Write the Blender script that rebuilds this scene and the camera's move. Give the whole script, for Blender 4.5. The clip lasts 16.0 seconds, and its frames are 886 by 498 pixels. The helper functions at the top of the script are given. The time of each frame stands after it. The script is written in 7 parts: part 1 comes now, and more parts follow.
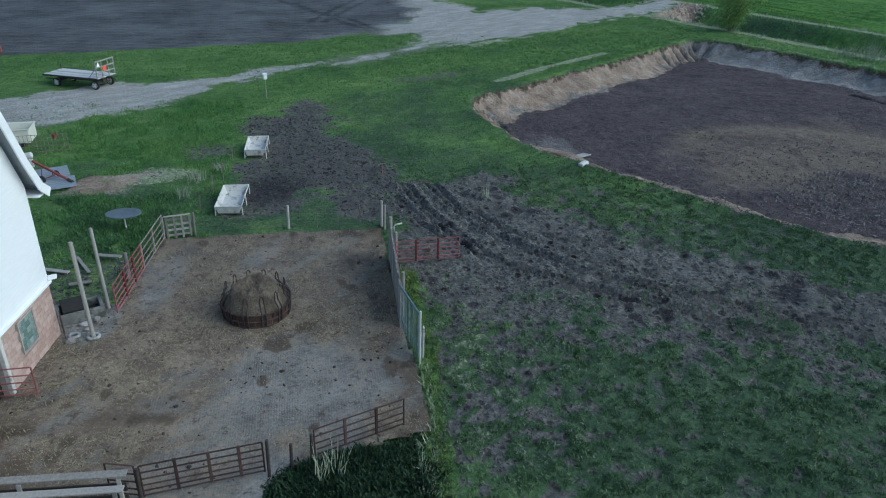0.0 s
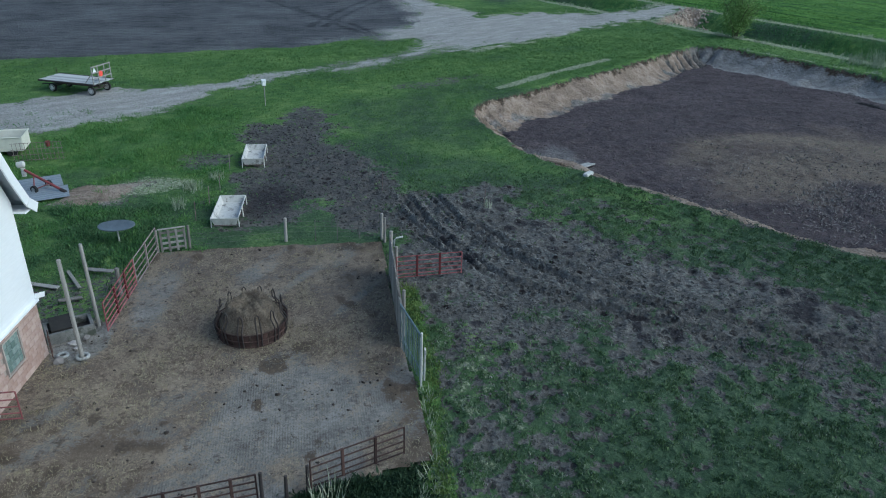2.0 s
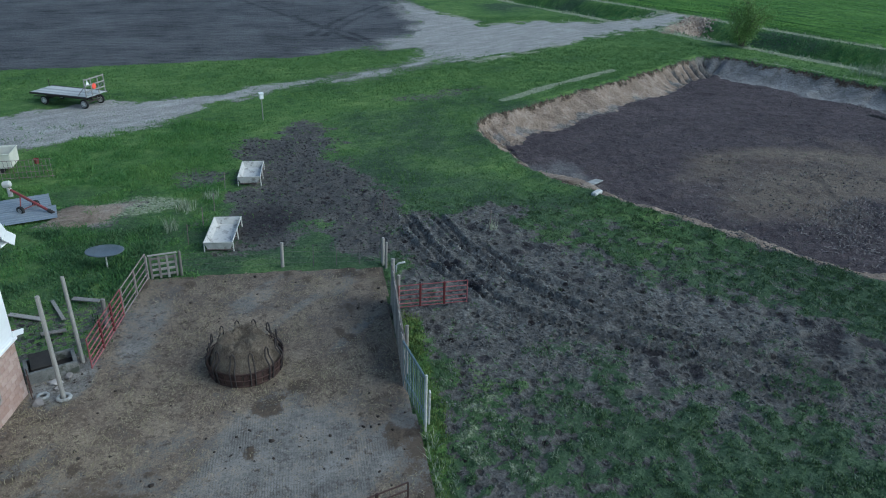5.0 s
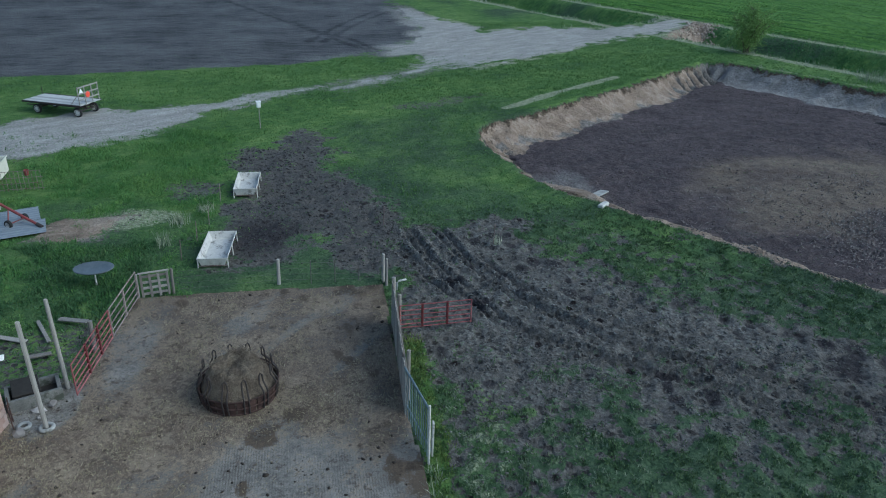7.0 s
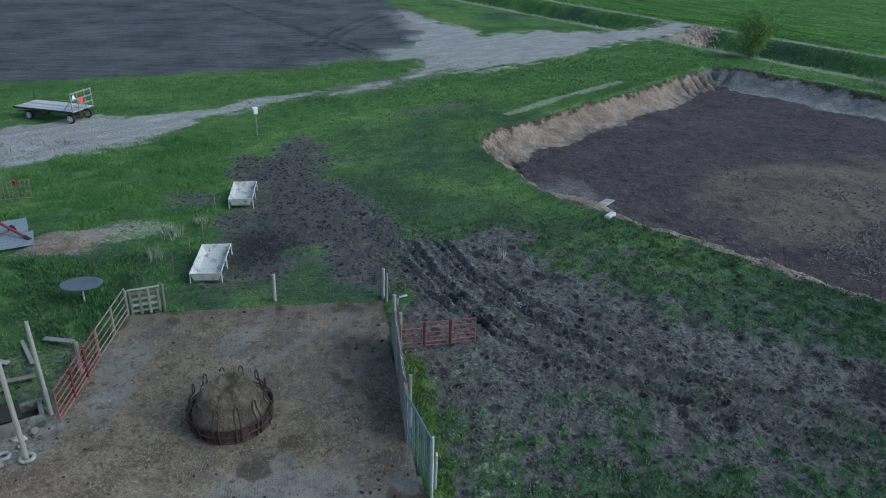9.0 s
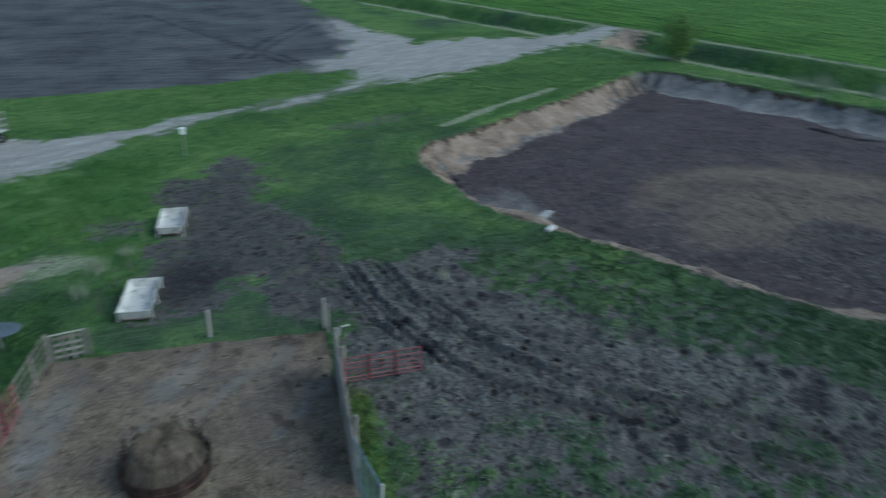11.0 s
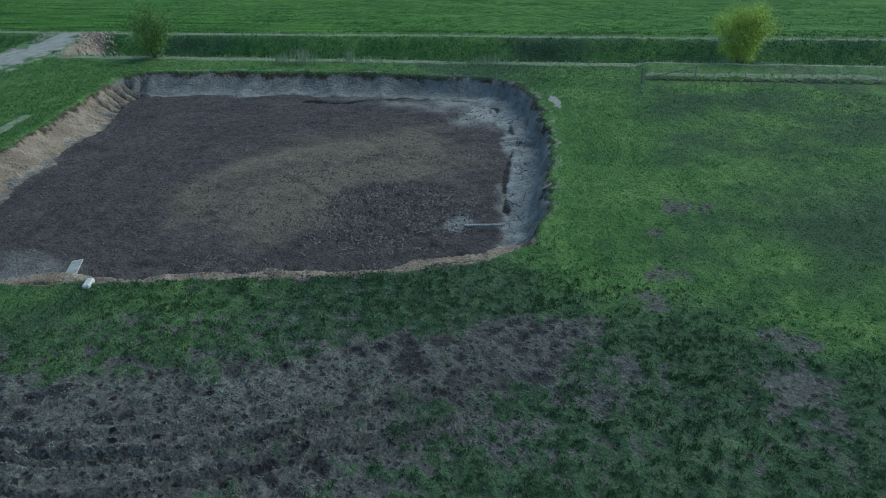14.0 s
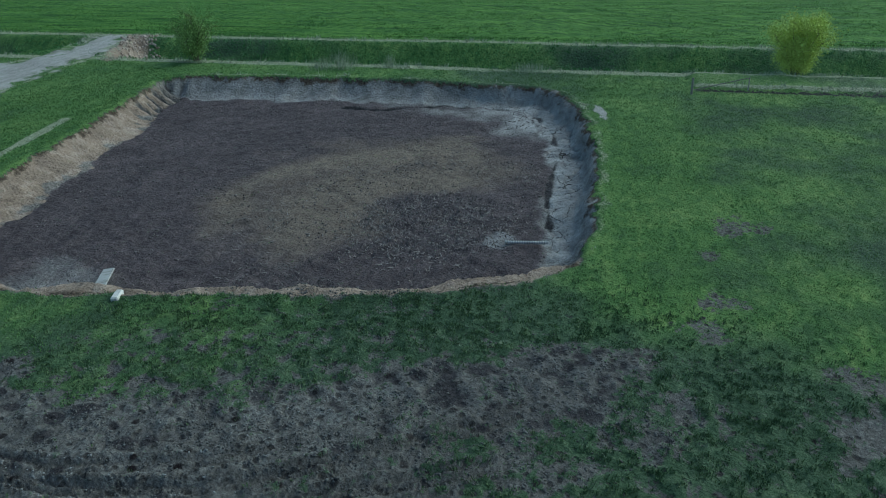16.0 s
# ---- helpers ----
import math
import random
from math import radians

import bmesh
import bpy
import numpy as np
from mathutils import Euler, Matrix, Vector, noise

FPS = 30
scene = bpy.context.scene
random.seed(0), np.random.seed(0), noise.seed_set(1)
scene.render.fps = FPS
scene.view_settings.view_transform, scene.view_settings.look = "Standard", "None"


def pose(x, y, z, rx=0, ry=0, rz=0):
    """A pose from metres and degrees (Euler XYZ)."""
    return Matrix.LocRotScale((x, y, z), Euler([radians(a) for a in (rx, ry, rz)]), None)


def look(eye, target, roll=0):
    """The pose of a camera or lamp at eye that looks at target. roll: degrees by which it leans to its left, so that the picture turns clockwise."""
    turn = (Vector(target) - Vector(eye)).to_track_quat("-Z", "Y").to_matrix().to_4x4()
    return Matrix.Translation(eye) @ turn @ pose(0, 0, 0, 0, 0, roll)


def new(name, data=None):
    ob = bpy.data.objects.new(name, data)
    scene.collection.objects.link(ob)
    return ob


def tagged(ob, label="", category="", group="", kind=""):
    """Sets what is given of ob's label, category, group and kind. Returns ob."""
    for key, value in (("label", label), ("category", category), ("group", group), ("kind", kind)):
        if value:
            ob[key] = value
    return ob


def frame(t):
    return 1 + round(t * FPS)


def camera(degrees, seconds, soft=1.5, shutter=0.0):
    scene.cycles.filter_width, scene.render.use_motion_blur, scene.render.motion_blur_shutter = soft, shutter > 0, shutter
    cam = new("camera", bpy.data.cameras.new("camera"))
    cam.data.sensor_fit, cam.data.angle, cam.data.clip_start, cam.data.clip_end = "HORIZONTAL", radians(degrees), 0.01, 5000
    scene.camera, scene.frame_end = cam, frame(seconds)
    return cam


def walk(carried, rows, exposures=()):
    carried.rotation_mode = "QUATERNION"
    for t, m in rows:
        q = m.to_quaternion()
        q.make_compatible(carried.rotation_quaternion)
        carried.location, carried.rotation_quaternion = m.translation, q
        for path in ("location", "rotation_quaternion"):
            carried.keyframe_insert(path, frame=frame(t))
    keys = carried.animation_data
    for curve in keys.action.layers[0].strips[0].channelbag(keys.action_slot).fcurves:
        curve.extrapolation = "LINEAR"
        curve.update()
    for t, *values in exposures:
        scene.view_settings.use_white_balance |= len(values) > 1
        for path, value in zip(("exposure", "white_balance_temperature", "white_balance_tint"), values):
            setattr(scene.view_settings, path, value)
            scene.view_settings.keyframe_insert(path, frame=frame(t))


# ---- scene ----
cam = camera(62.7, 16.0, soft=1.05, shutter=0.5)
PATH = [
    (0, (-3.053, -1.103, 13.783), (-2.71, 0.656, 12.893), 1.3),
    (0.5, (-3.015, -0.853, 13.795), (-2.672, 0.906, 12.907), 1.4),
    (1, (-2.996, -0.591, 13.819), (-2.653, 1.169, 12.931), 1.4),
    (1.5, (-2.965, -0.362, 13.82), (-2.622, 1.399, 12.936), 1.4),
    (2, (-2.947, -0.105, 13.844), (-2.604, 1.656, 12.961), 1.5),
    (2.5, (-2.924, 0.14, 13.859), (-2.581, 1.902, 12.979), 1.4),
    (3, (-2.908, 0.37, 13.941), (-2.564, 2.133, 13.062), 1.5),
    (3.5, (-2.875, 0.642, 13.951), (-2.532, 2.407, 13.075), 1.5),
    (4, (-2.857, 0.965, 13.978), (-2.514, 2.731, 13.104), 1.5),
    (6.5, (-2.745, 2.517, 13.951), (-2.399, 4.288, 13.088), 1.5),
    (7, (-2.72, 2.827, 13.924), (-2.374, 4.599, 13.064), 1.5),
    (7.5, (-2.695, 3.087, 13.898), (-2.348, 4.859, 13.038), 1.5),
    (8, (-2.656, 3.381, 13.868), (-2.309, 5.154, 13.011), 1.5),
    (8.5, (-2.632, 3.7, 13.843), (-2.285, 5.474, 12.988), 1.5),
    (10.8, (-2.427, 4.971, 14.228), (-2.03, 6.74, 13.384), 1.4),
    (11, (-2.411, 4.984, 14.318), (-1.905, 6.726, 13.474), 1.2),
    (11.5, (-2.444, 5.279, 14.276), (-1.494, 6.823, 13.431), -0.1),
    (12, (-2.525, 5.645, 14.309), (-1.383, 7.051, 13.461), -0.6),
    (12.5, (-2.397, 5.779, 14.339), (-1.111, 7.05, 13.484), -1.2),
    (13, (-2.289, 6.29, 14.291), (-0.847, 7.373, 13.427), -1.5),
    (13.5, (-2.019, 6.946, 14.492), (-0.554, 7.989, 13.618), -1.5),
    (14, (-1.493, 7.412, 14.516), (-0.027, 8.452, 13.639), -1.6),
    (14.5, (-0.838, 8.107, 14.518), (0.624, 9.153, 13.642), -1.5),
    (15, (-0.329, 8.442, 14.488), (1.098, 9.545, 13.624), -1.5),
    (15.5, (-0.287, 8.524, 14.481), (1.132, 9.636, 13.616), -1.5),
    (16, (-0.292, 8.557, 14.413), (1.122, 9.676, 13.549), -1.5),
]
walk(cam, [(t, look(eye, aim, lean)) for t, eye, aim, lean in PATH], [(0, -0.07, 5300, -3), (8.7, -0.11, 5300, -3), (10.8, -0.20, 5280, -5), (12.5, -0.18, 5390, -13), (16, -0.16, 5390, -13)])

# ---- world and light: dull evening sky, broad soft sun ----
world = bpy.data.worlds.new("evening_sky")
scene.world = world
world.use_nodes = True
wn = world.node_tree
sky = wn.nodes.new("ShaderNodeTexSky")
sky.sky_type = 'NISHITA'
sky.sun_disc = False
sky.sun_elevation = radians(38)
sky.sun_rotation = radians(112)
sky.air_density = 1.0
sky.dust_density = 2.0
sky.ozone_density = 1.0
wn.nodes["Background"].inputs["Strength"].default_value = 0.15
wn.links.new(sky.outputs["Color"], wn.nodes["Background"].inputs["Color"])
sun = new("sun", bpy.data.lights.new("sun", 'SUN'))
sun.data.energy = 1.8
sun.data.angle = radians(52)
sun.data.color = (1.0, 0.97, 0.93)
sun.matrix_world = look((27, -12, 23), (0, 0, 0))


# ---- materials ----
class Nodes:
    """Small helper to wire a node material."""

    def __init__(self, name, rough=0.9, spec=0.2, metal=0.0):
        self.mat = bpy.data.materials.new(name)
        self.mat.use_nodes = True
        self.nt = self.mat.node_tree
        self.bsdf = self.nt.nodes["Principled BSDF"]
        self.bsdf.inputs["Roughness"].default_value = rough
        self.bsdf.inputs["Specular IOR Level"].default_value = spec
        self.bsdf.inputs["Metallic"].default_value = metal
        self.pos = self.nt.nodes.new("ShaderNodeTexCoord").outputs["Object"]

    def put(self, socket, value):
        if hasattr(value, "is_output"):
            self.nt.links.new(value, socket)
        else:
            socket.default_value = value

    def noise(self, scale, detail=4.0, rough=0.6, stretch=None, warp=0.0):
        n = self.nt.nodes.new("ShaderNodeTexNoise")
        n.inputs["Scale"].default_value = scale
        n.inputs["Detail"].default_value = detail
        n.inputs["Roughness"].default_value = rough
        n.inputs["Distortion"].default_value = warp
        v = self.pos
        if stretch:
            m = self.nt.nodes.new("ShaderNodeMapping")
            m.vector_type = 'TEXTURE'
            m.inputs["Rotation"].default_value = (0, 0, stretch[3] if len(stretch) > 3 else 0)
            m.inputs["Scale"].default_value = [1 / v for v in stretch[:3]]
            self.nt.links.new(v, m.inputs["Vector"])
            v = m.outputs["Vector"]
        self.nt.links.new(v, n.inputs["Vector"])
        return n.outputs["Fac"]

    def cells(self, scale, feature='F1'):
        n = self.nt.nodes.new("ShaderNodeTexVoronoi")
        n.feature = feature
        n.inputs["Scale"].default_value = scale
        self.nt.links.new(self.pos, n.inputs["Vector"])
        return n.outputs["Distance"]

    def clumps(self, scale, warp):
        """Distance from the middle of irregular clumps, and a chance value for each clump."""
        w = self.nt.nodes.new("ShaderNodeTexNoise")
        w.inputs["Scale"].default_value = scale * 0.9
        w.inputs["Detail"].default_value = 2.0
        self.nt.links.new(self.pos, w.inputs["Vector"])
        m = self.nt.nodes.new("ShaderNodeVectorMath")
        m.operation = 'MULTIPLY_ADD'
        self.nt.links.new(w.outputs["Color"], m.inputs[0])
        m.inputs[1].default_value = (warp, warp, warp)
        self.nt.links.new(self.pos, m.inputs[2])
        v = self.nt.nodes.new("ShaderNodeTexVoronoi")
        v.inputs["Scale"].default_value = scale
        self.nt.links.new(m.outputs["Vector"], v.inputs["Vector"])
        c = self.nt.nodes.new("ShaderNodeSeparateColor")
        self.nt.links.new(v.outputs["Color"], c.inputs["Color"])
        return v.outputs["Distance"], c.outputs[0]

    def calc(self, op, a, b=0.0, c=0.0):
        n = self.nt.nodes.new("ShaderNodeMath")
        n.operation = op
        for i, v in enumerate((a, b, c)):
            self.put(n.inputs[i], v)
        return n.outputs[0]

    def step(self, value, lo, hi):
        n = self.nt.nodes.new("ShaderNodeMapRange")
        n.interpolation_type = 'SMOOTHSTEP'
        self.put(n.inputs["Value"], value)
        n.inputs["From Min"].default_value = lo
        n.inputs["From Max"].default_value = hi
        return n.outputs["Result"]

    def mix(self, fac, a, b):
        n = self.nt.nodes.new("ShaderNodeMix")
        n.data_type = 'RGBA'
        self.put(n.inputs[0], fac)
        for s, v in ((n.inputs[6], a), (n.inputs[7], b)):
            self.put(s, v if hasattr(v, "is_output") else (*v, 1.0))
        return n.outputs[2]

    def ramp(self, fac, *stops):
        n = self.nt.nodes.new("ShaderNodeValToRGB")
        e = n.color_ramp.elements
        while len(e) < len(stops):
            e.new(0.5)
        for el, (p, c) in zip(e, stops):
            el.position, el.color = p, (*c, 1.0)
        self.nt.links.new(fac, n.inputs["Fac"])
        return n.outputs["Color"]

    def attribute(self, name):
        n = self.nt.nodes.new("ShaderNodeAttribute")
        n.attribute_name = name
        s = self.nt.nodes.new("ShaderNodeSeparateColor")
        self.nt.links.new(n.outputs["Color"], s.inputs["Color"])
        return s.outputs[0], s.outputs[1], s.outputs[2], n.outputs["Alpha"]

    def random(self, island=False):
        if island:
            return self.nt.nodes.new("ShaderNodeNewGeometry").outputs["Random Per Island"]
        return self.nt.nodes.new("ShaderNodeObjectInfo").outputs["Random"]

    def finish(self, color, height=None, dist=0.02, strength=0.6, rough=None):
        self.put(self.bsdf.inputs["Base Color"], color)
        if rough is not None:
            self.put(self.bsdf.inputs["Roughness"], rough)
        if height is not None:
            b = self.nt.nodes.new("ShaderNodeBump")
            b.inputs["Strength"].default_value = strength
            b.inputs["Distance"].default_value = dist
            self.nt.links.new(height, b.inputs["Height"])
            self.nt.links.new(b.outputs["Normal"], self.bsdf.inputs["Normal"])
        return self.mat


def plain(name, dark, light, scale=6.0, rough=0.8, spec=0.3, metal=0.0, bump=0.004, stretch=None, vary=0.0, spots=None):
    """A worn surface: two tones at two scales, a fine bump, a spread from piece to piece and patches of a third tone."""
    n = Nodes(name, rough, spec, metal)
    a = n.noise(scale, 6.0, 0.65, stretch)
    b = n.noise(scale * 9, 4.0, 0.7, stretch)
    f = n.calc('ADD', n.calc('MULTIPLY', a, 0.65), n.calc('MULTIPLY', b, 0.35))
    if vary:
        f = n.calc('ADD', f, n.calc('MULTIPLY', n.calc('SUBTRACT', n.random(), 0.5), vary))
    c = n.ramp(f, (0.3, dark), (0.7, light))
    if spots:
        c = n.mix(n.step(n.noise(scale * 0.6, 5.0, 0.7), 0.52, 0.66), c, spots)
    return n.finish(c, b, bump, 0.7)


M_WHITE = plain("white_painted_boards", (0.76, 0.76, 0.755), (0.85, 0.85, 0.845), 2.0, 0.6, 0.3, bump=0.003, stretch=(1, 1, 8))
M_OLDWHITE = plain("dirty_white_metal", (0.46, 0.44, 0.405), (0.68, 0.66, 0.615), 5.0, 0.6, 0.3, spots=(0.25, 0.235, 0.21))
M_CREAM = plain("cream_painted_sheet", (0.55, 0.53, 0.44), (0.72, 0.70, 0.60), 3.0, 0.55, 0.3)
M_REDGATE = plain("faded_red_gate_paint", (0.20, 0.058, 0.06), (0.36, 0.14, 0.142), 9.0, 0.7, 0.2, vary=0.2, spots=(0.13, 0.07, 0.06))
M_MAROON = plain("dark_maroon_paint", (0.08, 0.018, 0.02), (0.15, 0.04, 0.042), 9.0, 0.7, 0.2)
M_RUST = plain("rusty_steel", (0.035, 0.022, 0.02), (0.10, 0.06, 0.05), 9.0, 0.85, 0.2, vary=0.3)
M_GREYTUBE = plain("weathered_grey_steel", (0.16, 0.12, 0.11), (0.30, 0.25, 0.23), 9.0, 0.7, 0.3, vary=0.3, spots=(0.16, 0.08, 0.06))
M_STEEL = plain("galvanised_steel_slat", (0.085, 0.122, 0.14), (0.25, 0.315, 0.335), 5.0, 0.55, 0.4, 0.1, vary=0.5, stretch=(1, 1, 0.3))
M_SHEET = plain("grey_roofing_sheet", (0.20, 0.22, 0.24), (0.32, 0.35, 0.37), 3.0, 0.5, 0.5, 0.2)
M_OLDWOOD = plain("weathered_grey_wood", (0.17, 0.153, 0.138), (0.36, 0.335, 0.305), 5.0, 0.9, 0.15, vary=0.5, stretch=(3, 3, 0.4), bump=0.006)
M_DECK = plain("weathered_deck_plank", (0.36, 0.355, 0.34), (0.60, 0.59, 0.56), 4.0, 0.85, 0.2, vary=0.5)
M_POLE = plain("bleached_wood_pole", (0.21, 0.195, 0.175), (0.40, 0.38, 0.35), 6.0, 0.9, 0.15, stretch=(4, 4, 0.3), bump=0.006)
M_DARKIRON = plain("dark_iron", (0.025, 0.022, 0.022), (0.07, 0.055, 0.05), 8.0, 0.8, 0.3)
M_TYRE = plain("black_tyre_rubber", (0.018, 0.018, 0.018), (0.04, 0.038, 0.036), 9.0, 0.85, 0.2)
M_CONCRETE = plain("old_concrete", (0.25, 0.25, 0.24), (0.42, 0.42, 0.40), 2.5, 0.9, 0.2, spots=(0.17, 0.16, 0.14))
M_STONE = plain("field_stone", (0.22, 0.20, 0.19), (0.48, 0.45, 0.43), 3.0, 0.9, 0.2, vary=0.6, bump=0.02)
M_RIPRAP = plain("buff_broken_stone", (0.27, 0.21, 0.165), (0.50, 0.41, 0.34), 3.0, 0.9, 0.2, vary=0.7, bump=0.02)
M_BLOCK = plain("salmon_clay_block", (0.36, 0.24, 0.195), (0.48, 0.36, 0.31), 3.0, 0.6, 0.3, vary=0.45)
M_MORTAR = plain("pale_mortar", (0.30, 0.25, 0.22), (0.42, 0.37, 0.33), 6.0)
M_GLASSBLOCK = plain("cloudy_glass_block", (0.13, 0.18, 0.16), (0.26, 0.32, 0.29), 4.0, 0.25, 0.6, vary=0.5)
M_SHINGLE = plain("dark_red_shingle", (0.10, 0.025, 0.022), (0.19, 0.055, 0.05), 6.0)
M_REDPAINT = plain("faded_red_paint", (0.16, 0.03, 0.03), (0.30, 0.07, 0.065), 5.0, 0.5, 0.4, spots=(0.16, 0.06, 0.045))
M_SIGNRED = plain("orange_red_sign", (0.70, 0.07, 0.05), (0.85, 0.12, 0.08), 4.0, 0.5, 0.3)
M_DISH = plain("blue_grey_sheet_metal", (0.090, 0.108, 0.120), (0.168, 0.192, 0.210), 3.0, 0.45, 0.5, 0.2)
# dark timber, and the unlit barn doorway put in as colour
M_DARK = plain("dark_timber_and_shade", (0.02, 0.018, 0.016), (0.045, 0.04, 0.035), 4.0)
M_PIPE = plain("grey_plastic_pipe", (0.30, 0.30, 0.29), (0.46, 0.46, 0.45), 6.0, 0.5, 0.4)
M_WIRE = plain("dull_fence_wire", (0.12, 0.11, 0.10), (0.22, 0.21, 0.20), 6.0, 0.6, 0.4, 0.5)


def leafy(name, *tones):
    """Blades or leaves, each with its own tone out of the ramp."""
    n = Nodes(name, 0.75, 0.25)
    f = n.calc('ADD', n.calc('MULTIPLY_ADD', n.random(True), 0.30, 0.075), n.calc('ADD', n.calc('MULTIPLY_ADD', n.noise(0.32, 3.0), 0.9, -0.32), n.calc('MULTIPLY_ADD', n.noise(4.0, 2.0), 0.9, -0.25)))
    k = len(tones)
    c = n.ramp(f, *((0.08 + 0.88 * i / (k - 1), t) for i, t in enumerate(tones)))
    n.bsdf.inputs["Transmission Weight"].default_value = 0.0
    return n.finish(c)


M_GRASS = leafy("pasture_grass", (0.036, 0.068, 0.027), (0.062, 0.108, 0.042), (0.092, 0.145, 0.060), (0.165, 0.205, 0.110))
M_LUSH = leafy("tall_lush_grass", (0.045, 0.115, 0.032), (0.088, 0.190, 0.050), (0.185, 0.290, 0.075))
M_STRAW = leafy("dry_straw", (0.17, 0.14, 0.085), (0.28, 0.24, 0.15), (0.42, 0.38, 0.26))
M_OLDHAY = leafy("old_brown_hay", (0.085, 0.066, 0.048), (0.165, 0.132, 0.095), (0.30, 0.25, 0.18))
M_PALETUFT = leafy("greyish_grass_tips", (0.095, 0.125, 0.080), (0.155, 0.190, 0.125), (0.25, 0.285, 0.20))
M_PALEDRY = leafy("bleached_dead_grass", (0.18, 0.21, 0.13), (0.33, 0.36, 0.25), (0.50, 0.52, 0.40))
M_BANKGRASS = leafy("soft_bank_grass", (0.058, 0.122, 0.036), (0.098, 0.185, 0.052), (0.150, 0.240, 0.070))
M_VERGE = leafy("yellowish_verge_grass", (0.070, 0.110, 0.030), (0.125, 0.180, 0.045), (0.215, 0.270, 0.085))
# gate weeds with the shade over them put into the leaf colour
M_WEED_SHADED = leafy("weeds_shade_in_colour", (0.012, 0.026, 0.012), (0.022, 0.046, 0.020), (0.050, 0.080, 0.040))
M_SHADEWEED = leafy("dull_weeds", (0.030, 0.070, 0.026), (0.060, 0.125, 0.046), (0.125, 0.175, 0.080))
M_OLDTANK = plain("dark_weathered_concrete", (0.10, 0.097, 0.09), (0.24, 0.235, 0.22), 3.0, 0.9, 0.2, spots=(0.07, 0.075, 0.06))
M_CROP = leafy("young_crop_leaves", (0.072, 0.155, 0.034), (0.098, 0.200, 0.042), (0.140, 0.255, 0.058))
M_RANK = leafy("rank_ditch_grass", (0.045, 0.125, 0.036), (0.072, 0.180, 0.052), (0.13, 0.240, 0.075))
M_CRUST = leafy("pale_dried_mud", (0.11, 0.11, 0.105), (0.18, 0.18, 0.172), (0.29, 0.29, 0.28))
M_YELLOWLEAF = leafy("young_yellow_green_leaves", (0.36, 0.43, 0.08), (0.52, 0.60, 0.13), (0.68, 0.74, 0.22))
M_BUSHLEAF = leafy("fresh_green_leaves", (0.12, 0.20, 0.055), (0.18, 0.28, 0.078), (0.26, 0.36, 0.11))
M_BARK = plain("shrub_bark", (0.06, 0.045, 0.035), (0.14, 0.11, 0.085), 6.0)


M_FLAKE = leafy("dried_sludge_flake", (0.10, 0.088, 0.082), (0.17, 0.150, 0.138), (0.27, 0.24, 0.22))
M_DUNGCLOD = leafy("dark_manure_clod", (0.020, 0.015, 0.012), (0.038, 0.029, 0.023), (0.075, 0.058, 0.045))
M_CLOD = leafy("dried_mud_clod", (0.048, 0.046, 0.042), (0.086, 0.083, 0.077), (0.135, 0.131, 0.123))
M_DARKCLOD = leafy("wet_mud_clod", (0.022, 0.019, 0.018), (0.042, 0.037, 0.035), (0.080, 0.072, 0.068))
M_CRUMB = leafy("crusted_sludge_crumb", (0.040, 0.034, 0.033), (0.085, 0.073, 0.069), (0.20, 0.175, 0.16))


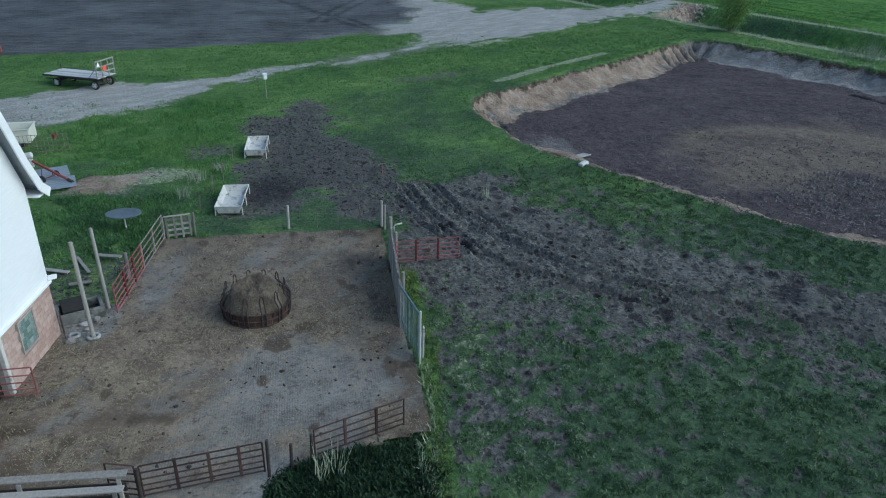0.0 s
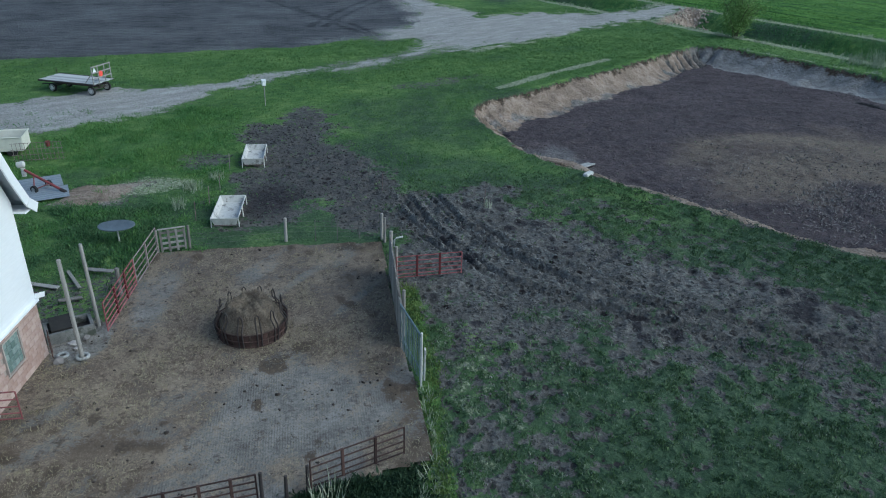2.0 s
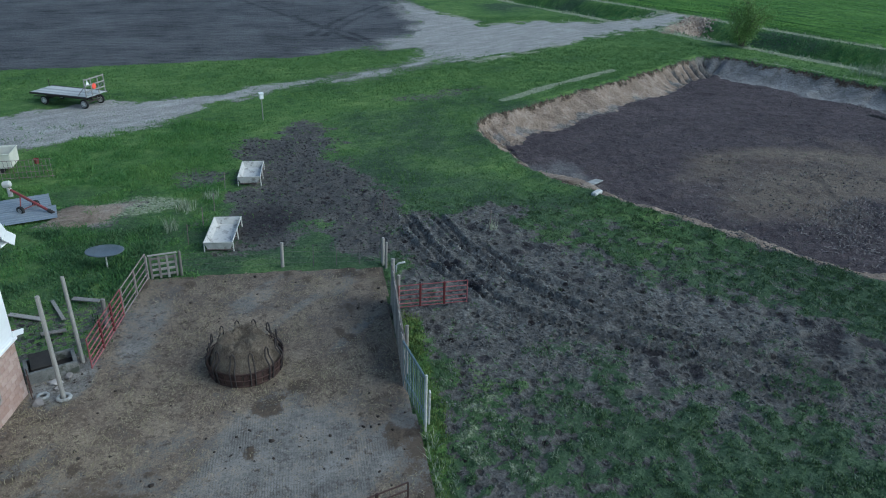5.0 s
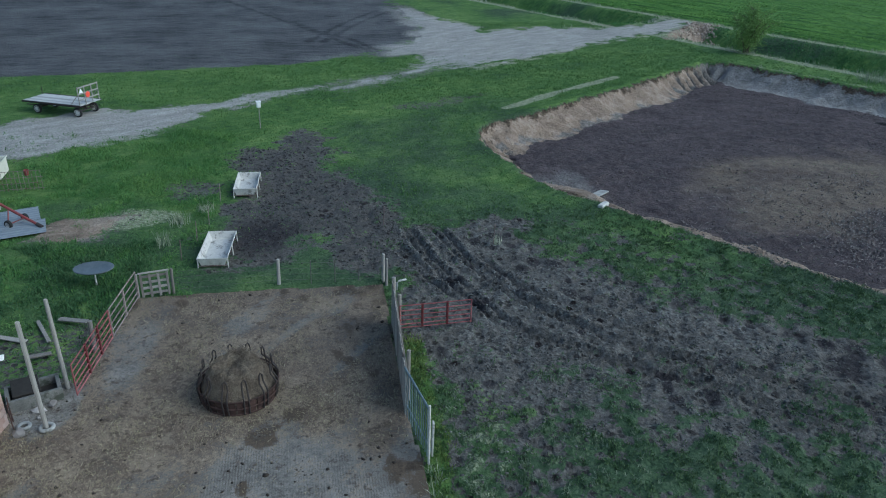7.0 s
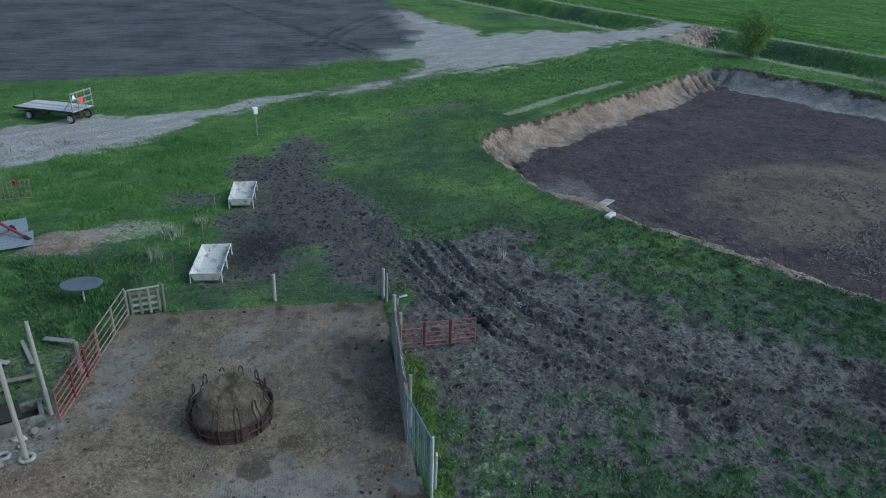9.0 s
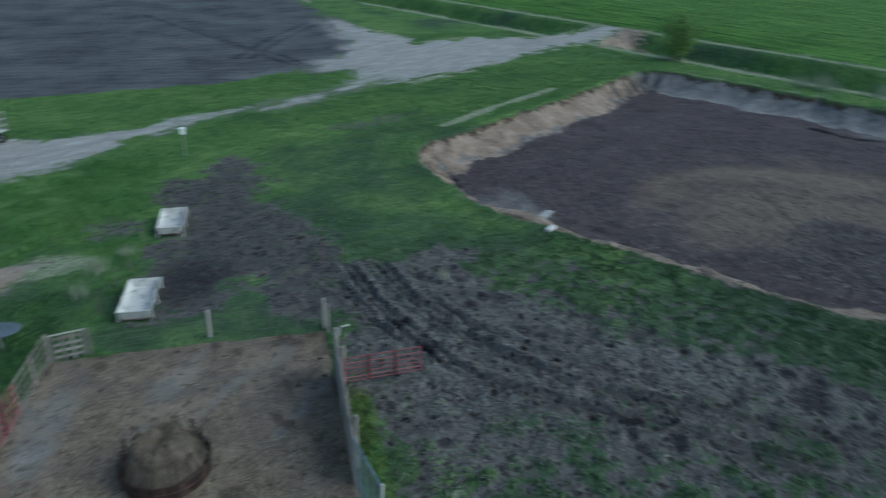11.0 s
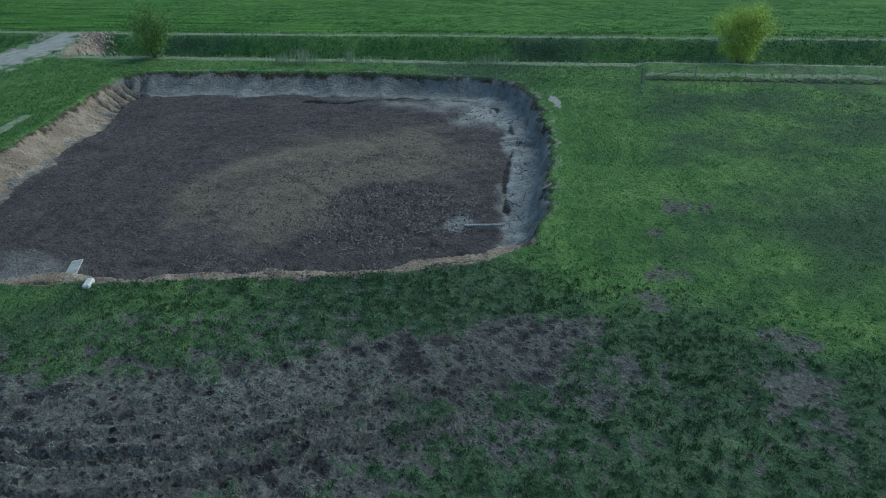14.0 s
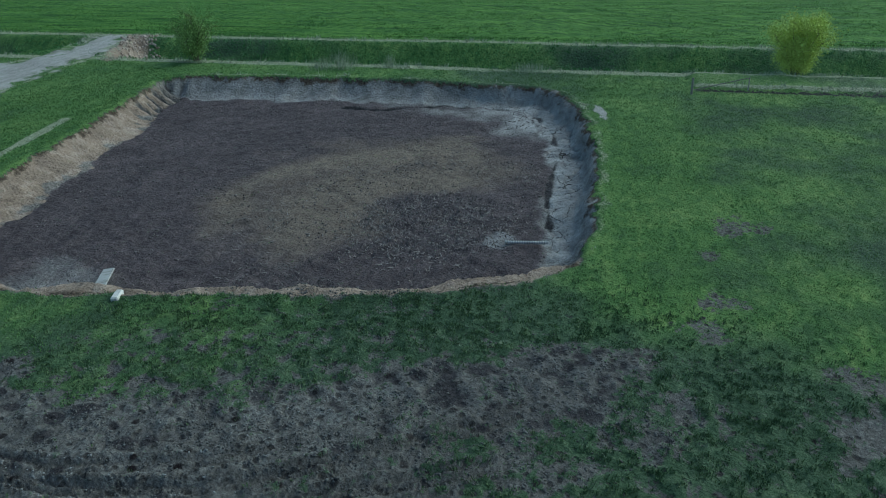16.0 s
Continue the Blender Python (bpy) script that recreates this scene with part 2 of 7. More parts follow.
def ground_material():
    n = Nodes("farm_ground", 0.95, 0.12)
    grass, gravel, clay, silt = n.attribute("zone_a")
    sludge, wet_shade, dry, crust_lit = n.attribute("zone_b")
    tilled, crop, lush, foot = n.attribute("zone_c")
    big = n.calc('MULTIPLY_ADD', n.noise(0.14, 4.0, 0.65), 2.3, -0.65)
    mid = n.noise(1.1, 6.0, 0.7)
    fine = n.noise(7.0, 5.0, 0.75)
    grain = n.noise(34.0, 3.0, 0.7)
    speck = n.calc('ADD', n.calc('MULTIPLY', mid, 0.3), n.calc('ADD', n.calc('MULTIPLY', fine, 0.42), n.calc('MULTIPLY', grain, 0.28)))
    speck = n.calc('MULTIPLY_ADD', speck, 2.1, -0.55)
    cell, chance = n.clumps(5.2, 0.16)
    small, chance2 = n.clumps(11.0, 0.08)
    # pale clump middles and dark gaps put relief shading into the tone
    lump = n.calc('ADD', n.calc('MULTIPLY', n.calc('SUBTRACT', 0.95, n.calc('MULTIPLY', cell, 1.1)), 0.6), n.calc('MULTIPLY', n.calc('SUBTRACT', 0.95, n.calc('MULTIPLY', small, 1.1)), 0.4))
    tone = n.calc('ADD', n.calc('MULTIPLY', lump, 0.75), n.calc('MULTIPLY', n.calc('ADD', chance, chance2), 0.2))
    speck = n.calc('ADD', n.calc('MULTIPLY', speck, 0.5), n.calc('MULTIPLY', tone, 0.5))

    def cut(mask, soft=0.12, amount=1.0):
        v = n.calc('ADD', mask, n.calc('MULTIPLY', n.calc('SUBTRACT', speck, 0.5), amount * 0.55))
        return n.step(v, 0.5 - soft, 0.5 + soft)

    # trodden soil
    color = n.ramp(speck, (0.2, (0.042, 0.040, 0.037)), (0.5, (0.116, 0.109, 0.099)), (0.8, (0.24, 0.228, 0.210)))
    # dried crust on rut ridges; crests paled in place of light on relief
    color = n.mix(n.calc('MULTIPLY', crust_lit, n.step(speck, 0.38, 0.66)), color, (0.215, 0.210, 0.198))
    # hoof prints, darkened in colour to stand in for shade in them
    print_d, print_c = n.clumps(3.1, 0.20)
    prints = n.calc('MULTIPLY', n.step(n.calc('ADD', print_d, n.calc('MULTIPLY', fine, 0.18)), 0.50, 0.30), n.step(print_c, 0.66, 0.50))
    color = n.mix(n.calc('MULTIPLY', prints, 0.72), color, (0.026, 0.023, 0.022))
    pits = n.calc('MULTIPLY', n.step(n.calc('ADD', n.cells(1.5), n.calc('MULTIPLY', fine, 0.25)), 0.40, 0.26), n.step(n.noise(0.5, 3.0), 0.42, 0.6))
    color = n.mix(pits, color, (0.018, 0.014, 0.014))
    # wet soil, with the painted shade of hollows, ruts, gullies and berm foot
    color = n.mix(cut(wet_shade, 0.2), color, n.ramp(speck, (0.25, (0.014, 0.013, 0.014)), (0.75, (0.075, 0.068, 0.07))))
    color = n.mix(n.step(wet_shade, 0.82, 0.95), color, (0.010, 0.009, 0.010))
    # tilled field, drawn in long drills
    drill = n.noise(1.0, 4.0, 0.6, (0.12, 2.2, 1.0, radians(10)))
    till = n.ramp(n.calc('ADD', n.calc('MULTIPLY', wet_shade, -0.15), n.calc('ADD', n.calc('MULTIPLY', drill, 0.38), n.calc('ADD', n.calc('MULTIPLY', speck, 0.37), n.calc('MULTIPLY', big, 0.25)))), (0.32, (0.034, 0.034, 0.039)), (0.68, (0.158, 0.158, 0.160)))
    color = n.mix(cut(tilled, 0.1, 0.5), color, till)
    # gravel lane
    lane = n.noise(1.0, 5.0, 0.65, (0.35, 1.2, 1.0, radians(32)))
    grav = n.ramp(n.calc('ADD', n.calc('MULTIPLY', lane, 0.5), n.calc('MULTIPLY', speck, 0.5)), (0.25, (0.17, 0.158, 0.142)), (0.5, (0.34, 0.322, 0.296)), (0.75, (0.56, 0.535, 0.495)))
    color = n.mix(cut(gravel, 0.3, 1.1), color, grav)
    # clay bank
    seam = n.calc('MULTIPLY_ADD', n.noise(0.8, 6.0, 0.7, None, 0.8), 2.3, -0.65)
    bed = n.calc('ADD', n.calc('MULTIPLY', seam, 0.55), n.calc('ADD', n.calc('MULTIPLY', mid, 0.2), n.calc('MULTIPLY', speck, 0.25)))
    clayc = n.ramp(bed, (0.2, (0.125, 0.092, 0.070)), (0.5, (0.262, 0.200, 0.152)), (0.8, (0.39, 0.320, 0.258)))
    color = n.mix(cut(clay, 0.2, 0.8), color, clayc)
    # dried sludge on the lagoon's floor: brown middle, grey margin
    crumb = n.noise(2.2, 5.0, 0.7, None, 0.8)
    f = n.calc('ADD', n.calc('MULTIPLY_ADD', crumb, 1.25, -0.38), n.calc('MULTIPLY', speck, 0.5))
    sweep = n.calc('MULTIPLY_ADD', n.noise(0.22, 4.0, 0.6, None, 1.2), 1.6, -0.3)
    f = n.calc('ADD', n.calc('MULTIPLY', f, 0.62), n.calc('MULTIPLY_ADD', sweep, 0.25, 0.065))
    slud = n.ramp(f, (0.25, (0.034, 0.027, 0.029)), (0.5, (0.079, 0.064, 0.066)), (0.72, (0.135, 0.110, 0.109)), (0.9, (0.27, 0.235, 0.215)))
    slud = n.mix(n.step(n.calc('ADD', lush, n.calc('MULTIPLY', n.calc('SUBTRACT', sweep, 0.5), 0.5)), 0.25, 1.0), slud, n.ramp(f, (0.25, (0.088, 0.069, 0.056)), (0.8, (0.235, 0.190, 0.150))))
    crumbs = n.calc('MULTIPLY', n.step(n.cells(5.5), 0.26, 0.12), n.step(n.noise(0.6, 4.0, 0.65), 0.44, 0.62))
    slud = n.mix(n.calc('MULTIPLY', crumbs, 0.55), slud, (0.16, 0.138, 0.125))
    color = n.mix(cut(sludge, 0.12, 0.5), color, slud)
    # grey silt of the lagoon's other banks, darker above and paler towards the foot
    # east and south-east banks are lifted in colour to offset their shade
    sf = n.calc('ADD', n.calc('MULTIPLY', bed, 0.85), n.calc('ADD', n.calc('MULTIPLY', foot, 0.22), n.calc('MULTIPLY_ADD', crust_lit, 0.16, -0.04)))
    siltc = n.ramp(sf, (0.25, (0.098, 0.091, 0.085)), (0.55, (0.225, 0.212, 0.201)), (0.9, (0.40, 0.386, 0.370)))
    crackw = n.nt.nodes.new("ShaderNodeTexNoise")
    crackw.inputs["Scale"].default_value = 1.1
    crackw.inputs["Detail"].default_value = 4.0
    n.nt.links.new(n.pos, crackw.inputs["Vector"])
    bent = n.nt.nodes.new("ShaderNodeVectorMath")
    bent.operation = 'MULTIPLY_ADD'
    n.nt.links.new(crackw.outputs["Color"], bent.inputs[0])
    bent.inputs[1].default_value = (1.3, 1.3, 0.0)
    n.nt.links.new(n.pos, bent.inputs[2])
    plates = n.nt.nodes.new("ShaderNodeTexVoronoi")
    plates.feature = 'DISTANCE_TO_EDGE'
    plates.inputs["Scale"].default_value = 1.0
    n.nt.links.new(bent.outputs["Vector"], plates.inputs["Vector"])
    split = n.calc('MULTIPLY', n.step(plates.outputs["Distance"], 0.035, 0.008), n.calc('MULTIPLY', crust_lit, n.calc('MULTIPLY', n.step(n.noise(0.5, 3.0), 0.42, 0.56), n.step(foot, 0.25, 0.6))))
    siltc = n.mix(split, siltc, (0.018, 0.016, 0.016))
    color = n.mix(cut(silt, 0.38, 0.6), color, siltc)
    # torn edge of brown topsoil under the turf
    humus = n.calc('MULTIPLY', n.calc('MAXIMUM', n.step(silt, 0.3, 0.6), n.step(clay, 0.3, 0.6)), n.step(n.calc('ADD', foot, n.calc('MULTIPLY', n.calc('SUBTRACT', mid, 0.5), 0.75)), 0.17, 0.06))
    color = n.mix(n.calc('MULTIPLY', humus, n.step(foot, 0.0, 0.01)), color, n.ramp(speck, (0.3, (0.032, 0.024, 0.018)), (0.7, (0.125, 0.092, 0.066))))
    # grass, from dull to lush
    sway = n.calc('MULTIPLY_ADD', n.noise(0.75, 4.0, 0.6, (1.0, 2.0, 1.0, 0.4), 1.2), 2.2, -0.6)
    gmix = n.calc('ADD', n.calc('MULTIPLY', speck, 0.32), n.calc('ADD', n.calc('MULTIPLY', big, 0.30), n.calc('MULTIPLY', sway, 0.38)))
    tmix = n.calc('ADD', n.calc('MULTIPLY', speck, 0.66), n.calc('ADD', n.calc('MULTIPLY', big, 0.18), n.calc('MULTIPLY', sway, 0.16)))
    dull = n.ramp(tmix, (0.2, (0.020, 0.038, 0.020)), (0.5, (0.058, 0.092, 0.048)), (0.8, (0.140, 0.178, 0.108)))
    fresh = n.ramp(gmix, (0.2, (0.036, 0.080, 0.024)), (0.5, (0.090, 0.162, 0.044)), (0.8, (0.190, 0.265, 0.082)))
    green = n.mix(n.step(n.calc('ADD', lush, n.calc('MULTIPLY', n.calc('SUBTRACT', big, 0.5), 0.8)), 0.15, 0.85), dull, fresh)
    rowt = n.noise(1.0, 4.0, 0.65, (0.09, 1.3, 1.0, radians(-66.4)))
    rowf = n.calc('ADD', n.calc('MULTIPLY', rowt, 0.65), n.calc('MULTIPLY', speck, 0.35))
    rows = n.ramp(rowf, (0.41, (0.024, 0.066, 0.015)), (0.5, (0.080, 0.168, 0.032)), (0.60, (0.140, 0.250, 0.050)))
    green = n.mix(crop, green, rows)
    green = n.mix(cut(dry, 0.15), green, n.ramp(speck, (0.35, (0.13, 0.15, 0.085)), (0.65, (0.35, 0.37, 0.25))))
    tuft = n.calc('ADD', n.calc('MULTIPLY', n.calc('SUBTRACT', n.noise(3.4, 4.0, 0.65), 0.5), 1.0), n.calc('MULTIPLY', n.calc('SUBTRACT', n.calc('ADD', chance, chance2), 1.0), 0.42))
    color = n.mix(n.step(n.calc('ADD', n.calc('MULTIPLY', grass, 1.25), n.calc('SUBTRACT', n.calc('ADD', tuft, n.calc('MULTIPLY', n.calc('SUBTRACT', speck, 0.5), 0.45)), n.calc('MULTIPLY', prints, 0.32))), 0.34, 0.66), color, green)
    clod = n.calc('MULTIPLY', n.calc('SUBTRACT', 1.0, n.cells(4.5)), n.calc('SUBTRACT', 1.0, grass))
    bump = n.calc('ADD', n.calc('SUBTRACT', n.calc('MULTIPLY', fine, 0.9), n.calc('MULTIPLY', split, 0.8)), n.calc('ADD', n.calc('MULTIPLY', grain, 0.08), n.calc('ADD', n.calc('MULTIPLY', clod, 0.5), n.calc('MULTIPLY', lump, 0.7))))
    bump = n.calc('SUBTRACT', bump, n.calc('MULTIPLY', n.calc('MULTIPLY', prints, n.calc('SUBTRACT', 1.0, n.calc('MAXIMUM', crop, n.calc('MAXIMUM', sludge, gravel)))), 0.7))
    return n.finish(color, bump, 0.11, 0.8)


def slab_material():
    """Grooved yard concrete under straw and manure."""
    n = Nodes("grooved_yard_concrete", 0.9, 0.2)
    straw, dung, bare, _ = n.attribute("zone_a")
    mid = n.noise(0.9, 6.0, 0.7)
    fine = n.noise(8.0, 5.0, 0.75)
    fibre = n.noise(16.0, 4.0, 0.75, None, 2.5)
    speck = n.calc('ADD', n.calc('MULTIPLY', mid, 0.40), n.calc('ADD', n.calc('MULTIPLY', fine, 0.35), n.calc('MULTIPLY', n.noise(30.0, 3.0, 0.7), 0.25)))
    speck = n.calc('MULTIPLY_ADD', speck, 2.7, -0.85)
    w = n.nt.nodes.new("ShaderNodeTexWave")
    w.bands_direction = 'X'
    w.inputs["Scale"].default_value = 4.2
    w.inputs["Distortion"].default_value = 0.35
    w.inputs["Detail"].default_value = 2.0
    w.inputs["Detail Scale"].default_value = 0.5
    n.nt.links.new(n.pos, w.inputs["Vector"])
    groove = w.outputs["Fac"]
    conc = n.ramp(speck, (0.2, (0.105, 0.096, 0.085)), (0.5, (0.205, 0.191, 0.172)), (0.8, (0.36, 0.345, 0.318)))
    dirt = n.ramp(speck, (0.35, (0.075, 0.062, 0.05)), (0.65, (0.16, 0.14, 0.115)))
    conc = n.mix(n.calc('MULTIPLY', n.step(groove, 0.5, 0.2), n.calc('MULTIPLY', n.step(n.noise(0.7, 5.0, 0.7), 0.40, 0.62), n.calc('MULTIPLY', bare, 0.50))), conc, dirt)
    litter = n.ramp(n.calc('ADD', n.calc('MULTIPLY', speck, 0.6), n.calc('MULTIPLY', fibre, 0.4)), (0.15, (0.024, 0.017, 0.013)), (0.46, (0.132, 0.100, 0.075)), (0.78, (0.37, 0.305, 0.225)))
    v = n.calc('ADD', straw, n.calc('MULTIPLY', n.calc('SUBTRACT', speck, 0.5), 1.5))
    cover = n.step(v, 0.30, 0.72)
    color = n.mix(cover, conc, litter)
    blot = n.calc('ADD', n.noise(2.6, 6.0, 0.75), n.calc('MULTIPLY', bare, -0.03))
    v2 = n.calc('ADD', dung, n.calc('MULTIPLY', n.calc('SUBTRACT', speck, 0.5), 1.0))
    fleck = n.noise(15.0, 4.0, 0.75, None, 2.0)
    color = n.mix(n.calc('MULTIPLY', n.step(blot, 0.52, 0.63), 0.8), color, n.ramp(fine, (0.3, (0.030, 0.022, 0.016)), (0.7, (0.105, 0.082, 0.062))))
    color = n.mix(n.calc('MULTIPLY', n.step(fleck, 0.54, 0.62), 0.8), color, (0.050, 0.038, 0.028))
    color = n.mix(n.calc('MULTIPLY', n.step(fleck, 0.42, 0.34), n.calc('MULTIPLY', cover, 0.7)), color, (0.44, 0.36, 0.25))
    color = n.mix(n.step(v2, 0.36, 0.62), color, n.ramp(speck, (0.25, (0.024, 0.017, 0.012)), (0.75, (0.115, 0.088, 0.064))))
    h = n.calc('ADD', n.calc('MULTIPLY', fine, 0.6), n.calc('MULTIPLY', n.calc('MULTIPLY', groove, bare), n.calc('MULTIPLY', n.calc('SUBTRACT', 1.0, cover), 0.12)))
    return n.finish(color, h, 0.03, 0.8)


M_GROUND = ground_material()
M_SLAB = slab_material()

# ---- building helpers ----
ORIGIN = {}


def thing(name, at, label, category, group="", kind=""):
    ob = new(name)
    ob.empty_display_size = 0.3
    ob.location = at
    ORIGIN[ob] = Vector(at)
    return tagged(ob, label, category, group, kind)


def mesh_of(name, bm, material, smooth=False):
    me = bpy.data.meshes.new(name)
    bm.to_mesh(me)
    bm.free()
    me.materials.append(material)
    if smooth:
        me.polygons.foreach_set("use_smooth", [True] * len(me.polygons))
    return me


def part(name, bm, material, parent, label="", smooth=False):
    """Link a bmesh, given in world places, as one mesh under a thing or a part."""
    o = ORIGIN[parent]
    bm.transform(Matrix.Translation(-o))
    ob = new(name, mesh_of(name, bm, material, smooth))
    ob.parent = parent
    ORIGIN[ob] = o
    return tagged(ob, label)


def solo(name, bm, material, at, label, category, group="", kind="", smooth=False):
    """A thing of one mesh."""
    bm.transform(Matrix.Translation(-Vector(at)))
    ob = new(name, mesh_of(name, bm, material, smooth))
    ob.location = at
    ORIGIN[ob] = Vector(at)
    return tagged(ob, label, category, group, kind)


def tube(bm, pts, r, sides=8, taper=1.0):
    """A closed tube along a line of points."""
    pts = [Vector(p) for p in pts]
    rings = []
    for i, p in enumerate(pts):
        d = (pts[min(i + 1, len(pts) - 1)] - pts[max(i - 1, 0)]).normalized()
        a = d.orthogonal().normalized() if abs(d.z) > 0.95 else d.cross(Vector((0, 0, 1))).normalized()
        b = d.cross(a)
        rr = r * (1 + (taper - 1) * i / max(1, len(pts) - 1))
        rings.append([bm.verts.new(p + rr * (a * math.cos(t) + b * math.sin(t))) for t in (2 * math.pi * k / sides for k in range(sides))])
    for u, v in zip(rings, rings[1:]):
        for k in range(sides):
            bm.faces.new((u[k], u[(k + 1) % sides], v[(k + 1) % sides], v[k]))
    bm.faces.new(rings[0][::-1])
    bm.faces.new(rings[-1])
    return bm


def box(bm, centre, size, m=None, bevel=0.0):
    """A box, turned by m about its centre, with bevelled edges."""
    made = bmesh.ops.create_cube(bm, size=1.0)["verts"]
    bmesh.ops.scale(bm, vec=size, verts=made)
    if bevel:
        edges = list({e for v in made for e in v.link_edges})
        got = bmesh.ops.bevel(bm, geom=edges, offset=bevel, segments=1, affect='EDGES', profile=0.5)
        made = list({v for f in got["faces"] for v in f.verts} | {v for v in made if v.is_valid})
    bmesh.ops.transform(bm, matrix=Matrix.Translation(centre) @ (m.to_4x4() if m else Matrix()), verts=made)
    return bm


def spin(bm, profile, centre, sides=24, axis=None):
    """A turned form from (radius, height) pairs; axis: a matrix that lays it."""
    m = Matrix.Translation(centre) @ (axis.to_4x4() if axis else Matrix())
    rings = []
    for r, z in profile:
        rings.append([bm.verts.new(m @ Vector((r * math.cos(a), r * math.sin(a), z))) for a in (2 * math.pi * k / sides for k in range(sides))])
    for u, v in zip(rings, rings[1:]):
        for k in range(sides):
            bm.faces.new((u[k], u[(k + 1) % sides], v[(k + 1) % sides], v[k]))
    bm.faces.new(rings[0][::-1])
    bm.faces.new(rings[-1])
    return bm


def rock(bm, centre, size, seed):
    made = bmesh.ops.create_icosphere(bm, subdivisions=1, radius=1.0)["verts"]
    rnd = random.Random(seed)
    turn = Euler((rnd.random() * 6, rnd.random() * 6, rnd.random() * 6)).to_matrix()
    for v in made:
        v.co = (turn @ v.co) * (0.75 + 0.5 * rnd.random())
        v.co = Vector((v.co.x * size[0], v.co.y * size[1], v.co.z * size[2])) + Vector(centre)
    return bm


def turn_z(a):
    return Matrix.Rotation(a, 3, 'Z')


# ---- lie of the land ----
def lattice(ix, iy, seed):
    h = np.sin(ix * 127.1 + iy * 311.7 + seed * 74.7) * 43758.5453
    return h - np.floor(h)


def soft_noise(x, y, size, seed=0):
    """Smooth value noise from 0 to 1, with features of that size."""
    u, v = x / size, y / size
    iu, iv = np.floor(u), np.floor(v)
    fu, fv = u - iu, v - iv
    fu, fv = fu * fu * (3 - 2 * fu), fv * fv * (3 - 2 * fv)
    a, b = lattice(iu, iv, seed), lattice(iu + 1, iv, seed)
    c, d = lattice(iu, iv + 1, seed), lattice(iu + 1, iv + 1, seed)
    return (a * (1 - fu) + b * fu) * (1 - fv) + (c * (1 - fu) + d * fu) * fv


def ease(v, lo, hi):
    t = np.clip((v - lo) / (hi - lo), 0, 1)
    return t * t * (3 - 2 * t)


def to_line(x, y, pts):
    """Distance to a broken line, and how far along it the nearest place lies (0 to the number of legs)."""
    best, where = np.full(np.shape(x), 1e9), np.zeros(np.shape(x))
    for i, ((ax, ay), (bx, by)) in enumerate(zip(pts, pts[1:])):
        ex, ey = bx - ax, by - ay
        t = np.clip(((x - ax) * ex + (y - ay) * ey) / (ex * ex + ey * ey), 0, 1)
        d = np.hypot(x - ax - t * ex, y - ay - t * ey)
        near = d < best
        best, where = np.where(near, d, best), np.where(near, i + t, where)
    return best, where


def inside(x, y, pts):
    """Signed distance to a closed outline, positive inside."""
    d, where = to_line(x, y, pts + pts[:1])
    odd = np.zeros(np.shape(x), bool)
    for (ax, ay), (bx, by) in zip(pts, pts[1:] + pts[:1]):
        cross = (ay > y) != (by > y)
        odd ^= cross & (x < (bx - ax) * (y - ay) / ((by - ay) or 1e-9) + ax)
    return np.where(odd, d, -d), where


RIM = [(8.0, 48.0), (8.9, 50.6), (11.4, 52.3), (17.2, 56.4), (26.0, 62.6), (34.3, 69.4), (37.4, 71.6), (39.6, 70.4), (46.6, 57.3), (50.8, 47.5),
       (52.9, 40.0), (51.9, 36.5), (45.8, 31.4), (38.0, 26.7), (29.7, 22.7), (25.4, 21.4), (23.2, 21.9), (18.7, 26.1), (13.3, 33.7), (9.4, 39.4)]
BANK = [2.4, 2.6, 2.5, 2.5, 2.5, 2.6, 2.8, 2.7, 2.8, 2.9, 3.0, 3.2, 3.0, 2.9, 2.5, 1.6, 1.1, 1.0, 1.0, 1.4]
CLAY = [0.9, 1.0, 1.0, 1.0, 1.0, 0.75, 0.30, 0.0, 0.0, 0.0, 0.0, 0.0, 0.0, 0.0, 0.15, 0.6, 0.75, 0.75, 0.75, 0.8]
LANE = [(-60, 38), (-21.4, 50.0), (-10.3, 55.2), (-1.9, 62.0), (6.8, 71.8), (19.8, 83.5), (35.6, 89.9), (43.4, 95.0), (48.3, 98.9)]
LANE_W = [3.2, 3.2, 2.4, 1.8, 3.8, 5.8, 4.2, 3.0, 1.8]
FIELD = [(-300, 20), (-60, 62.5), (-27.5, 68.7), (-4.7, 72.5), (6.5, 78.4), (11.5, 86), (12.6, 93.7), (11.0, 121.8), (-10, 420), (-500, 420)]
TRODDEN = [(0.4, 33.6), (3.6, 34.2), (5.8, 34.3), (7.0, 33.6), (6.3, 32.2), (7.5, 30.6), (9.5, 27.8), (11.6, 25.0), (14.2, 24.2), (15.9, 22.4), (17.6, 20.2), (19.8, 19.4),
           (20.2, 18.1), (19.8, 16.2), (17.7, 15.4), (16.0, 15.0), (14.4, 16.6), (12.8, 17.6), (10.0, 18.0), (8.8, 18.5), (6.7, 18.7), (4.7, 19.9), (3.5, 20.2), (2.3, 19.2), (0.9, 18.3), (0.4, 24)]
TUFTS = [(6.8, 32.2), (9.0, 32.4), (11.3, 30.4), (13.1, 27.8), (14.6, 25.2), (16.4, 23.2), (14.2, 23.6), (12.0, 24.4), (10.2, 26.4), (8.4, 28.8)]
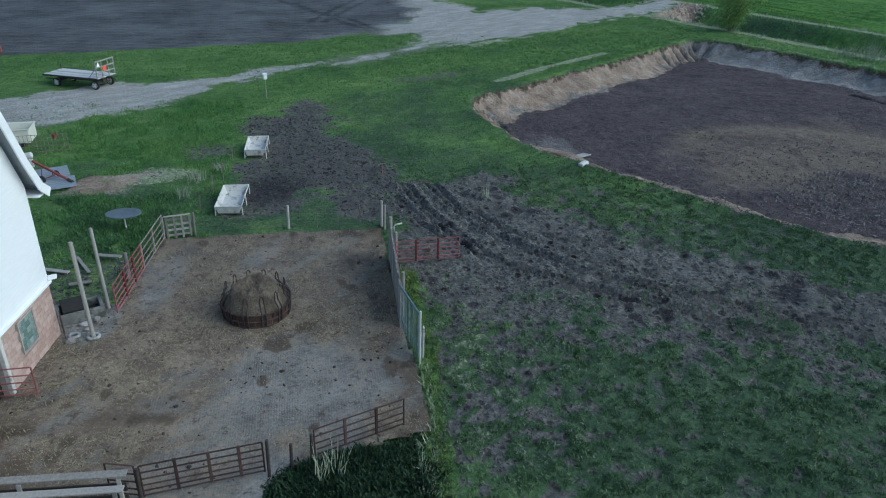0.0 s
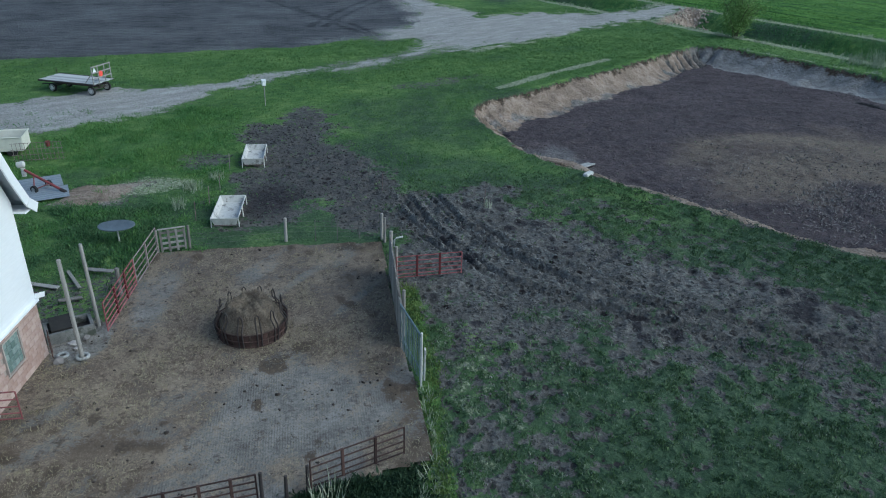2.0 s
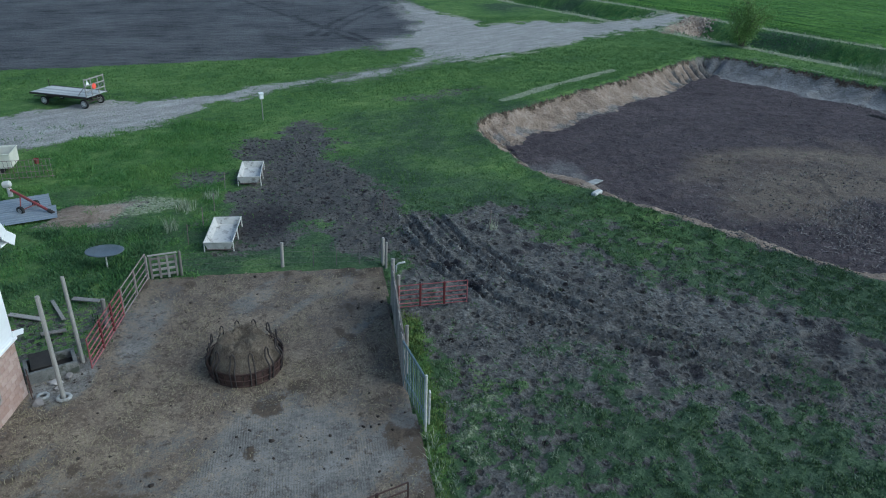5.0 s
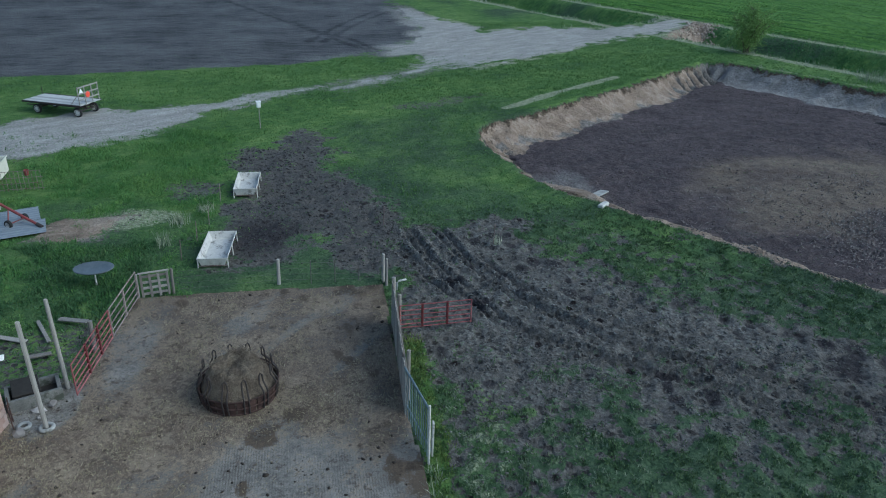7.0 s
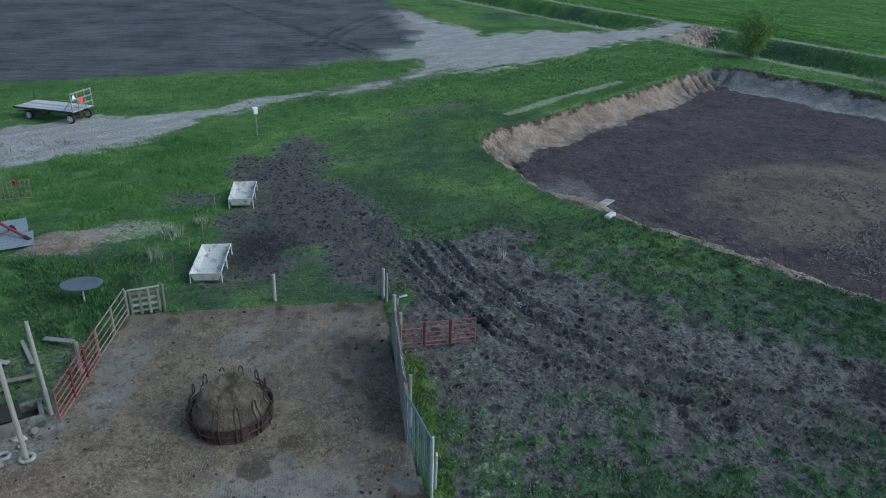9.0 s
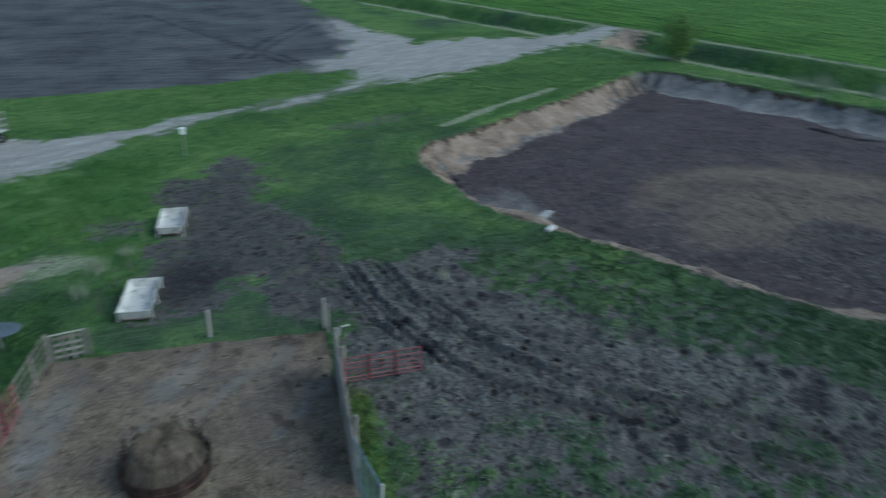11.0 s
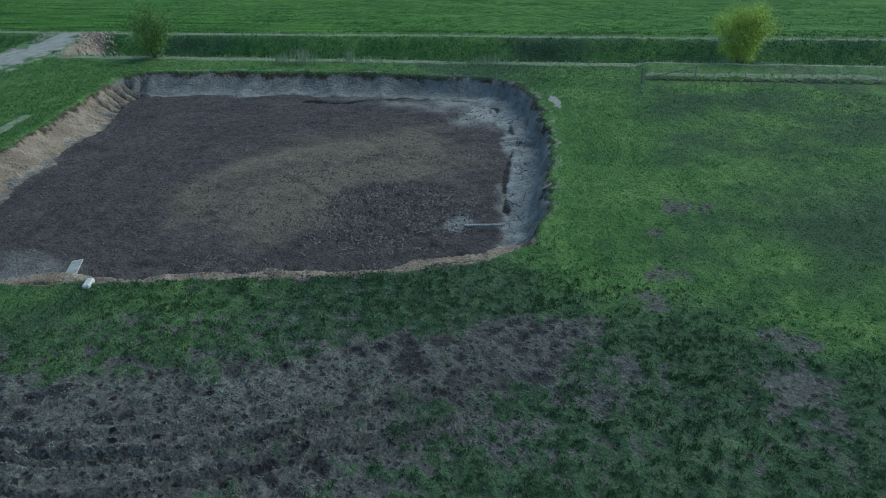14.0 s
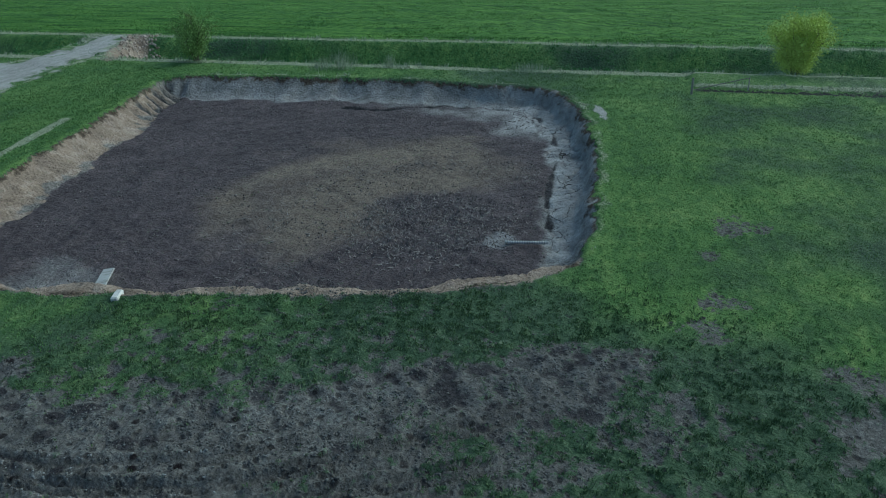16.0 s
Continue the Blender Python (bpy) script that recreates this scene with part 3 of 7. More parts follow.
TROUGHMUD = [(-6.8, 45.0), (-4.5, 48.8), (-2.1, 50.4), (-0.9, 48.8), (-1.5, 44.4), (-0.2, 40.4), (0.8, 37.1), (1.2, 34.6), (0.6, 30.6), (-0.4, 30.0), (-1.2, 31.6), (-1.8, 34.0), (-3.4, 33.4), (-4.6, 31.6), (-6.2, 31.2), (-7.4, 32.8), (-6.8, 40.4)]
RUT_A = [(1.5, 34.2), (1.8, 32.6), (2.1, 30.7), (2.8, 28.4), (3.3, 27.0), (3.9, 25.3), (4.6, 24.2), (5.5, 23.4), (7.3, 21.9), (9.8, 20.0), (12.2, 17.9), (14.6, 16.2)]
RUT_B = [(2.9, 34.0), (3.2, 32.6), (3.7, 30.2), (4.4, 28.4), (5.0, 26.8), (5.7, 25.6), (6.6, 24.5), (7.5, 23.3), (9.0, 22.0), (11.5, 20.4), (14.2, 18.6), (17.0, 17.4)]
RUT_C = [(0.4, 33.2), (1.0, 31.6), (1.9, 29.2), (2.6, 27.5), (3.3, 25.9)]
RUT_D = [(4.1, 30.8), (4.7, 29.0), (5.5, 27.3), (6.5, 26.1), (7.5, 24.9), (8.7, 23.7), (10.0, 22.8), (11.8, 21.6)]
WHEELMARKS = [[(-13.4, 119.4), (-5.0, 99.8), (-1.1, 91.0), (2.6, 86.0), (4.9, 79.4)], [(-3.9, 99.0), (-0.2, 89.9), (1.4, 84.6), (3.6, 79.8)], [(-2.2, 85.0), (1.0, 94.2), (4.3, 102.1), (7.6, 109.1)], [(-0.6, 84.6), (2.6, 93.4), (5.8, 101.4), (9.2, 108.0)]]
SOILHEAP = [(-15.6, 34.3), (-15.3, 36.4), (-14.3, 37.8), (-13.0, 37.2), (-11.4, 38.2), (-10.0, 37.6), (-11.2, 35.9), (-12.0, 34.2), (-13.5, 33.8)]
RUBBLE = [(3.0, 56.0), (5.7, 57.7), (8.7, 59.2), (11.8, 60.0), (9.5, 56.7), (6.2, 55.2)]
LANE_EDGE = [(-60, 33), (-19.7, 45.9), (-16.6, 47.6), (-13.6, 50.1), (-10.5, 52.4), (-9.4, 55.8), (-6.8, 57.6), (-4.4, 60.1), (-1.8, 61.7), (1.8, 62.4), (4.8, 64.4), (8.8, 67.5), (13.6, 70.6), (20.4, 75.2), (28.6, 81.2), (35.9, 86.0), (42.8, 90.6), (50.0, 97.4),
             (47.0, 101.4), (45.1, 99.6), (38.1, 93.3), (33.1, 92.2), (27.2, 94.0), (22.2, 92.3), (18.4, 90.6), (17.3, 97.0), (14.4, 103.0), (11.6, 112.0), (12.0, 102.0), (12.8, 94.8), (9.6, 84.9), (6.6, 79.6), (8.4, 75.4), (6.8, 71.8),
             (3.3, 67.9), (0.2, 66.4), (-2.7, 63.8), (-5.8, 62.3), (-8.6, 60.1), (-11.0, 59.1), (-14.4, 58.3), (-16.9, 57.3), (-20.1, 56.8), (-22.6, 54.6), (-60, 43)]
BROWN = [(29.2, 45.5), (34.8, 43.4), (39.6, 38.9), (36.6, 33.6), (32.6, 33.9), (28.7, 37.9), (25.2, 34.8), (21.2, 35.0), (22.2, 40.1), (25.5, 43.8)]
STRIPE = [(12.0, 55.1), (16.4, 58.8), (24.9, 64.9)]
PATCHES = [(25.8, 15.3, 1.1), (23.5, 15.0, 1.1), (33.5, 17.1, 1.3), (20.4, 9.2, 1.7), (20.6, 16.1, 0.35), (29.5, 17.2, 0.7), (23.2, 9.8, 1.2), (-9.0, 40.5, 1.8)]
YARD = [(-14, 6), (-14, 20.5), (-11.6, 23.6), (-10.2, 23.4), (-9.5, 28.75), (-4, 28.7), (-0.15, 28.5), (-0.3, 20.2), (-0.12, 17.9), (-0.2, 14.8), (-4.0, 14.0), (-4.7, 13.4), (-4.9, 6)]
CRACK = [(42.9, 54.2), (43.6, 50.9), (46.0, 48.3), (48.0, 46.4), (49.4, 42.6), (49.9, 39.9), (49.2, 37.7), (45.7, 34.3), (41.5, 31.6), (36.2, 29.1), (33.0, 27.4), (30.4, 25.6), (27.4, 24.6)]
DITCH_N = (0.916, 0.401)


def pit0(sd):
    return ease(sd, 0.2, 0.8)


def rim_side(values, where):
    i = np.floor(where).astype(int) % len(values)
    f = where - np.floor(where)
    v = np.array(values)
    return v[i] * (1 - f) + v[(i + 1) % len(values)] * f


RIM_RUN = np.concatenate([[0], np.cumsum([math.dist(p, q) for p, q in zip(RIM, RIM[1:] + RIM[:1])])])


def land(x, y):
    """Height of the ground and the cover that lies on it."""
    wob = soft_noise(x, y, 1.7, 1) - 0.5
    wob2 = soft_noise(x, y, 0.55, 2) - 0.5
    big = soft_noise(x, y, 9.0, 3) - 0.5
    h = 0.10 * big + 0.04 * wob + 0.02 * wob2
    # lagoon
    sd, where = inside(x, y, RIM)
    sd = sd + 0.45 * wob + 0.45 * wob2
    run = np.interp(where, range(len(RIM_RUN)), RIM_RUN)
    bank = rim_side(BANK, where) * (0.75 + 0.6 * soft_noise(run, 0 * run, 3.2, 26))
    bank = np.where((where > 8) & (where < 14.5), rim_side(BANK, where) * (0.85 + 0.3 * soft_noise(run, 0 * run, 2.0, 26)), bank)
    clay_side = rim_side(CLAY, where)
    comb = (run + 0.9 * wob + 0.5 * sd) / 1.35
    rill = np.abs(comb - np.floor(comb) - 0.5) * (0.7 + 0.6 * soft_noise(run, 0 * run, 1.3, 7))
    rills = np.maximum(ease(where, 4.1, 4.9) * ease(where, 7.1, 6.5), 0.8 * ease(where, 1.6, 1.0) + 0.8 * ease(where, 18.9, 19.5))
    cuts = ease(np.abs(soft_noise(run + 0.4 * wob, sd * 0.7, 1.5, 20) - 0.5), 0.10, 0.0)
    lip = 0.95 * ease(rim_side(BANK, where), 1.9, 1.2) * (0.6 + 0.8 * soft_noise(run, 0 * run, 1.1, 26))
    sh = np.maximum(sd - lip, 0)
    slope = ease(sh, 0.0, 0.35) * 0.22 + 0.78 * np.clip(sh / bank, 0, 1)
    slid = ease(where, 8.6, 9.8) * ease(where, 14.9, 14.0)
    slope = slope * (1 - slid) + slid * (0.74 * ease(sh, 0.0, 1.25) + 0.20 * np.clip(sh / bank, 0, 1) + 0.06 * ease(sh, bank - 0.25, bank))
    depth = 1.38 * ease(slope, 0.02, 0.98) + 0.10 * ease(sd, 0, 0.3) * ease(lip, 0, 0.5)
    bank = bank + lip
    onbank = ease(sd, 0.05, 0.4) * ease(sd, bank + 0.3, bank - 0.3)
    relief = rills * (1.15 * (0.5 - rill) - 0.45) * ease(sd, 0.1, 0.9) + 0.16 * wob2 + 0.34 * (soft_noise(run, sd * 0.4, 1.6, 19) - 0.5) + 0.14 * (soft_noise(run, sd * 0.8, 0.7, 23) - 0.5)
    slump = cuts * ease(where, 9.4, 10.2) * ease(where, 14.8, 14.0) * onbank
    plate = soft_noise(run + 0.6 * wob, sd * 0.9, 1.15, 76)
    relief = relief - 0.26 * slump + slid * 0.22 * (np.floor(plate * 4) / 4 - 0.4) * ease(sd, 0.9, 1.4)
    h = np.where(sd > 0, h * 0.5, h) - depth + onbank * relief
    floor = ease(sd, bank - 0.2, bank + 0.5)
    shelf = ease(sd + 1.5 * wob, bank + 5.4, bank + 0.6) * floor * ease(where, 7.6, 9.6) * ease(where, 12.4, 11.4)
    turn = np.arctan2(y - 33, x - 27) * 9.0
    ripple = soft_noise(np.hypot((x - 27.0) * 0.8, y - 33.0) + 0.5 * wob, turn, 0.62, 66)
    h = h + floor * (0.05 * wob2 + 0.06 * (soft_noise(x, y, 0.3, 9) - 0.5) + 0.13 * (ripple - 0.5))
    cd, cat = to_line(x, y, CRACK)
    pool = ease(cat, 0.0, 0.5) * ease(cat, 4.2, 2.6)
    cw = (0.06 + 0.11 * soft_noise(x, y, 1.6, 25)) * (0.4 + 1.1 * ease(soft_noise(x, y, 2.7, 30), 0.3, 0.6)) + pool * 0.8 * ease(soft_noise(x, y, 1.5, 24), 0.35, 0.8)
    crack = ease(cd + 0.30 * wob + 0.25 * wob2, cw + 0.16, cw * 0.3) * ease(cat, 0.0, 0.3) * pit0(sd)
    crack = crack * np.maximum(ease(pool, 0.05, 0.5), 0.75 * ease(soft_noise(x, y, 1.3, 73), 0.35, 0.6))
    h = h - 0.10 * crack
    h = h + 0.10 * ease(sd, -1.2, -0.1) * ease(sd, 0.25, -0.1)
    # lane
    d, at = to_line(x, y, LANE)
    half = np.interp(at, range(len(LANE_W)), LANE_W)
    ld, _ = inside(x, y, LANE_EDGE)
    drag = soft_noise((x * 0.80 + y * 0.60) * 0.16, x * 0.60 - y * 0.80, 0.75, 58) - 0.5
    lane = ease(ld + (1.1 + 1.4 * ease(y, 74, 84)) * wob + 0.8 * big + 1.1 * wob2 + 1.5 * drag, -1.2, 1.3)
    grown = ease(x, -8.5, -3.5) * ease(x, 17, 9) * ease(y, 76, 71)
    lane = lane * (1 - grown * (0.02 + 0.44 * ease(drag + 0.5 * wob, -0.25, 0.25)))
    # ditch, with the lane's crossing left whole
    s = x * DITCH_N[0] + y * DITCH_N[1] - 77.8
    cross = ease(d, half + 3.4, half + 0.3)
    trench = ease(np.abs(s + 0.6 * wob), 6.4, 2.2) * (1 - cross)
    h = h - 2.1 * trench + trench * 0.35 * (soft_noise(x, y, 1.3, 11) - 0.5)
    along = x * 0.401 - y * 0.916
    spoil = ease(s, -12.6, -12.0) * ease(s, -5.5, -7.5) * ease(along, -3.4, -2.2)
    h = h + 0.32 * spoil * (0.8 + 0.4 * soft_noise(x, y, 2.0, 12))
    # fields
    fd, fat = inside(x, y, FIELD)
    till = ease(fd + (0.8 + 2.0 * ease(x, -2, 6)) * wob + 1.4 * ease(x, -2, 6) * wob2, -0.6 - 1.2 * ease(x, -2, 6), 0.6 + 1.6 * ease(x, -2, 6))
    h = h + till * 0.05 * np.sin(y * 4.0 + x * 0.7)
    crop = ease(s, 7.6, 8.8)
    h = h + crop * 0.10 * np.sin((s + 0.3 * wob) * 2 * math.pi / 1.25) * ease(s, 60, 20)
    # trodden ground, ruts, mud
    td, _ = inside(x, y, TRODDEN)
    south = ease(y + 0.55 * x, 30, 24)
    trod = ease(td + (1.6 + 1.2 * south) * wob + 1.2 * wob2 + 1.2 * big, -1.0 - 1.8 * south, 0.8 + 1.0 * south)
    near_poach = ease(np.hypot((x - 1.8 - 0.30 * (y - 16)) / 3.2, (y - 16.5) / 7.0) + 0.6 * wob, 1.3, 0.4) * (x > -0.6)
    trod = trod * (1 - 0.45 * near_poach)
    tufted = ease(inside(x, y, TUFTS)[0] + 1.2 * wob + 0.8 * wob2, -0.9, 0.9)
    md, _ = inside(x, y, TROUGHMUD)
    mud = ease(md + 1.6 * wob + 0.9 * wob2 + 1.2 * (soft_noise(x, y, 3.1, 18) - 0.5), -1.0, 1.1)
    tread = ease(x, 0.2, 1.2) * ease(x, 26, 17) * ease(y, 36, 30)
    hoof = np.maximum(np.maximum(trod, mud), np.maximum(np.maximum(0.9 * near_poach, tufted), 0.75 * tread))
    dent = 0.62 * soft_noise(x + 0.1 * wob, y, 0.42, 4) + 0.38 * soft_noise(x, y, 0.24, 5)
    h = h + hoof * (0.24 * (dent - 0.5) + 0.06 * (soft_noise(x, y, 0.19, 6) - 0.5) + 0.08 * wob2)
    rutted = np.minimum.reduce([to_line(x, y, line)[0] for line in (RUT_A, RUT_B, RUT_C, RUT_D)])
    calm = ease(rutted, 0.9, 0.35)
    h = h - 0.7 * calm * hoof * 0.24 * (dent - 0.5)
    # hollows and crests, for relief shading put into the colour
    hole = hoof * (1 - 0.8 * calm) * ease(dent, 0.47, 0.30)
    crest = hoof * ease(dent, 0.50, 0.66)
    rut = np.zeros(np.shape(x))
    ridge = np.zeros(np.shape(x))
    for line, deep in ((RUT_A, 0.22), (RUT_B, 0.22), (RUT_C, 0.14), (RUT_D, 0.15)):
        rd, ra = to_line(x, y, line)
        rd = rd + 0.12 * wob
        fade = ease(ra, 0.0, 0.5) * ease(ra, len(line) - 1, len(line) - 2.4) * (0.7 + 0.5 * soft_noise(x, y, 1.1, 34))
        tread_mark = np.exp(-((rd - 0.17) / 0.13) ** 2)
        wall_mark = np.exp(-((rd - 0.40) / 0.10) ** 2) + 0.6 * np.exp(-(rd / 0.09) ** 2)
        broken = 0.3 + 1.4 * soft_noise(x, y, 0.33, 16)
        h = h + fade * deep * (0.55 * wall_mark * broken - 0.8 * tread_mark * (0.5 + soft_noise(x, y, 0.4, 15)))
        rut = np.maximum(rut, fade * tread_mark * (0.6 + 0.6 * soft_noise(x, y, 0.8, 17)))
        ridge = np.maximum(ridge, fade * wall_mark * ease(soft_noise(x, y, 0.28, 37), 0.3, 0.7) * ease(ra, 9.5, 5.5))
    # dung pats on the trodden ground
    splat = np.zeros(np.shape(x))
    spots = random.Random(5)
    for _ in range(90):
        px, py, pr = spots.uniform(0.8, 19), spots.uniform(15.5, 33), spots.uniform(0.14, 0.42)
        near = (np.abs(x - px) < 2 * pr + 0.3) & (np.abs(y - py) < 2 * pr + 0.3)
        if near.any():
            q = np.hypot(x[near] - px, (y[near] - py) * 0.85) + pr * (1.6 * wob2[near] + 0.8 * wob[near])
            splat[near] = np.maximum(splat[near], ease(q, pr * 1.2, pr * 0.3))
    splat = splat * trod
    h = h + 0.03 * splat
    heap, _ = inside(x, y, SOILHEAP)
    heap = ease(heap + 1.2 * wob + 0.6 * wob2, -0.5, 0.7)
    h = h + 0.12 * heap
    bare = np.zeros(np.shape(x))
    for px, py, pr in PATCHES:
        bare = np.maximum(bare, ease(np.hypot(x - px, y - py) + 0.9 * pr * wob2 + 0.5 * wob, pr * 1.15, pr * 0.45))
    h = h - 0.06 * bare
    # under the yard slab
    yd, _ = inside(x, y, YARD)
    h = np.where(yd > -0.05, np.minimum(h * 0.2, 0.0) - 0.10, h)
    edge = ease(yd, -1.3, -0.1)
    h = np.where(yd <= -0.05, h * (1 - 0.7 * edge) - 0.02 * edge, h)
    # cover
    rubble = ease(inside(x, y, RUBBLE)[0] + 1.4 * wob + 0.8 * wob2, -0.8, 0.9)
    path = ease(np.abs(to_line(x, y, [(6.6, 33.8), (8.9, 34.0), (11.0, 31.9), (12.8, 29.2), (14.6, 26.5), (16.2, 24.6)])[0] + 0.4 * wob), 0.7, 0.2)
    grass = 1.0 - 0.92 * np.maximum(trod * (1 - 0.75 * tufted), 0.95 * mud) - 0.30 * near_poach - 0.05 * tread * ease(y, 27, 22) - 0.75 * bare - 0.9 * heap - 0.20 * tufted - 0.62 * rubble - 0.25 * path
    grass = grass - 0.30 * rut - 0.8 * splat - 0.75 * hole + 0.20 * crest * ease(x, 16, 11) * ease(y, 23.5, 20.5) + 0.30 * ridge * ease(y, 24, 21) + 0.55 * trod * ease(y + 0.28 * x, 25.5, 21.0) * ease(soft_noise(x, y, 1.3, 74) * 0.6 + soft_noise(x, y, 0.45, 75) * 0.4, 0.35, 0.75)
    strip = ease(np.abs(x - 0.38 + 0.12 * (18.5 - np.minimum(y, 18.5)) - 0.25 * wob), 0.52, 0.2) * ease(y, 24.8, 23.8) * (y > 5)
    brush = ease(np.hypot((x + 11.8) / 2.4, (y - 25.2) / 2.6) + 0.8 * wob, 1.2, 0.6)
    grass = grass - 0.6 * brush
    grass = np.maximum(grass, 0.95 * strip)
    grass = np.clip(grass * (1 - 0.95 * lane), 0, 1)
    apron = ease(fd, -3.2, -1.2) * ease(fd, 1.4, 0.2) * ease(x, 2, 7) * ease(y, 125, 105)
    grass = grass * (1 - 0.9 * apron) * (1 - till)
    crossing = ease(np.abs(s), 9.5, 7.5) * ease(d, half + 3.8, half + 2.4) * ease(d, half - 0.4, half + 0.4) * (x > 38) * ease(x * 0.84 - y * 0.55, -15.5, -12.5)
    pit = ease(sd, 0.0, 0.25)
    grass = grass * (1 - pit) * (1 - 0.95 * crossing)
    gravel = np.maximum(lane * (0.62 + 0.75 * soft_noise(x, y, 3.4, 28)), 0.7 * apron)
    gravel = np.maximum(gravel, ease(fd, 6.0, 0.5) * ease(fd, -0.5, 0.5) * ease(x, -10, 4) * ease(y, 122, 108) * (0.25 + 0.55 * soft_noise(x, y, 2.4, 77)))
    gravel = np.maximum(gravel, heap * (0.25 + 0.6 * soft_noise(x, y * 2.2, 1.2, 46)))
    near_lip = ease(lip, 0.1, 0.5)
    margin = ease(sd, -0.30, 0.0) * near_lip * (0.55 + 0.8 * soft_noise(x, y, 1.2, 22)) * ease(sd, bank, bank - 0.3)
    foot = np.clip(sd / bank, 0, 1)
    bottom = ease(sd, bank - 0.1, bank + 0.3)
    clay = pit * clay_side * (1 - 0.55 * ease(foot + 0.9 * wob + 0.5 * wob2, 0.75, 1.05)) * (1 - bottom) + 0.9 * heap * (0.6 + 0.8 * soft_noise(x, y, 0.8, 54)) + 0.95 * crossing
    clay = np.maximum(clay, 0.7 * margin)
    # gullies take a dark colour that stands in for their shade
    gully = rills * ease(rill, 0.22, 0.42) * ease(foot, 0.05, 0.25) * onbank
    clay = clay * (1 - 0.85 * gully)
    silt = pit * ease(sd, bank + 0.7, bank - 0.5) * (1 - near_lip) * (1 - 0.7 * gully) * np.maximum(1 - clay_side, 0.45 * ease(foot + 0.9 * wob + 0.5 * wob2, 0.75, 1.05))
    silt = np.maximum(silt, 0.8 * shelf * (0.45 + 0.9 * soft_noise(x, y, 2.0, 40)))
    silt = np.maximum(silt, 0.5 * pit * ease(np.hypot((x - 12.0) / 3.0, (y - 42.0) / 4.0) + 0.7 * wob + 0.4 * wob2, 1.3, 0.3))
    sludge = pit * ease(sd, bank - 0.25 + 0.3 * wob, bank + 0.2)
    grass = grass * (1 - 0.9 * margin)
    blot = np.exp(-(((x + 5.0) / 1.4) ** 2 + ((y - 34.0) / 1.6) ** 2))
    # mud, pats and sludge are wet; ruts and gullies get painted shade
    wet_shade = np.maximum(np.maximum(0.46 * mud + 0.34 * blot * mud, 0.86 * splat), np.maximum(np.maximum(np.maximum(0.58 * rut, 0.7 * gully), 0.42 * slump), 0.35 * sludge))
    # hollows darkened through the same mask, as painted relief shade
    wet_shade = np.maximum(wet_shade, 0.42 * hole * np.maximum(trod, np.maximum(mud, 0.9 * near_poach)) + 0.40 * trod * ease(x, 8, 15))
    for line in WHEELMARKS:
        wet_shade = np.maximum(wet_shade, 0.7 * till * ease(np.abs(to_line(x, y, line)[0] + 0.3 * wob), 0.55, 0.15))
    silt = silt * (1 - 0.4 * slump)
    # east banks: marks split plates, and a colour lift that offsets their shade
    ridge = np.maximum(ridge, pit * ease(where, 8.8, 10.2) * ease(where, 14.9, 14.3))
    # crests paled too, standing in for light on the relief
    ridge = np.maximum(ridge, 0.62 * crest * np.maximum(0.75 * trod, near_poach) * (1 - calm))
    wet_shade = np.maximum(wet_shade, 1.0 * crack)
    sludge, gravel, clay, silt = sludge * (1 - crack), gravel * (1 - crack), clay * (1 - crack), silt * (1 - crack)
    dry = np.maximum(ease(np.abs(s + 6.9 + 0.8 * wob), 1.3, 0.4) * (0.72 + 0.6 * big) * (1 - lane), 0.75 * ease(np.abs(s - 7.2 + 0.6 * wob), 1.1, 0.4))
    dry = np.maximum(dry, 0.58 * ease(np.abs(ld + 0.4) + 1.2 * big, 1.5, 0.3) * ease(x, 6, 16) * (0.6 + 0.8 * soft_noise(x, y, 0.9, 49)))
    sdist, _ = to_line(x, y, STRIPE)
    dry = np.maximum(dry, 1.0 * ease(sdist + 0.35 * wob, 0.62, 0.2))
    dry = np.maximum(dry, 0.62 * ease(sd, -0.9, -0.25) * ease(sd, 0.2, -0.1) * (0.75 + 0.6 * wob) * (1 - clay_side * 0.6))
    dry = np.maximum(dry, 0.38 * spoil + 0.5 * spoil * ease(np.abs(s + 11.9 + 0.4 * wob), 0.6, 0.2) * (0.5 + soft_noise(x, y, 1.0, 53)))
    # dark line below the spoil bank, its shade painted on the ground
    under = ease(np.abs(s + 12.75), 0.45, 0.2) * ease(along, -3.4, -2.2)
    grass = grass * (1 - 0.85 * under)
    wet_shade = np.maximum(wet_shade, 0.9 * under)
    dry = np.maximum(dry, 0.62 * ease(np.hypot((x + 11.2) / 3.0, (y - 36.6) / 1.7) + 0.7 * wob, 1.2, 0.4))
    dry = np.maximum(dry, 0.32 * near_poach * crest + 0.24 * tread * crest)
    dry = np.maximum(dry, 0.40 * strip * ease(y, 17.5, 15.5))
    dry = np.maximum(dry, 0.85 * ease(np.abs(fd + 0.6), 0.9, 0.3) * ease(x, 4, 9) * ease(s, -16, -13))
    lush = 0.35 + 0.5 * ease(y, 36, 44) * ease(x, 2, -6) + 0.2 * ease(x, -4, -10) + 0.42 * ease(y, 48, 60) - 0.35 * ease(x, 2, 8) * ease(y, 30, 22) * ease(x, 26, 20) + 0.1 * trench + 0.9 * np.exp(-(((x + 8.6) / 1.8) ** 2 + ((y - 43) / 4.0) ** 2)) + 1.0 * big * ease(x, 14, 22) + 0.2 * ease(sd, -3.5, -0.8) * ease(sd, 0.2, -0.3)
    verge = to_line(x, y, [(56.0, 33.2), (46.4, 27.5), (40.3, 24.6), (33.3, 19.6), (26.9, 18.2), (22.5, 17.2)])[0]
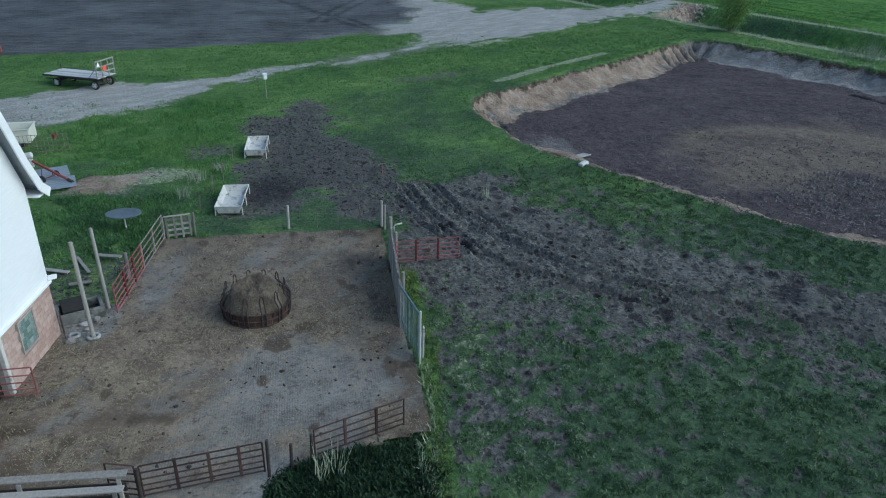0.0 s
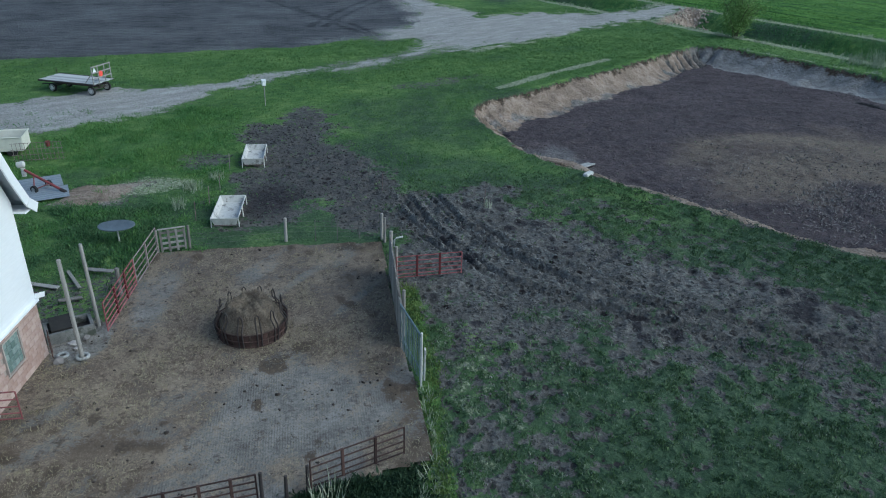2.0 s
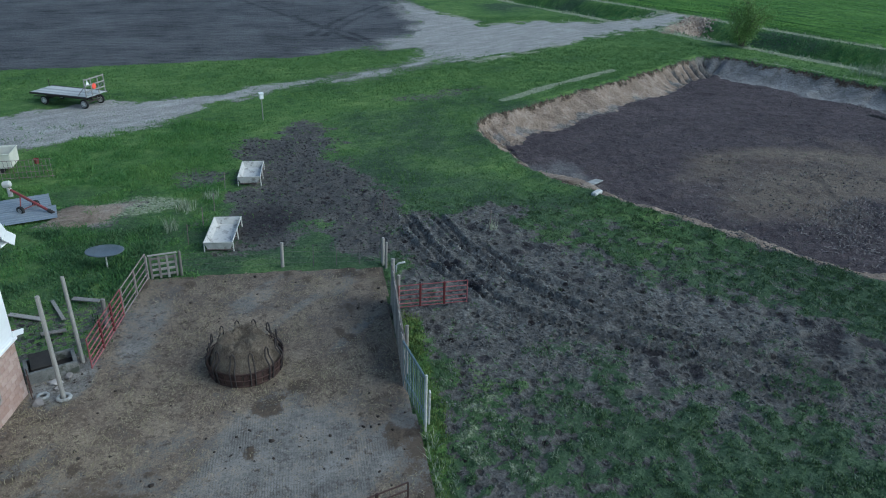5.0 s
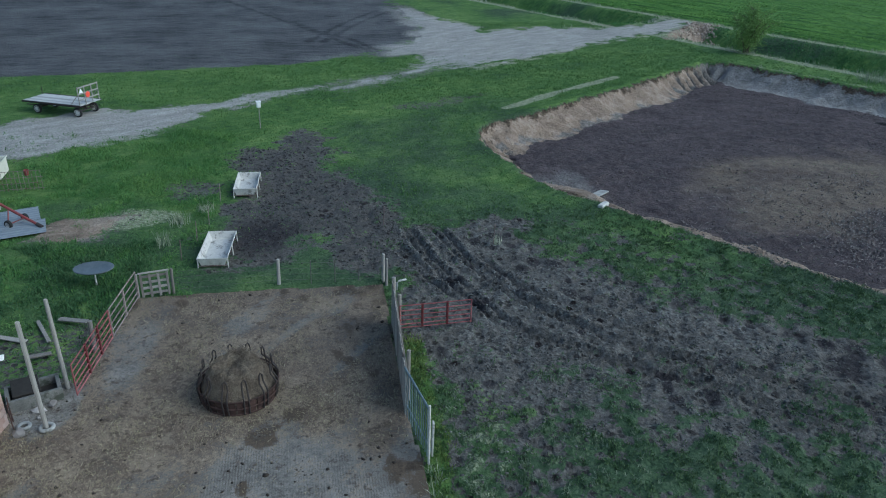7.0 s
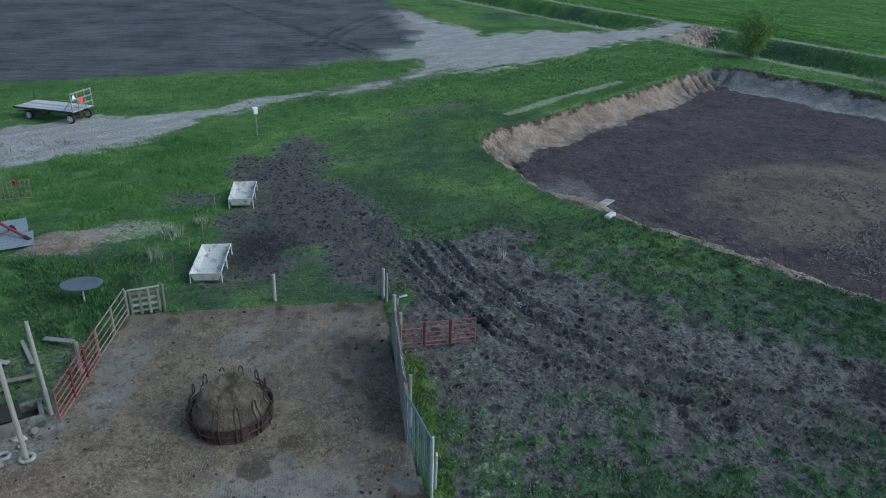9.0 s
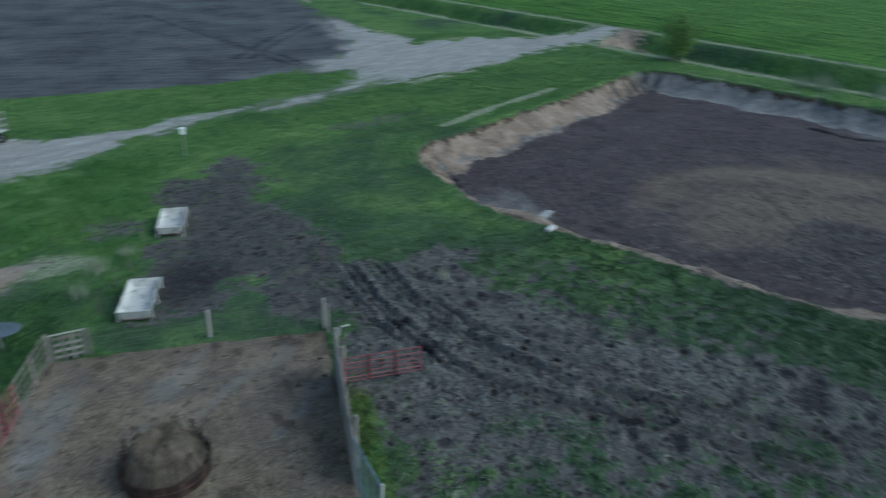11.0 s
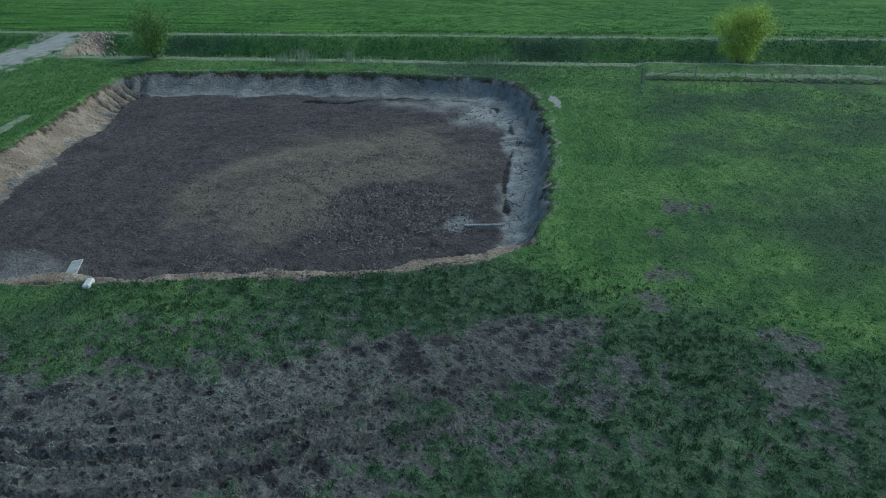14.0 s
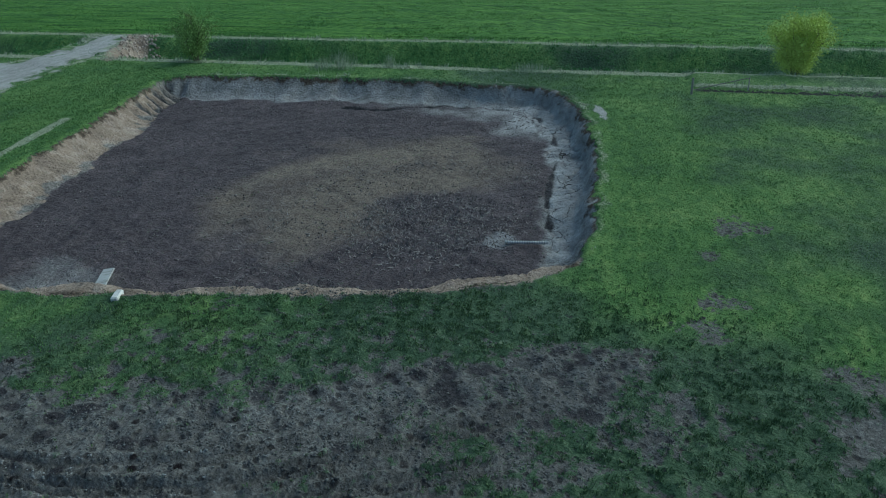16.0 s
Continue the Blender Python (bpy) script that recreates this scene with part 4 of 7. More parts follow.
    lush = lush + 0.34 * ease(verge + 1.6 * wob, 4.0, 0.8) + 0.10 * ease(x, 18, 26) * ease(y, 40, 30) + 0.6 * strip
    dry = np.maximum(dry, 0.26 * ease(verge + 1.2 * wob, 2.2, 0.3) * (0.6 + 0.7 * soft_noise(x, y, 2.2, 59)))
    mid = ease(inside(x, y, BROWN)[0] + 1.2 + 3.0 * (soft_noise(x, y, 4.5, 64) - 0.5) + 1.6 * (soft_noise(x, y, 1.5, 65) - 0.5), -4.6, 2.4)
    oval = np.exp(-(((x - 27.6) / 3.6) ** 2 + ((y - 31.8) / 3.4) ** 2))
    ring = soft_noise(x * 0.6 - y * 0.5, x * 0.5 + y * 0.6, 3.0, 21)
    gravel = np.maximum(gravel, 0.9 * ease(np.hypot((0.78 * (x - 48.6) + 0.62 * (y - 32.0)) / 2.6, (0.78 * (y - 32.0) - 0.62 * (x - 48.6)) / 0.55) + 0.5 * wob2, 1.0, 0.5) * (1 - pit))
    grass = grass * (1 - 0.9 * ease(np.hypot((0.78 * (x - 48.6) + 0.62 * (y - 32.0)) / 2.6, (0.78 * (y - 32.0) - 0.62 * (x - 48.6)) / 0.55) + 0.5 * wob2, 1.0, 0.5))
    rr = np.hypot((x - 27.0) * 0.8, y - 35.0)
    swirl = 0.5 + 0.5 * np.sin(rr * 1.15 + 4.0 * ring + np.arctan2(y - 35, x - 27))
    pale_spot = np.exp(-(((x - 27.7) / 1.3) ** 2 + ((y - 27.4) / 0.9) ** 2)) * (0.25 + 1.5 * soft_noise(x, y, 0.7, 38))
    lush = np.where(pit > 0.5, np.clip(mid * (0.62 + 0.25 * ring + 0.30 * swirl) + 0.10 * swirl - 0.35 * oval, 0, 1), lush)
    dry = np.where(pit > 0.5, 0.0, dry)
    silt = np.maximum(silt, 0.58 * pit * ease(pale_spot * (0.2 + 1.6 * soft_noise(x, y, 0.5, 29)), 0.05, 0.9))
    stack = lambda *c: np.stack([np.clip(v, 0, 1) for v in c], -1)
    return h, stack(grass, gravel, clay, silt), stack(sludge, wet_shade, dry, ridge), stack(till, crop, lush, foot * pit)


def steps(*legs):
    """Grid lines: legs of (from, to, spacing at the start, spacing at the end)."""
    out = []
    for a, b, s0, s1 in legs:
        v = a
        while v < b:
            out.append(v)
            v += s0 + (s1 - s0) * (v - a) / (b - a)
    return np.array(out + [legs[-1][1]])


def sheet(name, xs, ys, heights, zones, material, keep=None):
    nx, ny = len(xs), len(ys)
    gx, gy = np.meshgrid(xs, ys)
    co = np.stack([gx.ravel(), gy.ravel(), heights.ravel()], -1)
    i = np.arange((ny - 1) * nx).reshape(ny - 1, nx)[:, :-1].ravel()
    quads = np.stack([i, i + 1, i + nx + 1, i + nx], -1)
    if keep is not None:
        quads = quads[keep(co[quads].mean(1))]
        used, back = np.unique(quads, return_inverse=True)
        quads, co, zones = back.reshape(quads.shape), co[used], [z.reshape(-1, 4)[used] for z in zones]
    me = bpy.data.meshes.new(name)
    me.vertices.add(len(co))
    me.vertices.foreach_set("co", co.ravel())
    me.loops.add(quads.size)
    me.loops.foreach_set("vertex_index", quads.ravel())
    me.polygons.add(len(quads))
    me.polygons.foreach_set("loop_start", np.arange(0, quads.size, 4))
    me.polygons.foreach_set("use_smooth", np.ones(len(quads), bool))
    me.update()
    for key, z in zip(("zone_a", "zone_b", "zone_c"), zones):
        me.color_attributes.new(key, 'FLOAT_COLOR', 'POINT').data.foreach_set("color", z.reshape(-1, 4).astype(np.float32).ravel())
    me.materials.append(material)
    return new(name, me)


gxs = steps((-2500, -60, 400, 6), (-60, -26, 3, 0.4), (-26, -1, 0.27, 0.24), (-1, 20, 0.115, 0.115), (20, 62, 0.24, 0.30), (62, 110, 0.5, 2), (110, 2600, 8, 500))
gys = steps((-2500, -20, 500, 8), (-20, 6, 2, 0.3), (6, 12, 0.2, 0.15), (12, 34, 0.115, 0.115), (34, 60, 0.2, 0.22), (60, 75, 0.2, 0.2), (75, 130, 0.3, 1.0), (130, 260, 1.5, 8), (260, 2600, 20, 500))
GX, GY = np.meshgrid(gxs, gys)
GH, ZA, ZB, ZC = land(GX, GY)
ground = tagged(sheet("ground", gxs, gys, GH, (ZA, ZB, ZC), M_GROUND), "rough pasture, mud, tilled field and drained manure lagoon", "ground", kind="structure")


def height_at(x, y):
    return float(land(np.array([x], float), np.array([y], float))[0][0])


# ---- yard slab ----
SPOTS = [(-10.3, 15.2, 0.5), (-10.05, 15.9, 0.35), (-10.0, 18.5, 0.3), (-11.2, 17.6, 0.3), (-5.0, 17.9, 0.25), (-1.7, 25.2, 0.6), (-2.6, 22.2, 0.55), (-3.4, 20.6, 0.45), (-4.4, 20.0, 0.45), (-1.2, 19.4, 0.25), (-1.8, 23.3, 0.35), (-1.1, 22.8, 0.4), (-3.4, 15.5, 0.3), (-7.9, 28.1, 0.4), (-3.2, 28.0, 0.3), (-1.3, 27.2, 0.4), (-2.2, 23.9, 0.3)]


def yard_cover(x, y):
    wob = soft_noise(x, y, 1.3, 31) - 0.5
    fine = soft_noise(x, y, 0.35, 32) - 0.5
    scrape = soft_noise((x * 0.62 + y * 0.78) * 0.22, x * 0.78 - y * 0.62, 0.55, 69) - 0.5
    clean = 0.88 * ease(np.hypot((x + 4.0) / 3.6, (y - 17.0) / 2.9) + 0.8 * wob + 0.9 * scrape, 1.45, 0.35)
    clean = np.maximum(clean, 0.70 * ease(np.hypot((x + 9.0) / 1.1, (y - 25.4) / 3.0) + 0.7 * wob + 0.5 * scrape, 1.4, 0.3))
    clean = np.maximum(clean, 0.95 * ease(np.hypot((x + 10.9) / 0.9, (y - 22.2) / 1.5) + 0.2 * wob, 1.2, 0.8))
    clean = np.maximum(clean, 0.6 * ease(np.hypot((x + 6.2) / 3.0, (y - 13.8) / 1.8) + 0.4 * wob, 1.2, 0.6))
    straw = 0.85 - 0.68 * clean + 0.30 * (soft_noise(x, y, 2.6, 35) - 0.5) - 0.28 * ease(scrape, 0.1, 0.4)
    dung = 0.40 * ease(x + 1.6 * wob, -5.0, -9.5) * ease(y + 0.8 * wob, 20.5, 16) * (0.55 + 0.9 * soft_noise(x, y, 0.8, 39)) + 0.28 * ease(soft_noise(x, y, 0.5, 36), 0.66, 0.85) + 0.34 * ease(x, -1.6, -0.4) * ease(y, 21, 18) + 0.16 * ease(x, -2.4, -0.8) + 0.34 * ease(y, 26.6, 28.3)
    for px, py, pr in SPOTS:
        dung = np.maximum(dung, 0.60 * ease(np.hypot(x - px, (y - py) * 0.8) + 1.3 * pr * fine + 0.8 * pr * wob, pr * 1.3, pr * 0.1))
    h = 0.0 + 0.02 * straw * (1 + 3 * fine) + 0.015 * (soft_noise(x, y, 0.16, 33) - 0.5) * straw + 0.03 * dung
    grooved = ease(np.hypot((x + 4.5) / 4.6, (y - 16.0) / 4.2) + 0.7 * wob, 1.3, 0.6)
    z = np.stack([np.clip(straw, 0, 1), np.clip(dung, 0, 1), grooved, np.ones(np.shape(x))], -1)
    return h, z


yxs, yys = steps((-14, 0.2, 0.11, 0.11)), steps((6, 29, 0.2, 0.11))
YX, YY = np.meshgrid(yxs, yys)
YH, YZ = yard_cover(YX, YY)
yard_slab = sheet("yard_slab", yxs, yys, YH, (YZ,), M_SLAB, lambda c: inside(c[:, 0], c[:, 1], YARD)[0] > 0)
tagged(yard_slab, "grooved concrete cattle yard strewn with straw and manure", "yard", kind="structure")

# ---- barn ----
WALL = Vector((-0.152, -0.988, 0))
OUT = Vector((0.988, -0.152, 0))
CORNER = Vector((-11.74, 21.6, 0))
BARN_TURN = Matrix((OUT, -WALL, Vector((0, 0, 1)))).transposed()


def barn_at(u, out, z):
    return CORNER + WALL * u + OUT * out + Vector((0, 0, z))


def barn():
    b = thing("barn", CORNER, "white board barn on a salmon clay block base", "barn")
    # core behind the blocks, with the doorway left open
    bm = bmesh.new()
    for u0, u1, z0, z1 in ((0.0, 3.3, 0.0, 2.02), (3.3, 4.7, 1.9, 2.02), (4.7, 10.0, 0.0, 2.02)):
        box(bm, barn_at((u0 + u1) / 2, -0.17, (z0 + z1) / 2), (0.3, u1 - u0, z1 - z0), BARN_TURN)
    part("base_wall", bm, M_MORTAR, b)
    bm = bmesh.new()
    for u in (0.15, 9.85):
        box(bm, barn_at(u, -7.3, 1.01), (14.0, 0.3, 2.02), BARN_TURN)
    box(bm, barn_at(5, -14.2, 1.01), (0.3, 10, 2.02), BARN_TURN)
    part("side_wall", bm, M_MORTAR, b)
    # gable boards
    outline = [(0.0, 2.0), (0.0, 5.35), (0.55, 6.6), (1.5, 8.4), (5.0, 11.0), (8.5, 8.4), (9.45, 6.6), (10.0, 5.35), (10.0, 2.0)]
    for side, o in (("gable_wall", 0.04), ("back_gable_wall", -14.3)):
        bm = bmesh.new()
        f = [bm.verts.new(barn_at(u, o, z)) for u, z in outline]
        g = [bm.verts.new(barn_at(u, o - 0.14, z)) for u, z in outline]
        bm.faces.new(f)
        bm.faces.new(g[::-1])
        for i in range(len(f)):
            j = (i + 1) % len(f)
            bm.faces.new((f[i], g[i], g[j], f[j]))
        bmesh.ops.recalc_face_normals(bm, faces=bm.faces)
        part(side, bm, M_WHITE, b)
    bm = bmesh.new()
    box(bm, barn_at(0.06, -7.2, 3.7), (14.1, 0.12, 3.4), BARN_TURN)
    part("upper_side_wall", bm, M_WHITE, b)
    part("upper_side_wall", box(bmesh.new(), barn_at(9.94, -7.2, 3.7), (14.1, 0.12, 3.4), BARN_TURN), M_WHITE, b)
    bm = bmesh.new()
    box(bm, barn_at(5.0, 0.07, 2.03), (0.12, 10.1, 0.10), BARN_TURN, 0.015)
    part("water_table", bm, M_WHITE, b)
    # roof with flared eaves, and its white edge boards
    prof = [(-0.62, 4.98), (-0.2, 5.32), (0.32, 6.25), (1.35, 8.5), (5.0, 11.25), (8.65, 8.5), (9.68, 6.25), (10.2, 5.32), (10.62, 4.98)]
    bm = bmesh.new()
    for (u0, z0), (u1, z1) in zip(prof, prof[1:]):
        d = Vector((u1 - u0, z1 - z0))
        nrm = Vector((-d.y, d.x)).normalized() * 0.09
        ring = []
        for o in (0.42, -14.7):
            ring.append([bm.verts.new(barn_at(u, o, z)) for u, z in ((u0, z0), (u1, z1), (u1 + nrm.x, z1 + nrm.y), (u0 + nrm.x, z0 + nrm.y))])
        a, c = ring
        bm.faces.new(a)
        bm.faces.new(c[::-1])
        for i in range(4):
            j = (i + 1) % 4
            bm.faces.new((a[i], c[i], c[j], a[j]))
    bmesh.ops.recalc_face_normals(bm, faces=bm.faces)
    part("roof", bm, M_SHEET, b)
    for i, ((u0, z0), (u1, z1)) in enumerate(zip(prof, prof[1:])):
        bm = bmesh.new()
        d = Vector((u1 - u0, z1 - z0))
        nrm = Vector((-d.y, d.x)).normalized()
        ring = []
        for o in (0.47, 0.424):
            ring.append([bm.verts.new(barn_at(u, o, z)) for u, z in ((u0 - nrm.x * 0.2, z0 - nrm.y * 0.2), (u1 - nrm.x * 0.2, z1 - nrm.y * 0.2), (u1 + nrm.x * 0.1, z1 + nrm.y * 0.1), (u0 + nrm.x * 0.1, z0 + nrm.y * 0.1))])
        a, c = ring
        bm.faces.new(a)
        bm.faces.new(c[::-1])
        for k in range(4):
            bm.faces.new((a[k], c[k], c[(k + 1) % 4], a[(k + 1) % 4]))
        bmesh.ops.recalc_face_normals(bm, faces=bm.faces)
        part("fascia_board", bm, M_WHITE, b)
    bm = bmesh.new()
    box(bm, barn_at(-0.30, -7.1, 5.0), (15.0, 0.62, 0.05), BARN_TURN)
    part("soffit", bm, M_WHITE, b)
    # shingled ledge along the north side
    bm = bmesh.new()
    box(bm, barn_at(-0.22, -1.6, 2.10), (3.3, 0.55, 0.05), BARN_TURN @ Matrix.Rotation(radians(-22), 3, 'X'), 0.01)
    ledge = part("ledge_roof", bm, M_SHINGLE, b, "dark red shingled ledge")
    bm = bmesh.new()
    box(bm, barn_at(-0.22, 0.06, 2.08), (0.06, 0.58, 0.16), BARN_TURN @ Matrix.Rotation(radians(-22), 3, 'X'), 0.008)
    part("ledge_board", bm, M_WHITE, ledge)
    # doorway
    bm = bmesh.new()
    for u, w, z, h in ((3.24, 0.14, 0.97, 1.94), (4.76, 0.14, 0.97, 1.94), (4.0, 1.66, 1.97, 0.12)):
        box(bm, barn_at(u, 0.03, z), (0.14, w, h), BARN_TURN, 0.01)
    door = part("door_frame", bm, M_OLDWHITE, b)
    # added dark panel stands in for shade inside the open doorway
    bm = bmesh.new()
    box(bm, barn_at(4.0, -0.24, 0.95), (0.06, 1.4, 1.9), BARN_TURN, 0.01)
    part("door_leaf", bm, M_DARK, door)
    # window of glass blocks
    bm = bmesh.new()
    u0, u1, z0, z1 = 1.30, 2.22, 0.72, 1.80
    for u, w, z, h in ((u0, 0.05, (z0 + z1) / 2, z1 - z0), (u1, 0.05, (z0 + z1) / 2, z1 - z0), ((u0 + u1) / 2, u1 - u0, z0, 0.05), ((u0 + u1) / 2, u1 - u0, z1, 0.05)):
        box(bm, barn_at(u, 0.02, z), (0.10, w, h), BARN_TURN)
    window = part("window", bm, M_MORTAR, b, "grey-green glass block window")
    gb = bmesh.new()
    box(gb, (0, 0, 0), (0.08, 0.20, 0.19), None, 0.018)
    gme = mesh_of("glass_block", gb, M_GLASSBLOCK)
    for i in range(4):
        for k in range(5):
            ob = new("glass_block", gme)
            ob.parent = window
            ob.matrix_basis = Matrix.Translation(barn_at(u0 + 0.135 + i * 0.217, 0.0, z0 + 0.13 + k * 0.205) - CORNER) @ BARN_TURN.to_4x4()
    return b


the_barn = barn()

# ---- gates and fences ----

def tube_gate(name, p0, p1, height, rails, stays, material, label, r=0.021, low=0.16, group="tube gates"):
    """A tubular farm gate between two places on the ground."""
    p0, p1 = Vector(p0), Vector(p1)
    g = thing(name, p0, label, "gate", group)
    up = Vector((0, 0, 1))
    d = (p1 - p0).normalized()
    sag = random.Random(name + label)
    for k in range(rails):
        z = low + (height - low) * (k / (rails - 1)) ** 1.15
        bow = 0.012 * (sag.random() - 0.5)
        pts = [p0 + (p1 - p0) * t + up * (z + bow * math.sin(math.pi * t)) for t in (0, 0.25, 0.5, 0.75, 1)]
        part("rail", tube(bmesh.new(), pts, r), material, g)
    for t in (0.0, 1.0):
        q = p0 + (p1 - p0) * t
        part("end_tube", tube(bmesh.new(), [q + up * (low - 0.04), q + up * (height + 0.0)], r * 1.1), material, g)
    for t in stays:
        q = p0 + (p1 - p0) * t
        a = math.atan2(d.y, d.x)
        bm = box(bmesh.new(), q + up * ((low + height) / 2), (0.08, 0.062, height - low + 0.05), turn_z(a), 0.008)
        part("stay", bm, M_MAROON if material is M_REDGATE else material, g, "dark maroon upright stay" if material is M_REDGATE else "")
    return g


def round_post(name, at, height, r, material, label, lean=(0, 0), group=""):
    p = Vector((*at, height_at(*at) - 0.15)) if len(at) == 2 else Vector(at)
    bm = tube(bmesh.new(), [p, p + Vector((lean[0] * 0.5, lean[1] * 0.5, height * 0.5)), p + Vector((lean[0], lean[1], height + 0.13))], r, 10, 0.88)
    bmesh.ops.bevel(bm, geom=[e for e in bm.edges if all(v.co.z > p.z + height for v in e.verts)], offset=r * 0.2, segments=1, affect='EDGES')
    return solo(name, bm, material, p, label, "post", group)


tube_gate("red_gate", (0.12, 25.02, -0.05), (2.72, 25.05, 0), 1.06, 6, (0.31, 0.66), M_REDGATE, "red tubular gate standing open beside the mud")
tube_gate("red_gate", (-10.08, 22.55, 0), (-9.74, 25.75, 0), 1.22, 6, (0.35, 0.68), M_REDGATE, "faded red tubular gate along the yard")
tube_gate("grey_gate", (-9.73, 25.85, 0), (-9.40, 28.60, 0), 1.20, 5, (0.5,), M_GREYTUBE, "rusty grey tubular gate along the yard")
tube_gate("red_gate", (-12.55, 18.10, 0), (-11.42, 18.10, 0), 1.08, 5, (), M_REDGATE, "red tubular gate beside the barn door")
tube_gate("rusty_gate", (-3.42, 14.15, 0), (-0.92, 15.05, 0), 1.02, 5, (0.33, 0.68), M_RUST, "rusty tubular gate above dark weeds")
tube_gate("rusty_gate", (-7.62, 13.38, 0), (-4.72, 13.78, 0), 1.10, 6, (0.28, 0.55, 0.8), M_RUST, "rusty tubular gate across the concrete")
tube_gate("rusty_gate", (-8.45, 13.62, 0), (-7.75, 13.42, 0), 1.10, 5, (), M_RUST, "short rusty tubular gate beside timber rails")
for q, hh in (((-4.62, 13.72), 1.35), ((-7.68, 13.30), 1.25), ((-3.52, 14.12), 1.05), ((-4.05, 13.95), 0.95)):
    round_post("gate_post", q, hh, 0.05, M_DARKIRON, "dark iron gate post in the yard", (0.03, -0.02), "iron gate posts")
round_post("tall_pole", (-10.59, 21.19), 3.70, 0.072, M_POLE, "bleached tall wooden pole standing in a stone ring", (-0.05, 0.02), "tall poles")
round_post("tall_pole", (-10.52, 23.15), 3.28, 0.068, M_POLE, "bleached tall wooden pole beside the red gate", (-0.06, 0.03), "tall poles")

for at, hh, r, lb in (((-4.22, 29.22), 1.12, 0.075, "grey wooden fence post behind the yard"), ((-0.08, 28.85), 1.28, 0.07, "grey wooden corner post with splintered top"), ((0.02, 28.55), 1.20, 0.06, "grey wooden corner post with splintered top"),
                      ((-0.06, 25.55), 1.95, 0.085, "pale wooden post at the board fence"), ((0.10, 25.15), 1.45, 0.075, "pale wooden hinge post of the gate"), ((-0.16, 21.0), 1.85, 0.07, "pale wooden post at the board fence"),
                      ((-9.45, 28.72), 1.15, 0.06, "grey wooden post beside the small gate"), ((-8.20, 28.95), 1.12, 0.06, "grey wooden post beside the small gate"), ((-10.25, 25.3), 1.15, 0.09, "pale leaning wooden post behind the gate")):
    round_post("fence_post", at, hh, r, M_OLDWOOD, lb, (0.03, 0.02), "fence posts")


def board_fence():
    """Upright boards along the east side of the yard."""
    a, b = Vector((-0.34, 20.25, 0)), Vector((-0.10, 25.45, 0))
    f = thing("board_fence", a, "weathered upright board fence along the yard", "fence")
    d = (b - a).normalized()
    rnd = random.Random(5)
    n = int((b - a).length / 0.165)
    ang = math.atan2(d.y, d.x)
    for i in range(n):
        p = a + (b - a) * ((i + 0.5) / n)
        h = 1.62 + 0.26 * i / n + rnd.uniform(-0.09, 0.09)
        bm = box(bmesh.new(), p + Vector((0, 0, h / 2 - 0.03)), (0.15 + rnd.uniform(-0.012, 0.01), 0.028, h), turn_z(ang + rnd.uniform(-0.03, 0.03)) @ Matrix.Rotation(rnd.uniform(-0.015, 0.015), 3, 'Y'), 0.006)
        part("board", bm, M_OLDWOOD, f)
    for z in (0.35, 0.95, 1.5):
        bm = box(bmesh.new(), (a + b) / 2 + Vector((0.055, 0, z)), ((b - a).length, 0.05, 0.10), turn_z(ang), 0.006)
        part("rail", bm, M_OLDWOOD, f)
    return f


board_fence()


def slat_panel():
    """Steel slats hung on a top rail."""
    a, b = Vector((0.02, 18.10, 0)), Vector((-0.36, 20.15, 0))
    f = thing("steel_slat_panel", a, "blue-grey upright steel slats hung under a rail", "fence")
    d = (b - a).normalized()
    ang = math.atan2(d.y, d.x)
    part("top_rail", tube(bmesh.new(), [a + Vector((0, 0, 1.80)), b + Vector((0, 0, 1.78))], 0.035), M_STEEL, f)
    part("bottom_rail", tube(bmesh.new(), [a + Vector((0.05, 0, 0.45)), b + Vector((0.05, 0, 0.45))], 0.025), M_STEEL, f)
    part("end_post", tube(bmesh.new(), [a + Vector((0, 0, -0.1)), a + Vector((0, 0, 1.95))], 0.035), M_OLDWHITE, f)
    rnd = random.Random(8)
    n = 13
    for i in range(n):
        p = a + (b - a) * ((i + 0.9) / n)
        bm = bmesh.new()
        # folded slat
        for z0, z1 in ((0.10 + rnd.uniform(0, 0.07), 1.78),):
            prof = [(-0.026, 0.0), (-0.024, 0.010), (0.024, 0.010), (0.026, 0.0), (0.024, -0.003), (-0.024, -0.003)]
            lo, hi = [[bm.verts.new(p + turn_z(ang + 0.05 * rnd.random()) @ Vector((x, y, 0)) + Vector((0, 0, z))) for x, y in prof] for z in (z0, z1)]
            for k in range(6):
                bm.faces.new((lo[k], lo[(k + 1) % 6], hi[(k + 1) % 6], hi[k]))
            bm.faces.new(lo[::-1])
            bm.faces.new(hi)
        part("slat", bm, M_STEEL, f)
    return f


slat_panel()
bm = box(bmesh.new(), (0.16, 18.35, 0.62), (0.05, 0.14, 1.25), Matrix.Rotation(radians(6), 3, 'X'), 0.006)
solo("short_board", bm, M_OLDWHITE, (0.16, 18.35, 0), "pale short board leaning behind the steel panel", "board")


def wire_fence():
    f = thing("wire_fence", (-8.2, 29.15, 0), "low wire mesh fence behind the yard", "fence")
    for z in (0.15, 0.4, 0.65, 0.9):
        part("wire", tube(bmesh.new(), [(-8.2, 29.0, z), (-4.22, 29.25, z + 0.01), (-2.0, 29.05, z - 0.02), (-0.05, 28.9, z)], 0.004, 4), M_WIRE, f)
    for x in (-2.95, -2.0, -1.05):
        part("stake", tube(bmesh.new(), [(x, 29.1, -0.1), (x + 0.02, 29.1, 1.0)], 0.018, 6), M_WIRE, f)
    return f


wire_fence()
